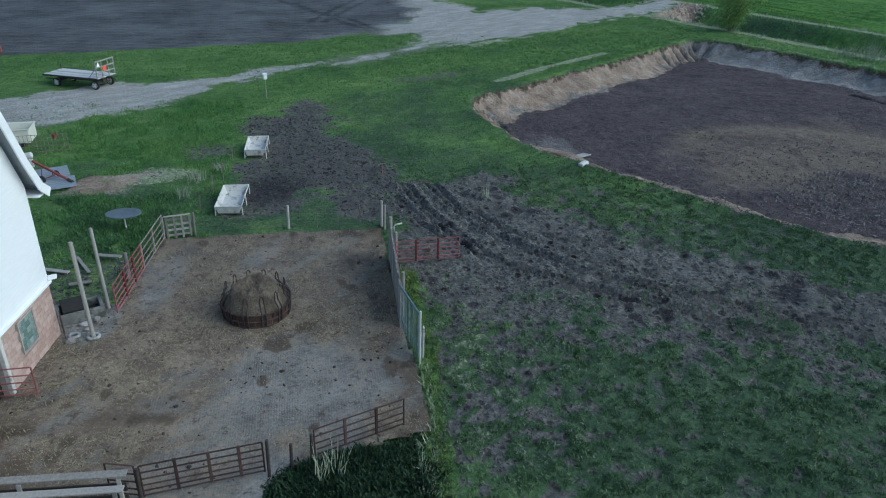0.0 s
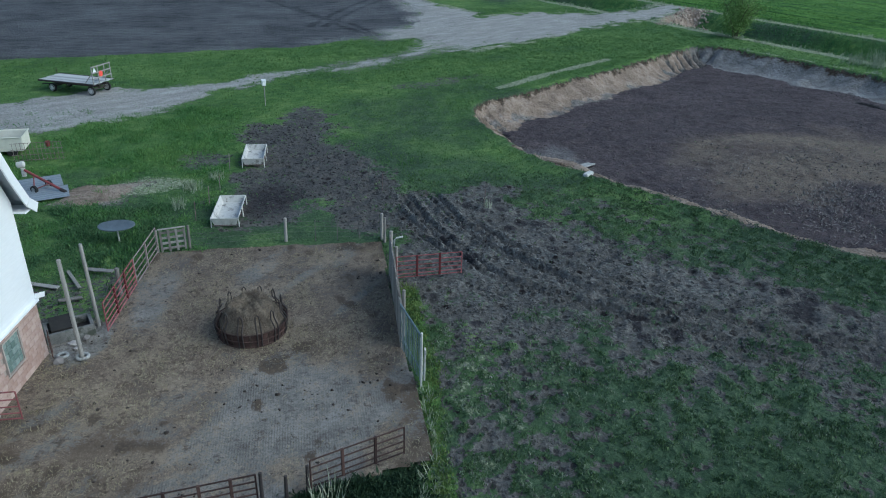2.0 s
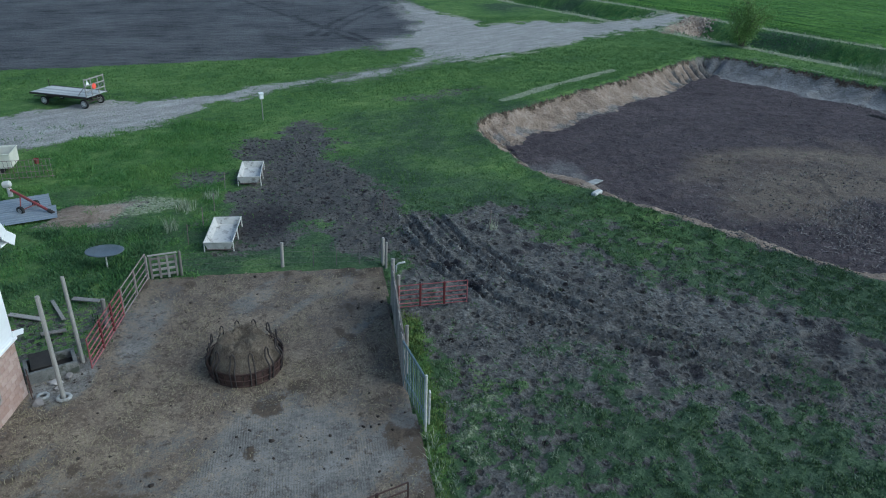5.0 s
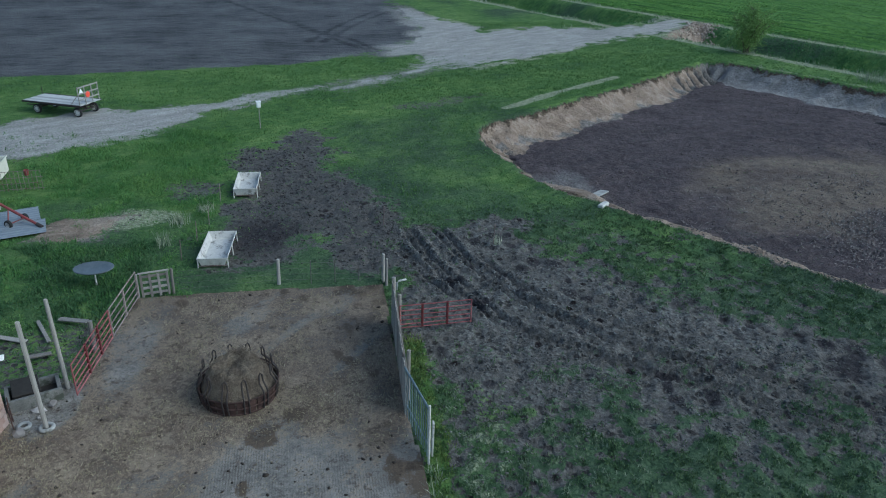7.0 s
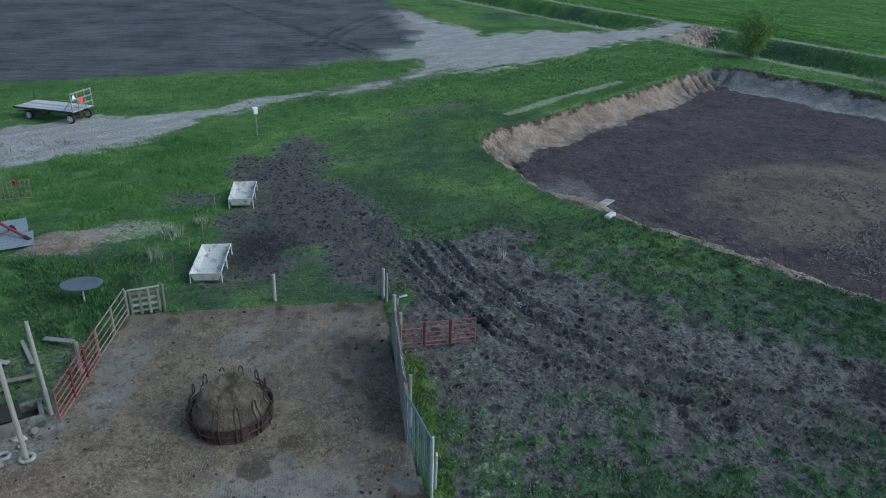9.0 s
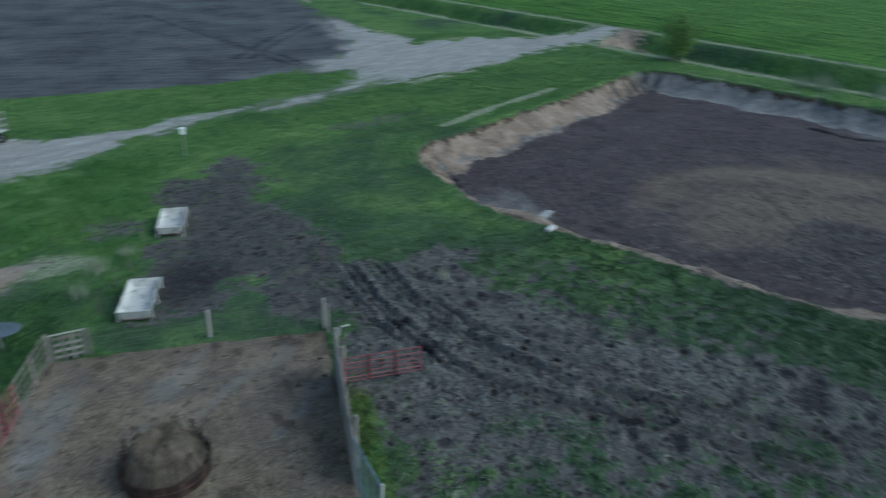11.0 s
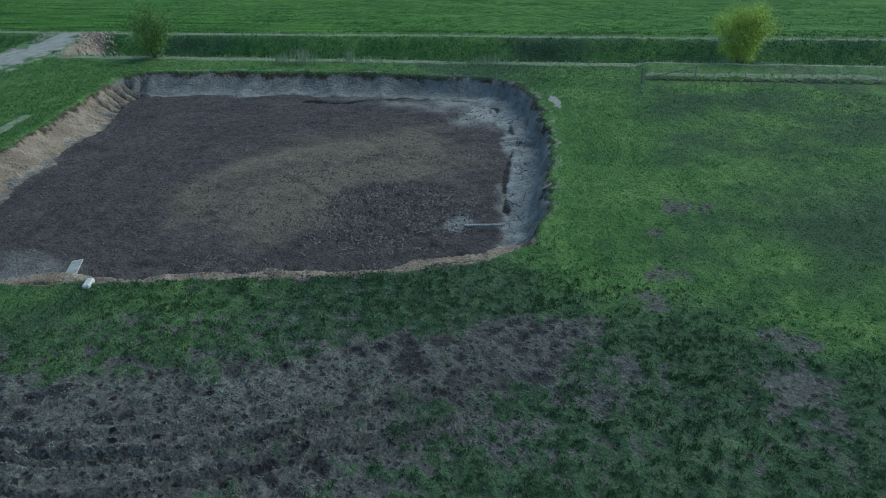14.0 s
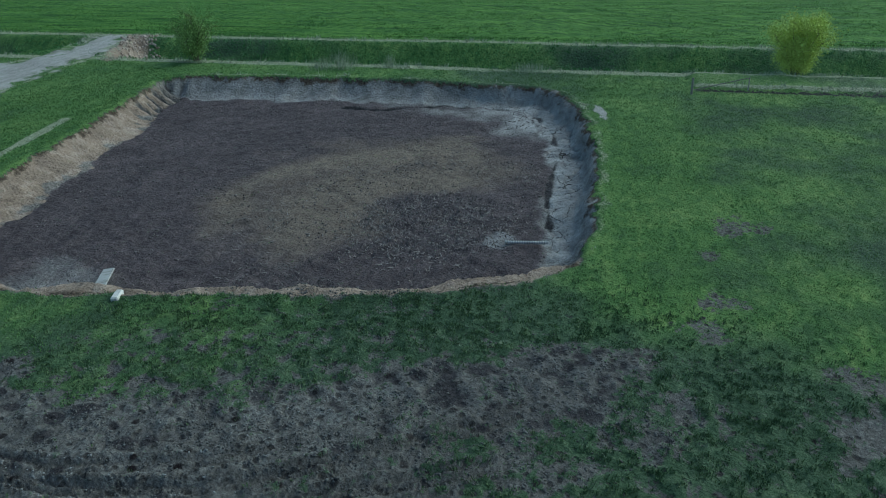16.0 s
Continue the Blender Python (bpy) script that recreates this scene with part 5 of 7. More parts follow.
for q in ((-7.55, 35.6), (-7.9, 33.9), (-7.3, 38.6), (-8.3, 31.9), (0.55, 34.5), (5.2, 31.6)):
    z = height_at(*q)
    bm = tube(bmesh.new(), [(*q, z - 0.1), (q[0] + 0.04, q[1], z + 0.95)], 0.02, 6)
    solo("steel_stake", bm, M_GREYTUBE, (*q, z), "thin rusty steel stake in the grass", "stake", "steel stakes")


def hurdle():
    a, b = Vector((-9.30, 28.70, 0)), Vector((-8.30, 28.92, 0))
    f = thing("small_wooden_gate", a, "small grey wooden gate at the yard corner", "gate")
    ang = math.atan2((b - a).y, (b - a).x)
    for z in (0.18, 0.42, 0.66, 0.90):
        part("rail", box(bmesh.new(), (a + b) / 2 + Vector((0, 0, z)), (1.03, 0.03, 0.10), turn_z(ang), 0.006), M_OLDWOOD, f)
    for t in (0.04, 0.35, 0.65, 0.96):
        part("upright", box(bmesh.new(), a + (b - a) * t + Vector((0.01, -0.036, 0.52)), (0.09, 0.03, 0.98), turn_z(ang), 0.006), M_OLDWOOD, f)
    part("top_rail", box(bmesh.new(), (a + b) / 2 + Vector((0, 0, 1.06)), (1.1, 0.05, 0.06), turn_z(ang), 0.008), M_OLDWOOD, f)
    return f


hurdle()


def timber_rails():
    """Old boards and a beam at the south side of the yard."""
    f = thing("timber_bunk", (-10.2, 13.1, 0), "old grey timber feed bunk along the yard", "feed bunk")
    for z, y, w in ((1.08, 13.32, 0.24), (1.00, 12.95, 0.22)):
        part("top_board", box(bmesh.new(), (-10.3, y + (0.06 if z > 1.05 else 0), z), (4.9, w, 0.05), turn_z(radians(-4)) , 0.01), M_OLDWOOD, f)
    for z in (0.30, 0.68):
        part("side_board", box(bmesh.new(), (-10.3, 13.36, z), (4.8, 0.045, 0.26), turn_z(radians(-4)), 0.01), M_DARK, f)
        part("side_board", box(bmesh.new(), (-10.3, 12.80, z), (4.8, 0.045, 0.26), turn_z(radians(-4)), 0.01), M_DARK, f)
    for x in (-12.6, -10.3, -8.05):
        for y in (13.30, 12.86):
            part("leg", box(bmesh.new(), (x, y - 0.07 * (x + 10.3), 0.5), (0.10, 0.06, 1.02), None, 0.01), M_OLDWOOD, f)
    return f


timber_rails()

# ---- hay ring ----
RING = Vector((-5.27, 22.08, 0.0))


def hay_feeder():
    f = thing("hay_ring_feeder", RING, "rusty round bale feeder of bent tubes", "cattle feeder")
    n = 12
    for k in range(n):
        a0, a1 = 2 * math.pi * (k + 0.04) / n, 2 * math.pi * (k + 0.96) / n
        bm = bmesh.new()
        cols = []
        for j in range(5):
            a = a0 + (a1 - a0) * j / 4
            c, s = math.cos(a), math.sin(a)
            cols.append([bm.verts.new(RING + Vector((r * c, r * s, z))) for r, z in ((1.13, 0.06), (1.16, 0.26), (1.19, 0.50), (1.17, 0.50), (1.14, 0.26), (1.11, 0.06))])
        for u, v in zip(cols, cols[1:]):
            for i in range(6):
                bm.faces.new((u[i], v[i], v[(i + 1) % 6], u[(i + 1) % 6]))
        bm.faces.new(cols[0])
        bm.faces.new(cols[-1][::-1])
        part("skirt_panel", bm, M_RUST, f)
    for r, z in ((1.14, 0.05), (1.185, 0.28), (1.21, 0.54)):
        pts = [RING + Vector((r * math.cos(2 * math.pi * k / 40), r * math.sin(2 * math.pi * k / 40), z)) for k in range(41)]
        part("hoop", tube(bmesh.new(), pts, 0.024, 7), M_RUST, f)
    for k in range(n):
        a = 2 * math.pi * (k + 0.5) / n
        half = 0.075
        pts = []
        for side in (-1, 1):
            leg = [(1.16, 0.04), (1.225, 0.50), (1.21, 0.66), (1.06, 0.88), (1.05, 1.12)]
            leg = leg if side < 0 else leg[::-1]
            for r, z in leg:
                t = a + side * half / r * (1.0 if z < 1.1 else 0.75)
                pts.append(RING + Vector((r * math.cos(t), r * math.sin(t), z)))
            if side < 0:
                pts.append(RING + Vector((1.045 * math.cos(a), 1.045 * math.sin(a), 1.19)))
        part("loop_bar", tube(bmesh.new(), pts, 0.026, 7), M_DARKIRON, f, "dark rusty bent loop")
    return f


hay_feeder()


def strands(rng, pts, h, width, per, spread, lean=0.5, top=0.0):
    """Blades as thin bent slips: pts (n, 3), h heights."""
    n = len(pts)
    base = np.repeat(pts, per, 0)
    hh = np.repeat(h, per) * rng.uniform(0.55, 1.2, n * per)
    ang = rng.uniform(0, 2 * math.pi, n * per)
    off = rng.normal(0, spread, (n * per, 2))
    base = base + np.column_stack([off, np.zeros(n * per)])
    side = np.column_stack([np.cos(ang), np.sin(ang), np.zeros(n * per)]) * (width * rng.uniform(0.6, 1.3, n * per))[:, None]
    tilt = rng.uniform(0, lean, n * per)
    dirn = rng.uniform(0, 2 * math.pi, n * per)
    tip = base + np.column_stack([np.cos(dirn) * tilt * hh, np.sin(dirn) * tilt * hh, hh * np.sqrt(np.maximum(0.05, 1 - tilt * tilt * 0.6))])
    mid = base * 0.5 + tip * 0.5 + np.column_stack([np.zeros((n * per, 2)), 0.10 * hh])
    co = np.stack([base - side, base + side, mid + side * 0.8, mid - side * 0.8, tip], 1).reshape(-1, 3)
    k = np.arange(n * per) * 5
    return co, k


def blade_mesh(name, co, k, material):
    me = bpy.data.meshes.new(name)
    quads = np.column_stack([k, k + 1, k + 2, k + 3])
    tris = np.column_stack([k + 3, k + 2, k + 4])
    idx = np.concatenate([quads.ravel(), tris.ravel()])
    me.vertices.add(len(co))
    me.vertices.foreach_set("co", co.astype(np.float32).ravel())
    me.loops.add(len(idx))
    me.loops.foreach_set("vertex_index", idx)
    me.polygons.add(len(k) * 2)
    me.polygons.foreach_set("loop_start", np.concatenate([np.arange(len(k)) * 4, quads.size + np.arange(len(k)) * 3]))
    me.update()
    me.materials.append(material)
    return me


M_HAY = Nodes("matted_hay", 0.95, 0.1)
_f = M_HAY.noise(14.0, 5.0, 0.75, None, 2.0)
_g = M_HAY.noise(2.2, 4.0, 0.6)
_c = M_HAY.ramp(M_HAY.calc('ADD', M_HAY.calc('MULTIPLY', _f, 0.55), M_HAY.calc('MULTIPLY', _g, 0.45)), (0.36, (0.062, 0.048, 0.037)), (0.5, (0.150, 0.120, 0.091)), (0.66, (0.31, 0.26, 0.195)))
M_HAY = M_HAY.finish(_c, _f, 0.06, 0.9)


def hay_height(qx, qy):
    """A trampled cone with a hollowed flat top."""
    r = math.hypot(qx, qy)
    q = Vector((qx, qy, 0))
    z = 0.36 + 0.76 * min(1.0, max(0.0, (1.12 - r) / 0.42)) ** 0.95
    z += (noise.noise(q * 2.0) * 0.17 + noise.noise(q * 5.5) * 0.11 + noise.noise(q * 13.0) * 0.05) * min(1, 2 * (1 - r / 1.12) + 0.25)
    return z - 0.24 * math.exp(-((qx + 0.05) ** 2 / 0.10 + (qy - 0.16) ** 2 / 0.06)) + 0.10 * math.exp(-((qx - 0.1) ** 2 / 0.12 + (qy + 0.32) ** 2 / 0.03))


def hay_mound():
    bm = bmesh.new()
    rings = []
    for j in range(20):
        r = 1.12 * (1 - j / 20)
        rings.append([bm.verts.new(RING + Vector((r * math.cos(a), r * math.sin(a), hay_height(r * math.cos(a), r * math.sin(a))))) for a in (2 * math.pi * k / 56 for k in range(56))])
    for u, v in zip(rings, rings[1:]):
        for k in range(56):
            bm.faces.new((u[k], u[(k + 1) % 56], v[(k + 1) % 56], v[k]))
    bm.faces.new(rings[-1])
    low = [bm.verts.new(v.co - Vector((0, 0, v.co.z - 0.03))) for v in rings[0]]
    for k in range(56):
        bm.faces.new((low[k], low[(k + 1) % 56], rings[0][(k + 1) % 56], rings[0][k]))
    ob = solo("hay_mound", bm, M_HAY, RING + Vector((0, 0, 0.03)), "brown heap of half-eaten hay inside the feeder", "hay", smooth=True)
    rng = np.random.default_rng(3)
    a, r = rng.uniform(0, 2 * math.pi, 2600), 1.1 * np.sqrt(rng.uniform(0, 1, 2600))
    x, y = r * np.cos(a), r * np.sin(a)
    z = np.array([hay_height(u, v) for u, v in zip(x, y)])
    co, k = strands(rng, np.column_stack([x, y, z - 0.045]), np.full(2600, 0.08), 0.006, 2, 0.02, 2.6)
    st = tagged(new("loose_hay", blade_mesh("loose_hay", co, k, M_OLDHAY)), kind="stuff")
    st.parent = ob
    return ob


hay_mound()


# ---- feed troughs ----
def feed_trough(at, ang, length, width, label):
    f = thing("feed_trough", at, label, "feed trough", "feed troughs")
    m = turn_z(ang)
    at = Vector(at)
    P = lambda x, y, z: at + m @ Vector((x, y, z))
    w, l, z0, z1 = width / 2, length / 2, 0.16, 0.50
    bm = bmesh.new()
    outer = [[bm.verts.new(P(x * w * k, y * l * k2, z)) for x, y in ((-1, -1), (1, -1), (1, 1), (-1, 1))] for k, k2, z in ((0.80, 0.94, z0), (1.0, 1.0, z1), (0.95, 0.97, z1), (0.76, 0.92, z0 + 0.04))]
    for u, v in zip(outer, outer[1:]):
        for i in range(4):
            bm.faces.new((u[i], u[(i + 1) % 4], v[(i + 1) % 4], v[i]))
    bm.faces.new(outer[0][::-1])
    bm.faces.new(outer[-1])
    part("basin", bm, M_OLDWHITE, f)
    for y in (-0.94, 0.0, 0.94):
        for x in (-1, 1):
            part("leg", tube(bmesh.new(), [P(x * w * 1.03, y * l, -0.05), P(x * w * 1.0, y * l, z1 + 0.02)], 0.026, 7), M_OLDWHITE, f)
        part("cross_bar", tube(bmesh.new(), [P(-w * 1.02, y * l, 0.13), P(w * 1.02, y * l, 0.13)], 0.02, 6), M_GREYTUBE, f)
    rim = [P(-w, -l, z1), P(w, -l, z1), P(w, l, z1), P(-w, l, z1), P(-w, -l, z1)]
    part("rim_tube", tube(bmesh.new(), rim, 0.026, 7), M_OLDWHITE, f)
    return f


feed_trough((-6.82, 32.25, height_at(-6.82, 32.25)), radians(-4), 2.75, 1.2, "dirty white feed trough standing in mud")
feed_trough((-6.02, 40.05, height_at(-6.02, 40.05)), radians(-2), 2.5, 1.15, "dirty white feed trough beside dark mud")


# ---- corner by the barn: tank, slab, stones, junk ----
def tank():
    f = thing("stock_tank", (-11.35, 22.75, 0), "grey concrete stock tank with dark inside", "water tank")
    m = turn_z(radians(22))
    c = Vector((-11.35, 22.75, 0.0))
    for x, y, sx, sy in ((0, -0.42, 1.5, 0.12), (0, 0.42, 1.5, 0.12), (-0.69, 0, 0.12, 0.72), (0.69, 0, 0.12, 0.72)):
        part("side", box(bmesh.new(), c + m @ Vector((x, y, 0.20)), (sx, sy, 0.40), m, 0.015), M_OLDTANK, f)
    part("bottom", box(bmesh.new(), c + Vector((0, 0, 0.08)), (1.26, 0.7, 0.1), m), M_DARK, f)
    part("cover", box(bmesh.new(), c + m @ Vector((-0.18, 0.1, 0.46)), (0.75, 0.8, 0.05), m @ Matrix.Rotation(radians(8), 3, 'X'), 0.01), M_DARK, f, "dark wooden cover")
    return f


tank()
for i, (q, s) in enumerate((((-11.28, 21.02), (0.20, 0.17, 0.12)), ((-11.05, 22.05), (0.22, 0.16, 0.09)), ((-10.75, 22.35), (0.15, 0.2, 0.08)), ((-10.9, 21.75), (0.13, 0.12, 0.07)))):
    solo("loose_stone", rock(bmesh.new(), (*q, s[2] * 0.55), s, 40 + i), M_STONE, (*q, 0), "pale loose stone on the slab by the barn", "stone", "loose stones", smooth=False)


def ring_stone(at, r, r2):
    bm = bmesh.new()
    c = Vector((*at, 0.07))
    cols = [[bm.verts.new(c + Vector(((r + r2 * math.cos(b)) * math.cos(a), (r + r2 * math.cos(b)) * math.sin(a), r2 * 0.9 * math.sin(b)))) for b in (2 * math.pi * j / 8 for j in range(8))] for a in (2 * math.pi * i / 20 for i in range(20))]
    for i in range(20):
        u, v = cols[i], cols[(i + 1) % 20]
        for j in range(8):
            bm.faces.new((u[j], v[j], v[(j + 1) % 8], u[(j + 1) % 8]))
    return solo("stone_ring", bm, M_CONCRETE, (*at, 0), "pale ring of concrete lying on the slab", "ring", "concrete rings", smooth=True)


ring_stone((-10.57, 21.17), 0.17, 0.06)
ring_stone((-11.22, 21.33), 0.15, 0.055)


def wall_rack():
    f = thing("iron_rack", (-11.55, 21.55, 0), "small rusty iron rack against the barn corner", "rack")
    for x, y in ((-11.62, 21.66), (-11.50, 21.30)):
        part("upright", tube(bmesh.new(), [(x, y, 0), (x - 0.02, y + 0.02, 0.86)], 0.018, 6), M_RUST, f)
    for z in (0.25, 0.5, 0.75):
        part("rung", tube(bmesh.new(), [(-11.62, 21.66, z), (-11.50, 21.30, z)], 0.014, 6), M_RUST, f)


wall_rack()
rnd = random.Random(17)
for i in range(5):
    q = (rnd.uniform(-13.6, -10.9), rnd.uniform(23.9, 27.2))
    z = height_at(*q)
    bm = box(bmesh.new(), (*q, z + 0.10 + 0.05 * (i % 3)), (rnd.uniform(0.7, 1.9), rnd.uniform(0.10, 0.2), 0.045), Euler((rnd.uniform(-0.12, 0.12), rnd.uniform(-0.12, 0.12), rnd.uniform(0, 3.1))).to_matrix(), 0.006)
    solo("scrap_board", bm, M_OLDWOOD, (*q, z), "grey scrap board lying among weeds", "board", "scrap boards")


def tilted_disc():
    c = Vector((-11.25, 30.1, height_at(-11.25, 30.1)))
    f = thing("metal_disc", c, "blue-grey sheet metal disc on a white stem", "disc")
    m = Matrix.Rotation(radians(7), 3, 'X') @ Matrix.Diagonal((1.0, 0.62, 1.0))
    part("disc", spin(bmesh.new(), [(0.05, 0.0), (0.5, 0.03), (0.74, 0.10), (0.76, 0.13), (0.73, 0.14), (0.5, 0.09), (0.03, 0.07)], c + Vector((0, 0, 0.62)), 28, m), M_DISH, f, smooth=True)
    part("stem", tube(bmesh.new(), [c + Vector((0.05, -0.2, -0.1)), c + Vector((0.03, -0.1, 0.66))], 0.03, 8), M_OLDWHITE, f)


tilted_disc()

# ---- auger on metal sheets, hopper, wire cage ----
for (x, y), a in (((-16.9, 37.1), 0.35), ((-16.2, 35.6), 0.30), ((-18.0, 35.9), 0.33)):
    bm = bmesh.new()
    m = turn_z(a)
    z = height_at(x, y) + 0.11
    n = 18
    top = []
    for i in range(n + 1):
        u = -0.85 + 1.7 * i / n
        h = 0.02 * (1 if i % 3 == 0 else 0)
        top.append([bm.verts.new(Vector((x, y, z)) + m @ Vector((v, u, hh))) for v, hh in ((-1.5, h), (1.5, h + 0.03), (1.5, h + 0.022), (-1.5, h - 0.008))])
    for u, v in zip(top, top[1:]):
        for i in range(4):
            bm.faces.new((u[i], u[(i + 1) % 4], v[(i + 1) % 4], v[i]))
    bm.faces.new(top[0])
    bm.faces.new(top[-1][::-1])
    solo("roofing_sheet", bm, M_SHEET, (x, y, z), "grey ribbed roofing sheet lying on the ground", "metal sheet", "roofing sheets")


def auger():
    a, b = Vector((-15.1, 36.0, 0.26)), Vector((-17.0, 37.1, 0.98))
    f = thing("grain_auger", (-16.5, 36.9, 0.1), "faded red grain auger on a wheeled frame", "auger")
    part("tube", tube(bmesh.new(), [a, b], 0.065, 12), M_REDPAINT, f)
    part("intake", tube(bmesh.new(), [a - (b - a).normalized() * 0.30, a + (b - a).normalized() * 0.02], 0.09, 10), M_DARKIRON, f)
    part("spout", tube(bmesh.new(), [b - Vector((0, 0, 0.35)), b + Vector((0, 0, 0.05))], 0.11, 10), M_OLDWHITE, f)
    part("motor", spin(bmesh.new(), [(0.12, -0.18), (0.16, -0.14), (0.16, 0.14), (0.12, 0.18)], b + Vector((-0.1, 0.1, 0.22)), 14, Matrix.Rotation(radians(80), 3, 'Y')), M_OLDWHITE, f)
    mid = a + (b - a) * 0.72
    d = (b - a).normalized()
    s = Vector((-d.y, d.x, 0)).normalized()
    for k in (-1, 1):
        foot = Vector((mid.x, mid.y, 0.26)) + s * 0.45 * k + Vector((0.35, -0.3, 0))
        part("frame_leg", tube(bmesh.new(), [mid, foot], 0.03, 7), M_REDPAINT, f)
        ax = Matrix.Rotation(math.atan2(s.y, s.x), 3, 'Z') @ Matrix.Rotation(radians(90), 3, 'Y')
        w = part("wheel", spin(bmesh.new(), [(0.12, -0.06), (0.20, -0.055), (0.20, 0.055), (0.12, 0.06)], foot, 18, ax), M_TYRE, f)
        part("rim", spin(bmesh.new(), [(0.04, -0.065), (0.12, -0.062), (0.12, 0.062), (0.04, 0.065)], foot, 14, ax), M_OLDWHITE, w)
    part("axle", tube(bmesh.new(), [Vector((mid.x + 0.35, mid.y - 0.3, 0.26)) + s * 0.45, Vector((mid.x + 0.35, mid.y - 0.3, 0.26)) - s * 0.45], 0.025, 7), M_REDPAINT, f)


auger()


def red_cart():
    c = Vector((-19.0, 35.6, height_at(-19.0, 35.6)))
    f = thing("red_cart", c, "small bright red cart with a black seat", "cart")
    part("body", box(bmesh.new(), c + Vector((0, 0, 0.55)), (1.3, 0.75, 0.42), turn_z(0.4), 0.08), M_REDPAINT, f)
    part("seat", box(bmesh.new(), c + Vector((-0.1, 0.1, 0.92)), (0.4, 0.42, 0.32), turn_z(0.4), 0.08), M_TYRE, f)
    for x in (-0.45, 0.45):
        for y in (-0.42, 0.42):
            part("wheel", spin(bmesh.new(), [(0.1, -0.08), (0.24, -0.07), (0.24, 0.07), (0.1, 0.08)], c + turn_z(0.4) @ Vector((x, y, 0.24)), 16, turn_z(0.4) @ Matrix.Rotation(radians(90), 3, 'X')), M_TYRE, f)


red_cart()


def hopper_box():
    c = Vector((-20.25, 42.9, height_at(-20.25, 42.9)))
    f = thing("feed_wagon_box", c, "cream sheet metal wagon box with open top", "wagon box")
    m = turn_z(radians(4))
    for x, y, sx, sy in ((0, -0.9, 3.6, 0.06), (0, 0.9, 3.6, 0.06), (-1.8, 0, 0.06, 1.74), (1.8, 0, 0.06, 1.74)):
        part("side", box(bmesh.new(), c + m @ Vector((x, y, 0.85)), (sx, sy, 0.95), m, 0.01), M_CREAM, f)
    part("floor", box(bmesh.new(), c + m @ Vector((0, 0, 0.42)), (3.5, 1.7, 0.08), m), M_DECK, f)
    part("rim", tube(bmesh.new(), [c + m @ Vector(v) for v in ((-1.85, -0.95, 1.34), (1.85, -0.95, 1.34), (1.85, 0.95, 1.34), (-1.85, 0.95, 1.34), (-1.85, -0.95, 1.34))], 0.04, 6), M_CREAM, f)
    for x in (-1.1, 1.1):
        for y in (-0.8, 0.8):
            part("wheel", spin(bmesh.new(), [(0.1, -0.1), (0.34, -0.09), (0.34, 0.09), (0.1, 0.1)], c + m @ Vector((x, y, 0.34)), 18, m @ Matrix.Rotation(radians(90), 3, 'X')), M_TYRE, f)
    f.scale = (0.85, 0.85, 0.80)


hopper_box()


def wire_cage():
    f = thing("wire_pen_panel", (-17.5, 41.2, 0), "rusty wire pen panel in tall grass", "pen panel")
    for i in range(13):
        x = -18.8 + 0.2 * i
        part("upright", tube(bmesh.new(), [(x, 41.1 + 0.02 * i, 0), (x, 41.1 + 0.02 * i, 1.05)], 0.012, 5), M_GREYTUBE, f)
    for z in (0.1, 0.4, 0.7, 1.05):
        part("bar", tube(bmesh.new(), [(-18.9, 41.1, z), (-16.3, 41.36, z)], 0.014, 5), M_GREYTUBE, f)
    part("bucket", spin(bmesh.new(), [(0.10, 0.0), (0.14, 0.28), (0.13, 0.28), (0.09, 0.02)], (-17.1, 41.5, 0.75), 12), M_REDPAINT, f, "red bucket hung on the panel")


wire_cage()


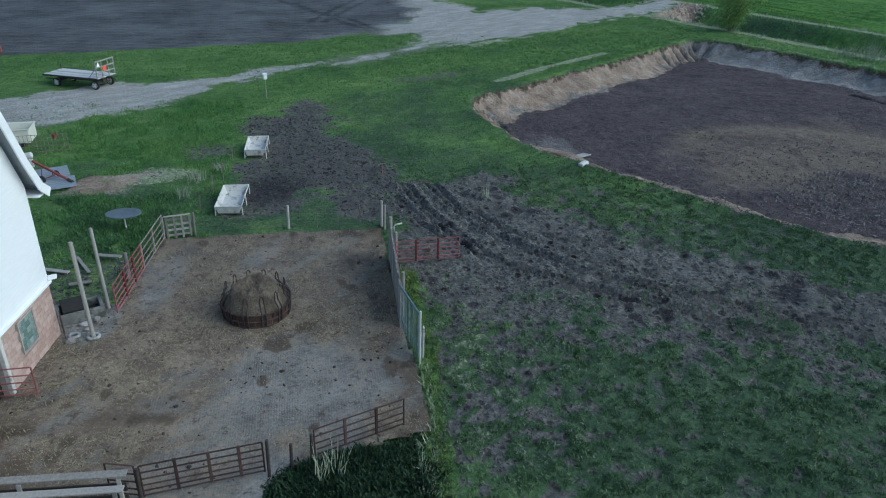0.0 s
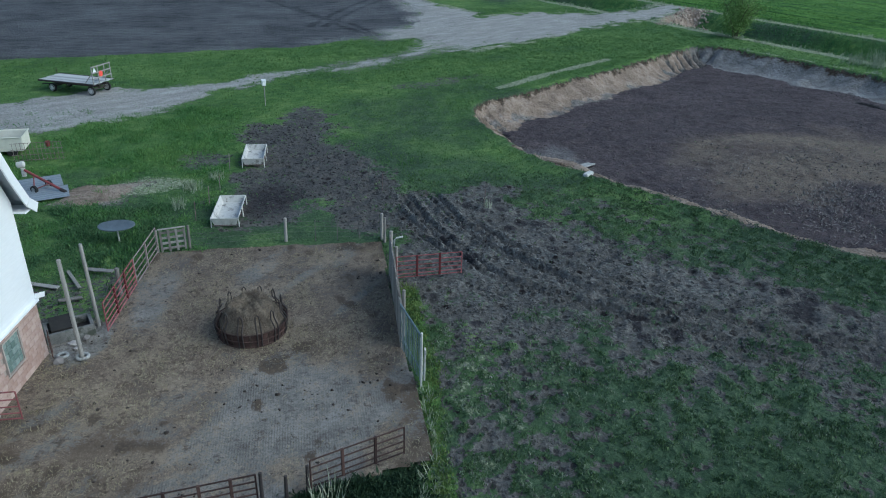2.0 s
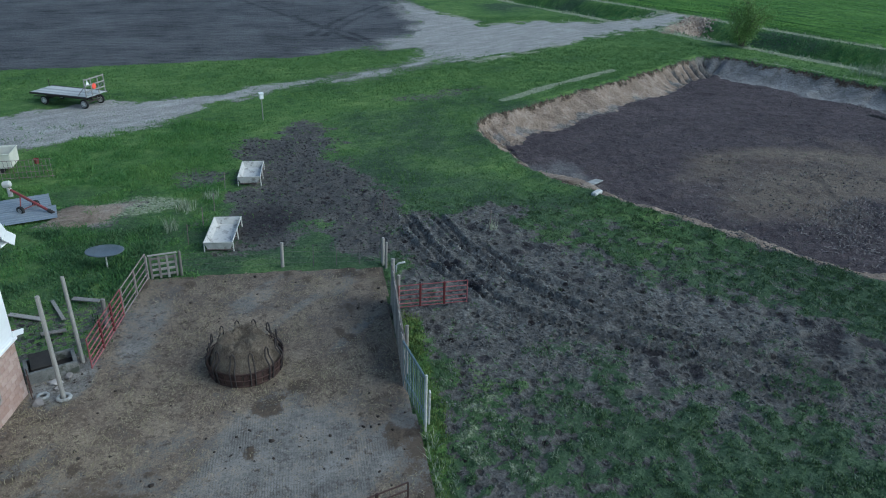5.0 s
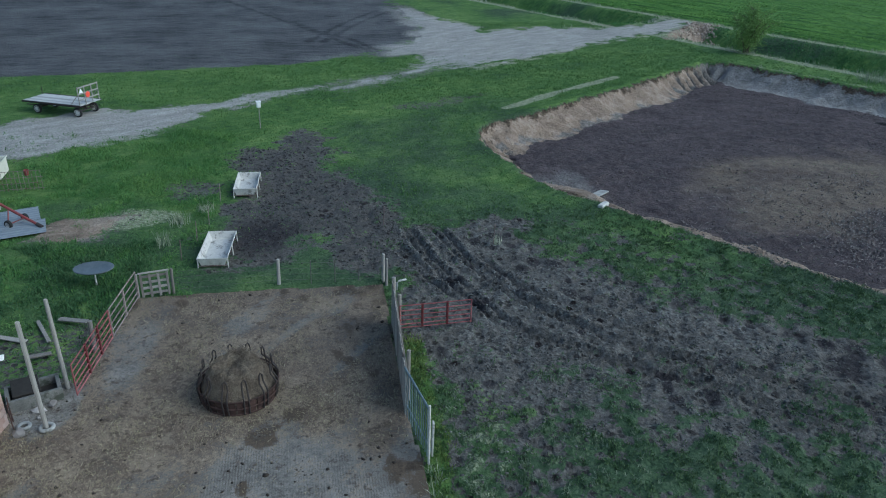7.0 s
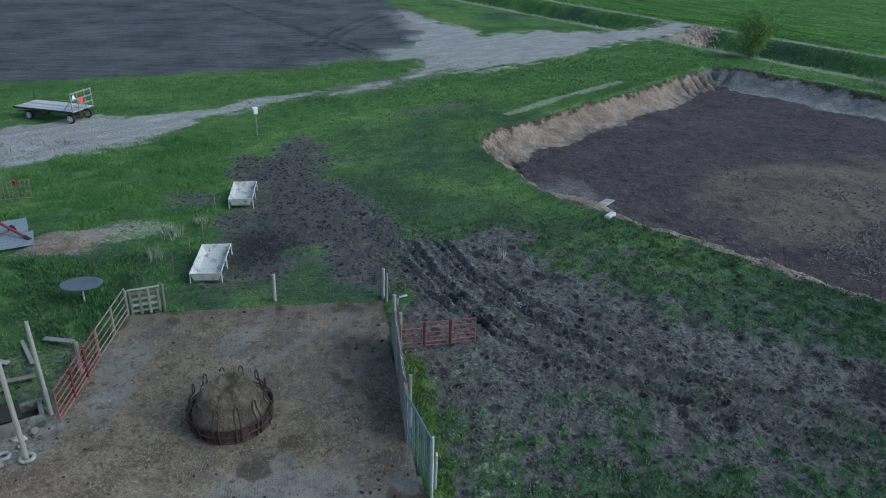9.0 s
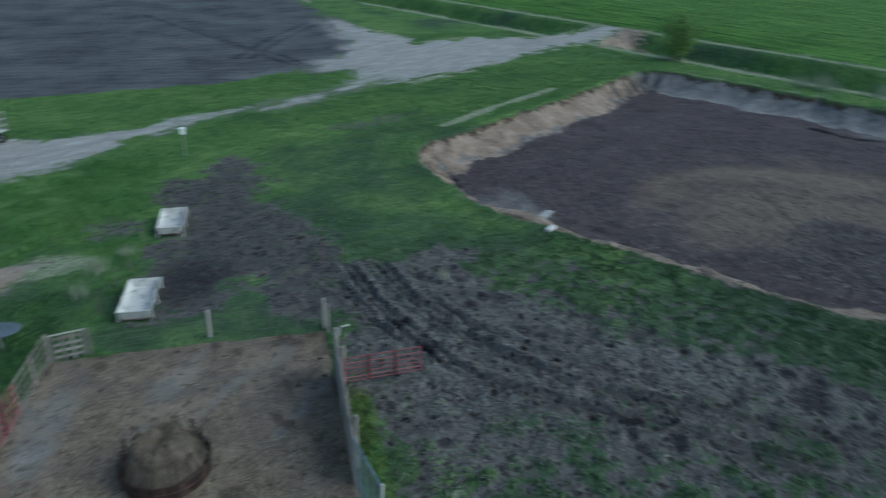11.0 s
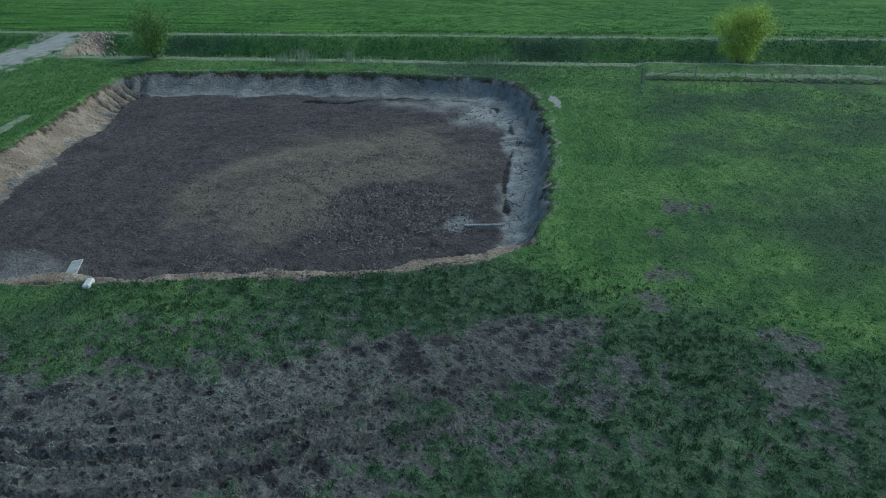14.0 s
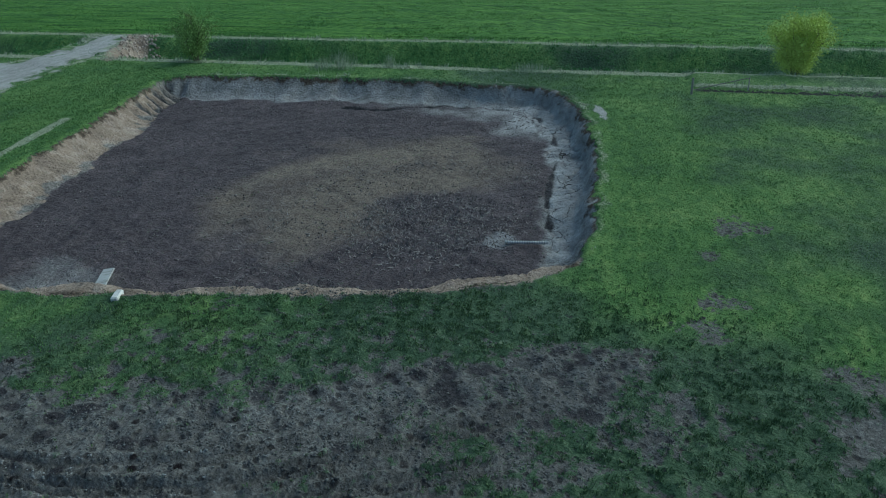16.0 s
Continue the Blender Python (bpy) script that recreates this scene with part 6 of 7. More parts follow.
# ---- hay wagon on the lane ----
def hay_wagon():
    a, b = Vector((-21.6, 57.75, 0)), Vector((-18.15, 56.1, 0))
    d = (b - a).normalized()
    ang = math.atan2(d.y, d.x)
    m = turn_z(ang)
    s = m @ Vector((0, 1, 0))
    c = (a + b) / 2 + s * 0.95 + Vector((0.15, -0.75, 0))
    c.z = height_at(c.x, c.y)
    f = thing("hay_wagon", c, "flat hay wagon with grey plank deck and end rack", "wagon")
    P = lambda x, y, z: c + m @ Vector((x, y, z))
    deck_x0, deck_x1, w, z = -3.0, 2.45, 1.22, 0.98
    rnd = random.Random(4)
    n = 13
    for i in range(n):
        y = -w + (i + 0.5) * 2 * w / n
        bm = box(bmesh.new(), P((deck_x0 + deck_x1) / 2 + rnd.uniform(-0.04, 0.04), y, z + rnd.uniform(-0.006, 0.006)), (deck_x1 - deck_x0, 2 * w / n - 0.014, 0.045), m, 0.006)
        part("deck_plank", bm, M_DECK, f)
    for x in (-2.2, -0.9, 0.5, 1.8):
        part("cross_sill", box(bmesh.new(), P(x, 0, z - 0.085), (0.10, 2 * w, 0.10), m, 0.008), M_DARKIRON, f)
    for y in (-0.45, 0.45):
        part("long_sill", box(bmesh.new(), P(-0.25, y, z - 0.21), (5.2, 0.10, 0.14), m, 0.008), M_DARKIRON, f)
    for y in (-1, 1):
        part("side_rail", box(bmesh.new(), P((deck_x0 + deck_x1) / 2, y * (w + 0.025), z - 0.02), (deck_x1 - deck_x0, 0.05, 0.14), m, 0.008), M_DARKIRON, f)
    part("reach_pole", tube(bmesh.new(), [P(-2.6, 0, 0.5), P(2.0, 0, 0.5)], 0.05, 8), M_DARKIRON, f)
    for x in (-1.9, 1.9):
        part("axle", box(bmesh.new(), P(x, 0, 0.42), (0.11, 1.75, 0.11), m, 0.01), M_DARKIRON, f)
        part("bolster", box(bmesh.new(), P(x, 0, 0.66), (0.12, 1.1, 0.16), m, 0.01), M_DARKIRON, f)
        for y in (-0.95, 0.95):
            ax = m @ Matrix.Rotation(radians(90), 3, 'X')
            wh = part("wheel", spin(bmesh.new(), [(0.20, -0.10), (0.33, -0.09), (0.37, -0.06), (0.37, 0.06), (0.33, 0.09), (0.20, 0.10)], P(x, y, 0.37), 22, ax), M_TYRE, f, "black tyre")
            part("rim", spin(bmesh.new(), [(0.05, -0.118), (0.20, -0.095), (0.25, -0.120), (0.25, 0.120), (0.20, 0.095), (0.05, 0.118)], P(x, y, 0.37), 18, ax), M_OLDWHITE, wh, "white wheel rim")
    for y in (-1.12, -0.4, 0.4, 1.12):
        part("rack_post", box(bmesh.new(), P(2.36, y, z + 0.72), (0.06, 0.08, 1.45), m, 0.008), M_POLE, f)
    for zz in (0.45, 0.9, 1.38):
        part("rack_rail", box(bmesh.new(), P(2.41, 0, z + zz), (0.04, 2.3, 0.10), m, 0.008), M_POLE, f)
    for y in (-1.12, 1.12):
        part("rack_brace", tube(bmesh.new(), [P(1.55, y, z + 0.03), P(2.34, y, z + 0.85)], 0.03, 6), M_POLE, f)
    bm = bmesh.new()
    tri = [(-0.22, 0.0), (0.22, 0.0), (0.0, 0.40)]
    v0, v1 = [[bm.verts.new(P(x, -0.72 + y, z + 0.9 + h)) for y, h in tri] for x in (2.31, 2.325)]
    bm.faces.new(v0)
    bm.faces.new(v1[::-1])
    for i in range(3):
        bm.faces.new((v0[i], v1[i], v1[(i + 1) % 3], v0[(i + 1) % 3]))
    part("triangle_sign", bm, M_WHITE, f, "white triangle sign")
    part("red_sign", spin(bmesh.new(), [(0.24, -0.01), (0.26, 0.0), (0.24, 0.012)], P(2.44, -0.15, z + 0.72), 6, m @ Matrix.Rotation(radians(90), 3, 'Y')), M_SIGNRED, f, "bright red warning sign")
    part("drawbar", tube(bmesh.new(), [P(-1.9, 0, 0.42), P(-3.9, 0.1, 0.30)], 0.045, 7), M_DARKIRON, f)
    part("deck_stake", tube(bmesh.new(), [P(-2.9, 0.9, z), P(-2.9, 0.9, z + 0.65)], 0.03, 6), M_DARKIRON, f)
    f.scale = (0.87, 0.87, 0.87)


hay_wagon()


def bird_box():
    c = Vector((-5.85, 51.6, height_at(-5.85, 51.6)))
    f = thing("nest_box", c, "small white nest box on a thin post", "nest box")
    part("post", tube(bmesh.new(), [c - Vector((0, 0, 0.1)), c + Vector((0, 0, 1.45))], 0.03, 7), M_POLE, f)
    part("box", box(bmesh.new(), c + Vector((0, 0, 1.62)), (0.26, 0.24, 0.34), turn_z(0.3), 0.02), M_WHITE, f)
    part("lid", box(bmesh.new(), c + Vector((0, 0, 1.83)), (0.32, 0.30, 0.04), turn_z(0.3) @ Matrix.Rotation(radians(8), 3, 'X'), 0.01), M_WHITE, f)


bird_box()


def far_implement():
    c = Vector((-28.9, 66.9, height_at(-28.9, 66.9)))
    f = thing("red_implement", c, "red wheeled field implement at the field edge", "farm implement")
    part("frame", box(bmesh.new(), c + Vector((0, 0, 0.8)), (1.6, 0.5, 0.5), turn_z(0.2), 0.05), M_REDPAINT, f)
    part("mast", box(bmesh.new(), c + Vector((0.5, 0, 1.4)), (0.2, 0.3, 0.9), turn_z(0.2), 0.04), M_REDPAINT, f)
    for y in (-0.6, 0.6):
        part("wheel", spin(bmesh.new(), [(0.15, -0.1), (0.45, -0.09), (0.45, 0.09), (0.15, 0.1)], c + Vector((0, y, 0.45)), 18, Matrix.Rotation(radians(90), 3, 'X')), M_TYRE, f)


far_implement()

# ---- lagoon edge ----
bm = box(bmesh.new(), (13.25, 39.0, -0.72), (4.3, 0.52, 0.08), turn_z(radians(58)) @ Matrix.Rotation(radians(15), 3, 'Y'), 0.02)
solo("concrete_ramp_slab", bm, M_CONCRETE, (12.75, 37.25, -0.7), "pale concrete slab sloping into the lagoon", "slab")
bm = box(bmesh.new(), (11.95, 35.35, 0.10), (0.75, 0.32, 0.24), turn_z(radians(42)), 0.05)
solo("concrete_chunk", bm, M_OLDWHITE, (11.95, 35.35, 0), "broken white concrete block on the lagoon edge", "concrete block")


def corrugated_pipe():
    a, b = Vector((27.75, 26.75, -1.24)), Vector((28.7, 24.75, -1.10))
    d = (b - a).normalized()
    bm = bmesh.new()
    ax = d.to_track_quat('Z', 'Y').to_matrix()
    L = (b - a).length
    prof = []
    n = 18
    for i in range(n):
        prof += [(0.055, L * i / n), (0.09, L * (i + 0.3) / n), (0.09, L * (i + 0.6) / n)]
    spin(bm, prof, a, 14, ax)
    solo("corrugated_pipe", bm, M_PIPE, a, "grey corrugated drain pipe lying on the mud", "pipe")


corrugated_pipe()
bm = tube(bmesh.new(), [(0.38, 28.1, -0.05), (0.40, 28.12, 0.28), (0.48, 28.15, 0.34), (0.78, 28.2, 0.37)], 0.04, 8)
solo("bent_pipe", bm, M_PIPE, (0.4, 28.1, 0), "pale bent pipe standing by the fence", "pipe", smooth=True)


def berm_post():
    z = height_at(57.2, 28.4)
    f = thing("end_post", (57.2, 28.4, z), "dark timber fence end post with a leaning brace", "post")
    part("post", tube(bmesh.new(), [(57.2, 28.4, z - 0.1), (57.2, 28.4, z + 1.3)], 0.09, 8), M_OLDWOOD, f)
    part("brace", tube(bmesh.new(), [(57.25, 28.3, z + 0.35), (60.4, 25.0, z + 1.1)], 0.035, 7), M_OLDWOOD, f)
    part("second_post", tube(bmesh.new(), [(60.4, 25.0, z - 0.1), (60.4, 25.0, z + 1.15)], 0.05, 7), M_OLDWOOD, f)


berm_post()

# ---- broken stone at the ditch crossing ----
rnd = random.Random(23)
stones = []
for i in range(290):
    t, w = rnd.random(), rnd.random()
    x, y = 41.2 + 7.4 * t + 3.4 * w, 86.0 + 11.2 * t - 2.4 * w
    s = rnd.uniform(0.09, 0.23)
    stones.append((x, y, s))
xs, ys = np.array([q[0] for q in stones]), np.array([q[1] for q in stones])
zs = land(xs, ys)[0]
riprap = thing("stone_facing", (46.5, 87.5, float(zs.mean())), "buff broken stone heaped beside the lane crossing", "stone heap")
shapes = [mesh_of("stone", rock(bmesh.new(), (0, 0, 0), (1, 1, 0.7), 60 + k), M_RIPRAP) for k in range(5)]
for i, ((x, y, s), z) in enumerate(zip(stones, zs)):
    ob = new("stone", shapes[i % 5])
    ob.parent = riprap
    ob.matrix_basis = Matrix.Translation(Vector((x, y, z + s * 0.25)) - ORIGIN[riprap]) @ Euler((rnd.random() * 6, rnd.random() * 6, rnd.random() * 6)).to_matrix().to_4x4() @ Matrix.Scale(s, 4)


# ---- shrubs ----
def shrub(name, at, height, width, leaf, label, seed, leaves, lean=0.0):
    rnd = random.Random(seed)
    rng = np.random.default_rng(seed)
    z = height_at(*at)
    f = thing(name, (*at, z), label, "shrub")
    base = Vector((*at, z))
    tips = []
    bm = bmesh.new()
    for k in range(16):
        a = 2 * math.pi * (k + rnd.random() * 0.8) / 16
        out = width / 2 * rnd.uniform(0.05, 0.92)
        hh = height * rnd.uniform(0.66, 0.92) * (1 - 0.45 * (out / (width / 2)) ** 2)
        p = [base + Vector((0.25 * math.cos(a), 0.25 * math.sin(a), -0.1))]
        for j in (1, 2, 3, 4):
            t = j / 4
            p.append(base + Vector((math.cos(a) * out * t ** 1.3 + rnd.uniform(-0.1, 0.1) + lean * t, math.sin(a) * out * t ** 1.3 + rnd.uniform(-0.1, 0.1), hh * t)))
        tube(bm, p, 0.07, 6, 0.25)
        tips += [p[1] * 0.5 + p[2] * 0.5, p[2], p[3], p[4], p[2] * 0.5 + p[3] * 0.5]
        for j in range(5):
            s = p[rnd.randint(1, 4)]
            e = s + Vector((rnd.uniform(-0.8, 0.8), rnd.uniform(-0.8, 0.8), rnd.uniform(0.1, 0.8)))
            tube(bm, [s, e], 0.025, 5, 0.4)
            tips.append(e)
    part("stems", bm, M_BARK, f)
    tips = np.array([tuple(t) for t in tips]) - np.array(base)
    pick = tips[rng.integers(0, len(tips), leaves)]
    pos = pick + rng.normal(0, 0.36, (leaves, 3))
    pos[:, 2] = np.maximum(pos[:, 2], 0.15)
    size = rng.uniform(0.05, 0.11, leaves)
    u = rng.normal(0, 1, (leaves, 3))
    u /= np.linalg.norm(u, axis=1)[:, None]
    v = np.cross(u, rng.normal(0, 1, (leaves, 3)))
    v /= np.linalg.norm(v, axis=1)[:, None]
    u, v = u * size[:, None], v * (size * 0.5)[:, None]
    co = np.stack([pos - u, pos + v, pos + u, pos - v], 1).reshape(-1, 3)
    me = bpy.data.meshes.new("leaves")
    k = np.arange(leaves) * 4
    me.vertices.add(len(co))
    me.vertices.foreach_set("co", co.astype(np.float32).ravel())
    me.loops.add(leaves * 4)
    me.loops.foreach_set("vertex_index", np.column_stack([k, k + 1, k + 2, k + 3]).ravel())
    me.polygons.add(leaves)
    me.polygons.foreach_set("loop_start", k)
    me.update()
    me.materials.append(leaf)
    ob = new("crown", me)
    ob.parent = f
    return f


shrub("yellow_shrub", (69.0, 23.6), 5.5, 5.8, M_YELLOWLEAF, "rounded yellow-green shrub leafing out by the ditch", 71, 26000, 0.9)
shrub("green_shrub", (44.2, 75.6), 4.9, 5.0, M_BUSHLEAF, "loose fresh green shrub beside the ditch", 72, 13000)

# ---- grass, weeds and dead stalks ----
def scatter(rng, n, x0, x1, y0, y1, want):
    """Places inside a box, kept by the cover that want() gives there."""
    x, y = rng.uniform(x0, x1, n), rng.uniform(y0, y1, n)
    h, a, b, c = land(x, y)
    keep = rng.uniform(0, 1, n) < want(x, y, a, b, c)
    return np.column_stack([x, y, h])[keep]


def grass_stuff(name, label, material, rng, pts, height, width, per, spread, lean=0.6):
    co, k = strands(rng, pts, height if np.ndim(height) else np.full(len(pts), height), width, per, spread, lean)
    return tagged(new(name, blade_mesh(name, co, k, material)), label, "grass", kind="stuff")


def off_yard(x, y):
    return (inside(x, y, YARD)[0] < -0.05) * (inside(x, y, [(-27, 6), (-27, 21.5), (-11.6, 21.7), (-12.4, 6)])[0] < 0)


rng = np.random.default_rng(11)
# short pasture, thick near the yard and thinner with distance
pts = scatter(rng, 90000, -0.2, 27, 4, 38, lambda x, y, a, b, c: a[:, 0] ** 1.3 * off_yard(x, y) * ease(x, 27, 19) * ease(y, 38, 31) * (0.08 + 0.92 * ease(soft_noise(x, y, 0.30, 41), 0.42, 0.66)))
grass_stuff("pasture_grass", "short trodden pasture grass in small tufts", M_GRASS, rng, pts, 0.07 + 0.07 * soft_noise(pts[:, 0], pts[:, 1], 0.9, 42), 0.014, 5, 0.045, 1.0)
pts = scatter(rng, 26000, -0.2, 20, 6, 33, lambda x, y, a, b, c: ease(b[:, 2], 0.05, 0.4) * off_yard(x, y) * (a[:, 0] > 0.2))
grass_stuff("pale_tufts", "pale greyish tips of trodden grass tufts", M_PALETUFT, rng, pts, 0.10, 0.014, 5, 0.05, 1.2)
pts = scatter(rng, 26000, 18, 62, 2, 47, lambda x, y, a, b, c: a[:, 0] * ease(x, 18, 26) * ease(y, 47, 40) * (b[:, 2] < 0.6) * (0.5 + 0.5 * soft_noise(x, y, 0.5, 43)))
grass_stuff("meadow_grass", "green meadow grass east of the lagoon", M_BANKGRASS, rng, pts, 0.06 + 0.05 * soft_noise(pts[:, 0], pts[:, 1], 1.6, 44), 0.013, 5, 0.10, 0.9)
pts = scatter(rng, 34000, -13, 62, 30, 76, lambda x, y, a, b, c: a[:, 0] * (b[:, 2] < 0.6) * (0.4 + 0.6 * soft_noise(x, y, 0.6, 45)) * ease(y, 30, 38) * ease(x, -13, -8))
grass_stuff("bank_grass", "green grass round the lagoon and lane", M_BANKGRASS, rng, pts, 0.08 + 0.07 * soft_noise(pts[:, 0], pts[:, 1], 1.8, 46), 0.015, 5, 0.12, 0.8)
# tall growth west of the troughs and by the barn
clump = lambda x, y: ease(soft_noise(x, y, 1.5, 47) * 0.6 + soft_noise(x, y, 0.6, 48) * 0.4, 0.36, 0.66)
pts = scatter(rng, 34000, -27, -7.4, 24, 52, lambda x, y, a, b, c: a[:, 0] * off_yard(x, y) * (0.15 + 0.85 * clump(x, y)) * (1 - 0.6 * ease(y, 33, 30) * ease(x, -9, -10)) * (1 - 0.9 * ease(np.hypot((x + 11.8) / 2.4, (y - 25.2) / 2.6), 1.2, 0.7)))
grass_stuff("tall_grass", "tall lush grass in wind-laid waves", M_LUSH, rng, pts, 0.07 + 0.16 * clump(pts[:, 0], pts[:, 1]), 0.014, 7, 0.13, 2.4)
pts = scatter(rng, 8000, -16, -9.6, 22.6, 34, lambda x, y, a, b, c: a[:, 0] * off_yard(x, y) * clump(x + 7, y) * (1 - 0.8 * ease(np.hypot((x + 11.8) / 2.4, (y - 25.2) / 2.6), 1.2, 0.7)))
grass_stuff("broad_weeds", "dull broad-leaved weeds behind the gates", M_SHADEWEED, rng, pts, 0.08 + 0.16 * soft_noise(pts[:, 0], pts[:, 1], 0.8, 49), 0.022, 7, 0.13, 2.2)
# weeds by the gate, their blades coloured dark for the shade there
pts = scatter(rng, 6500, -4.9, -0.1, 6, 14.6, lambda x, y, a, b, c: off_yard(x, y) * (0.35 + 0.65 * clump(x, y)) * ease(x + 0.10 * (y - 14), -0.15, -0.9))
grass_stuff("gate_weeds", "weeds below the rusty gate, darkened for shade", M_WEED_SHADED, rng, pts, 0.10 + 0.22 * soft_noise(pts[:, 0], pts[:, 1], 0.9, 50), 0.03, 7, 0.12, 1.4)
pts = scatter(rng, 5200, -1.2, 1.1, 8, 24.8, lambda x, y, a, b, c: ease(np.abs(x - 0.38 + 0.12 * (18.5 - np.minimum(y, 18.5))), 0.52, 0.15) * off_yard(x, y) * (0.3 + 0.7 * soft_noise(x, y, 0.5, 67)))
grass_stuff("fence_verge_grass", "yellowish green grass strip along the yard fence", M_VERGE, rng, pts, 0.05 + 0.12 * soft_noise(pts[:, 0], pts[:, 1], 0.6, 68), 0.012, 6, 0.06, 1.2)
pts = scatter(rng, 700, -1.2, 0.8, 8, 18, lambda x, y, a, b, c: ease(np.abs(x - 0.14 + 0.12 * (18.5 - y)), 0.35, 0.1) * off_yard(x, y))
grass_stuff("fence_dead_grass", "bleached dead grass stems along the yard edge", M_PALEDRY, rng, pts, 0.32, 0.008, 5, 0.05, 0.9)
# clods on the trodden ground, crumbs on the lagoon's floor
def clods(name, label, material, rng, pts, size):
    t = (1 + 5 ** 0.5) / 2
    ico = np.array([(-1, t, 0), (1, t, 0), (-1, -t, 0), (1, -t, 0), (0, -1, t), (0, 1, t), (0, -1, -t), (0, 1, -t), (t, 0, -1), (t, 0, 1), (-t, 0, -1), (-t, 0, 1)]) / 1.9
    tri = np.array([(0, 11, 5), (0, 5, 1), (0, 1, 7), (0, 7, 10), (0, 10, 11), (1, 5, 9), (5, 11, 4), (11, 10, 2), (10, 7, 6), (7, 1, 8), (3, 9, 4), (3, 4, 2), (3, 2, 6), (3, 6, 8), (3, 8, 9), (4, 9, 5), (2, 4, 11), (6, 2, 10), (8, 6, 7), (9, 8, 1)])
    n = len(pts)
    co = ico[None] * rng.uniform(0.6, 1.25, (n, 12, 1)) * (size[:, None] * rng.uniform(0.6, 1.3, (n, 3)) * np.array([1, 1, 0.75]))[:, None]
    a = rng.uniform(0, 6.283, n)
    ca, sa = np.cos(a)[:, None], np.sin(a)[:, None]
    co = np.stack([co[..., 0] * ca - co[..., 1] * sa, co[..., 0] * sa + co[..., 1] * ca, co[..., 2]], -1) + pts[:, None]
    me = bpy.data.meshes.new(name)
    idx = (tri[None] + (np.arange(n) * 12)[:, None, None]).ravel()
    me.vertices.add(n * 12)
    me.vertices.foreach_set("co", co.astype(np.float32).ravel())
    me.loops.add(len(idx))
    me.loops.foreach_set("vertex_index", idx)
    me.polygons.add(n * 20)
    me.polygons.foreach_set("loop_start", np.arange(0, len(idx), 3))
    me.update()
    me.materials.append(material)
    return tagged(new(name, me), label, "soil", kind="stuff")


pts = scatter(rng, 30000, 0.3, 20, 13, 35, lambda x, y, a, b, c: (1 - a[:, 0]) ** 1.2 * off_yard(x, y) * (0.15 + 0.85 * ease(soft_noise(x, y, 0.9, 61), 0.35, 0.75)))
clods("mud_clods", "grey trodden mud clods in the pasture", M_CLOD, rng, pts, rng.uniform(0.02, 0.075, len(pts)) * rng.uniform(0.6, 1.0, len(pts)))
pts = scatter(rng, 60000, 0.3, 14, 18, 35, lambda x, y, a, b, c: ease(b[:, 3], 0.3, 0.8) * 0.22)
clods("rut_crumbs", "pale dried mud crumbs along the wheel ruts", M_CRUST, rng, pts, rng.uniform(0.015, 0.05, len(pts)))
pts = scatter(rng, 2600, -8.5, 1.5, 29, 47, lambda x, y, a, b, c: (1 - a[:, 0]) ** 1.5 * off_yard(x, y))
clods("trough_clods", "dark poached clods round the troughs", M_DARKCLOD, rng, pts, rng.uniform(0.03, 0.09, len(pts)) * rng.uniform(0.6, 1.0, len(pts)))
pts = scatter(rng, 20000, 9, 53, 22, 72, lambda x, y, a, b, c: b[:, 0] * ease(soft_noise(x, y, 2.4, 62) * 0.6 + soft_noise(x, y, 0.7, 63) * 0.4, 0.42, 0.75) * 0.6)
clods("sludge_crumbs", "dried crumbs of sludge on the lagoon floor", M_CRUMB, rng, pts, rng.uniform(0.03, 0.10, len(pts)))
a = rng.uniform(0, 2 * math.pi, 2600)
r = rng.normal(3.2, 1.3, 2600) + 6.5 * (rng.uniform(0, 1, 2600) < 0.35)
x, y = 27.4 + r * np.cos(a), 31.6 + 0.95 * r * np.sin(a)
keep = inside(x, y, RIM)[0] > 3.4
pts = np.column_stack([x, y, land(x, y)[0] + 0.01])[keep]
tagged(grass_stuff("sludge_flakes", "pale dried flakes curling off the lagoon floor", M_FLAKE, rng, pts, 0.16, 0.035, 2, 0.15, 2.6), category="soil")
# verges of lane, field and ditch
pts = scatter(rng, 30000, -40, 40, 58, 98, lambda x, y, a, b, c: a[:, 0] * (c[:, 0] < 0.4) * (0.4 + 0.6 * soft_noise(x, y, 1.0, 51)) * (a[:, 1] < 0.3) * (b[:, 2] < 0.5))
grass_stuff("verge_grass", "rough green verge along the gravel lane", M_BANKGRASS, rng, pts, 0.06 + 0.10 * soft_noise(pts[:, 0], pts[:, 1], 2.2, 52), 0.030, 5, 0.18, 1.4)
ditch_s = lambda x, y: x * DITCH_N[0] + y * DITCH_N[1] - 77.8
pts = scatter(rng, 60000, 25, 95, 5, 110, lambda x, y, a, b, c: (np.abs(ditch_s(x, y)) < 6.2) * a[:, 0] * 0.8 * (a[:, 1] < 0.2) * (a[:, 2] < 0.2))
grass_stuff("ditch_grass", "rank dark grass on the ditch slopes", M_RANK, rng, pts, 0.14 + 0.16 * soft_noise(pts[:, 0], pts[:, 1], 1.4, 53), 0.045, 4, 0.2, 1.4)
pts = scatter(rng, 46000, 15, 95, 5, 125, lambda x, y, a, b, c: ease(b[:, 2], 0.35, 0.75) * (np.abs(ditch_s(x, y)) < 13) * 0.6 * (a[:, 1] < 0.2))
grass_stuff("dead_verge_grass", "bleached dead grass along the ditch", M_PALEDRY, rng, pts, 0.20 + 0.26 * soft_noise(pts[:, 0], pts[:, 1], 1.7, 54), 0.022, 5, 0.14, 0.7)
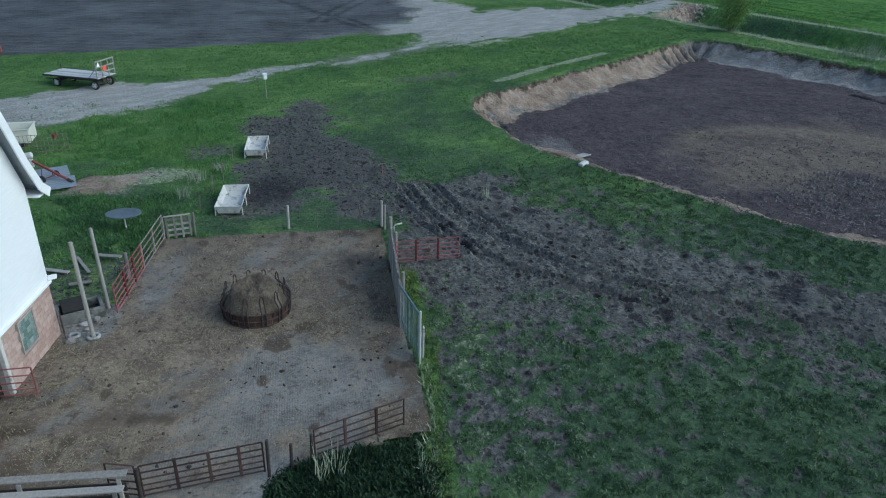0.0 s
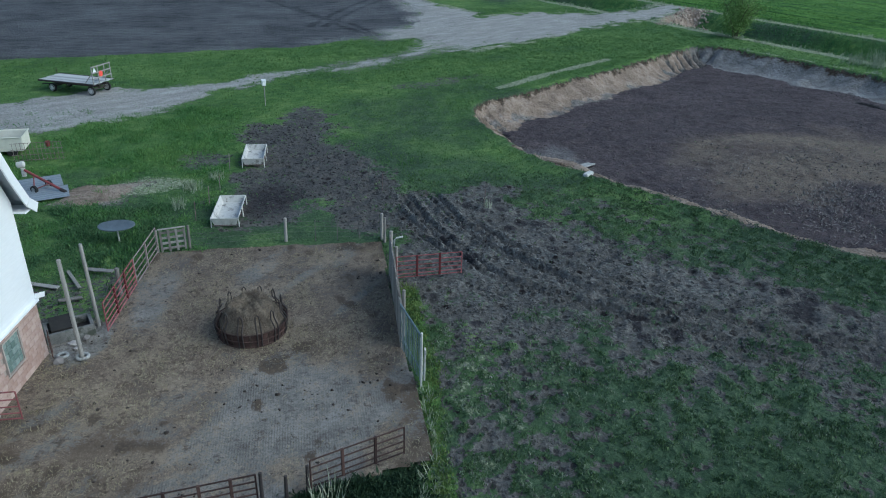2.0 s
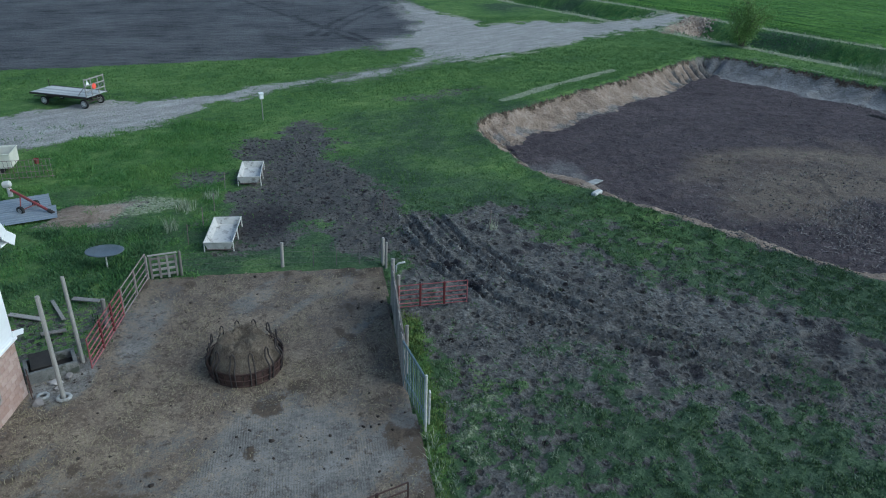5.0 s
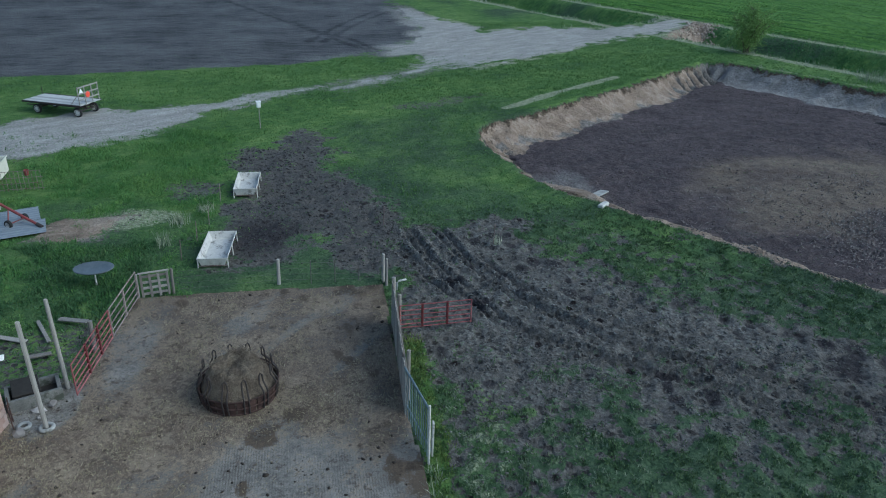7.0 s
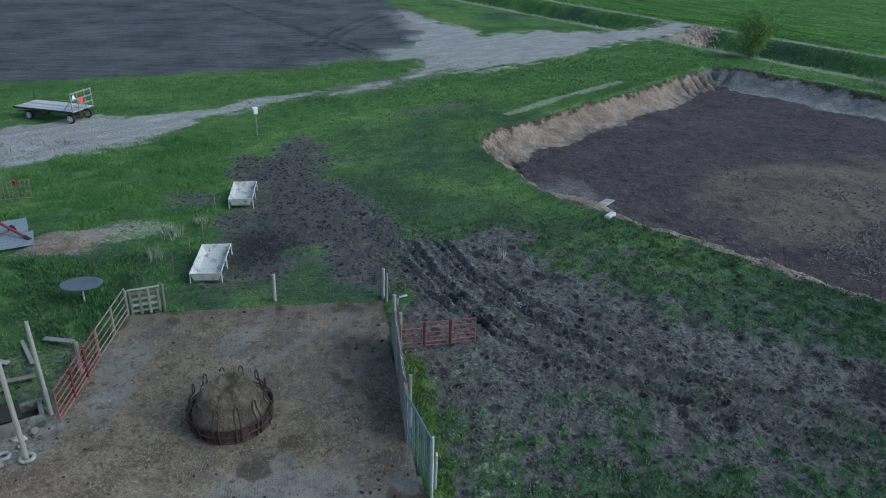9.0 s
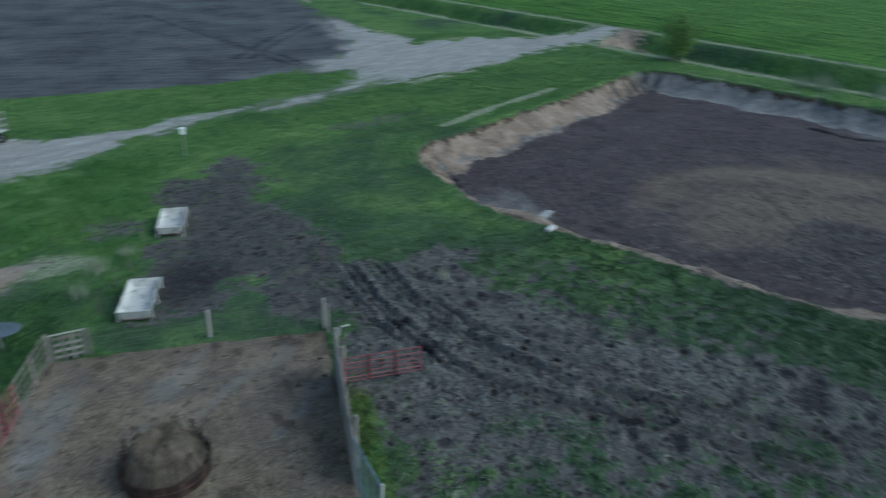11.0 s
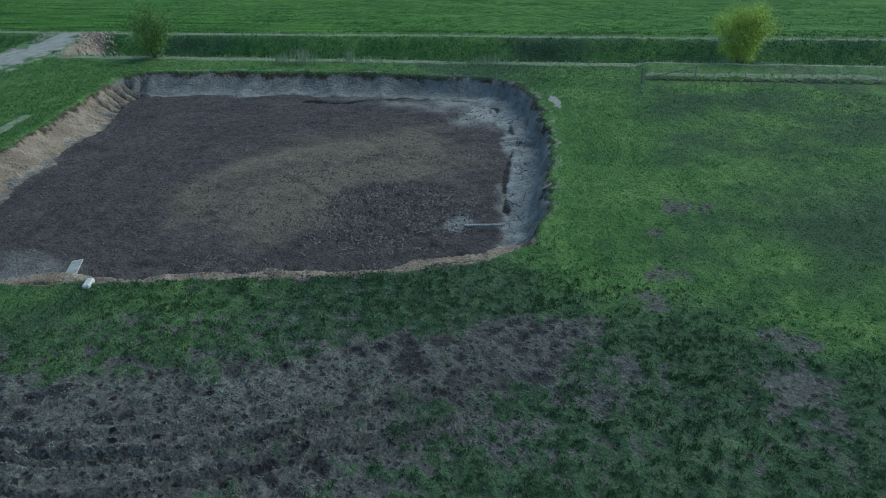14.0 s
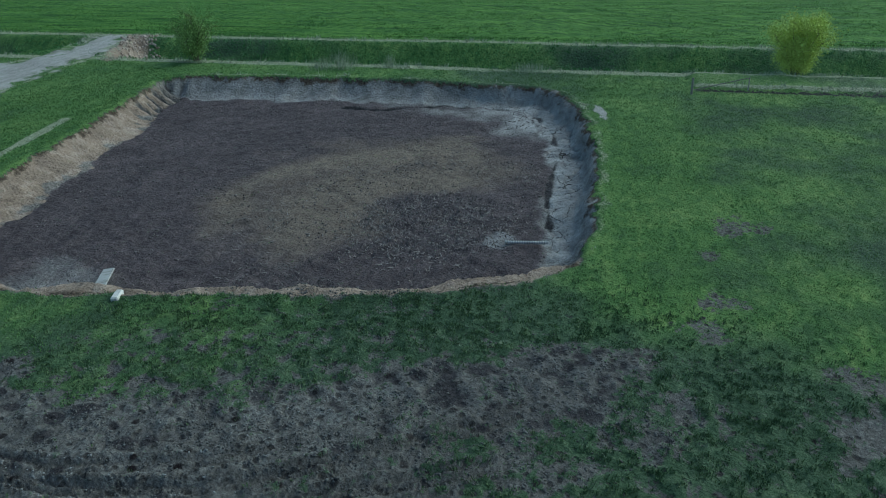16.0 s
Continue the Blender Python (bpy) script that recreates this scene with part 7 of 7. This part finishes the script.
pts = scatter(rng, 9000, 7, 56, 19, 74, lambda x, y, a, b, c: ease(b[:, 2], 0.3, 0.6) * (inside(x, y, RIM)[0] > -1.2))
grass_stuff("rim_grass", "pale and fresh grass along the lagoon rim", M_PALEDRY, rng, pts, 0.12, 0.02, 4, 0.1, 0.9)
# crop rows beyond the ditch
n = 20000
s_row = 9.0 + np.floor(rng.uniform(0, 1, n) ** 1.6 * 62) * 1.25 + rng.normal(0, 0.13, n)
along = rng.uniform(-120, 60, n)
px, py = DITCH_N[0] * (s_row + 77.8) + 0.401 * along, DITCH_N[1] * (s_row + 77.8) - 0.916 * along
thin = rng.uniform(0, 1, n) < ease(soft_noise(along * 0.25, s_row, 1.6, 55), 0.25, 0.6)
px, py = px[thin], py[thin]
pts = np.column_stack([px, py, land(px, py)[0]])
grass_stuff("crop_rows", "young green crop in long rows beyond the ditch", M_CROP, rng, pts, 0.13, 0.045, 5, 0.25, 1.2)
# manure clods and straw on the yard
n = 620
x, y = rng.uniform(-12.0, -0.35, n), rng.uniform(13.2, 28.5, n)
keep = (inside(x, y, YARD)[0] > 0.15) * (np.hypot(x - RING.x, y - RING.y) > 1.4) * (rng.uniform(0, 1, n) < 0.12 + 0.88 * ease(soft_noise(x, y, 1.4, 72), 0.5, 0.8))
pts = np.column_stack([x, y, yard_cover(x, y)[0]])[keep]
clods("manure_clods", "dark manure clods scattered over the yard", M_DUNGCLOD, rng, pts, rng.uniform(0.02, 0.085, len(pts)) * rng.uniform(0.4, 1.0, len(pts)))
n = 24000
x, y = rng.uniform(-12.2, -0.3, n), rng.uniform(12, 28.6, n)
keep = (inside(x, y, YARD)[0] > 0.05) * (rng.uniform(0, 1, n) < yard_cover(x, y)[1][:, 0] ** 2) * (ease(soft_noise(x, y, 1.2, 57), 0.3, 0.7) > rng.uniform(0, 1, n))
pts = np.column_stack([x, y, yard_cover(x, y)[0] - 0.01])[keep]
tagged(grass_stuff("loose_straw", "loose straw trodden over the yard", M_STRAW, rng, pts, 0.09, 0.009, 3, 0.12, 2.6), category="straw")


def dead_stalks(name, at, height, n, spread, label, seed, material=M_PALEDRY):
    r = np.random.default_rng(seed)
    z = height_at(*at)
    p = np.column_stack([r.normal(0, spread, n), r.normal(0, spread, n), np.full(n, -0.03)])
    co, k = strands(r, p, np.full(n, height), 0.011, 3, 0.07, 0.6)
    ob = new(name, blade_mesh(name, co, k, material))
    ob.location = (*at, z)
    return tagged(ob, label, "dead plant", "dead plants", "stuff")


for i, (q, hh, nn, sp) in enumerate((((49.6, 59.8), 1.7, 60, 0.6), ((48.6, 61.6), 1.0, 60, 0.7), ((52.5, 56.2), 1.3, 30, 0.4), ((57.9, 43.8), 0.9, 80, 0.7), ((75.5, 13.5), 1.1, 80, 0.8), ((-8.9, 36.0), 0.6, 40, 0.22), ((-9.3, 33.6), 0.75, 14, 0.14), ((-7.9, 37.3), 0.55, 26, 0.2), ((-3.1, 13.6), 0.9, 18, 0.25), ((5.3, 31.7), 0.5, 14, 0.15))):
    dead_stalks("dead_stalk_clump", q, hh, nn, sp, "bleached dead stalks standing in the grass", 80 + i)

# ---- clay blocks of the barn base ----
block = bmesh.new()
box(block, (0, 0, 0), (0.05, 0.292, 0.192), None, 0.007)
block_mesh = mesh_of("clay_block", block, M_BLOCK)
half = bmesh.new()
box(half, (0, 0, 0), (0.05, 0.142, 0.192), None, 0.007)
half_mesh = mesh_of("half_clay_block", half, M_BLOCK)
for row in range(10):
    u = 0.0
    first = row % 2
    while u < 6.2:
        w = 0.15 if first else 0.30
        first = 0
        c, z = u + w / 2, 0.10 + row * 0.2
        in_window = 1.24 < c < 2.28 and 0.68 < z < 1.84
        in_door = 3.15 < c < 4.85
        if not in_window and not in_door:
            ob = new("clay_block", half_mesh if w < 0.2 else block_mesh)
            ob.parent = the_barn
            ob.matrix_basis = Matrix.Translation(barn_at(c, 0.006, z) - CORNER) @ BARN_TURN.to_4x4()
        u += w
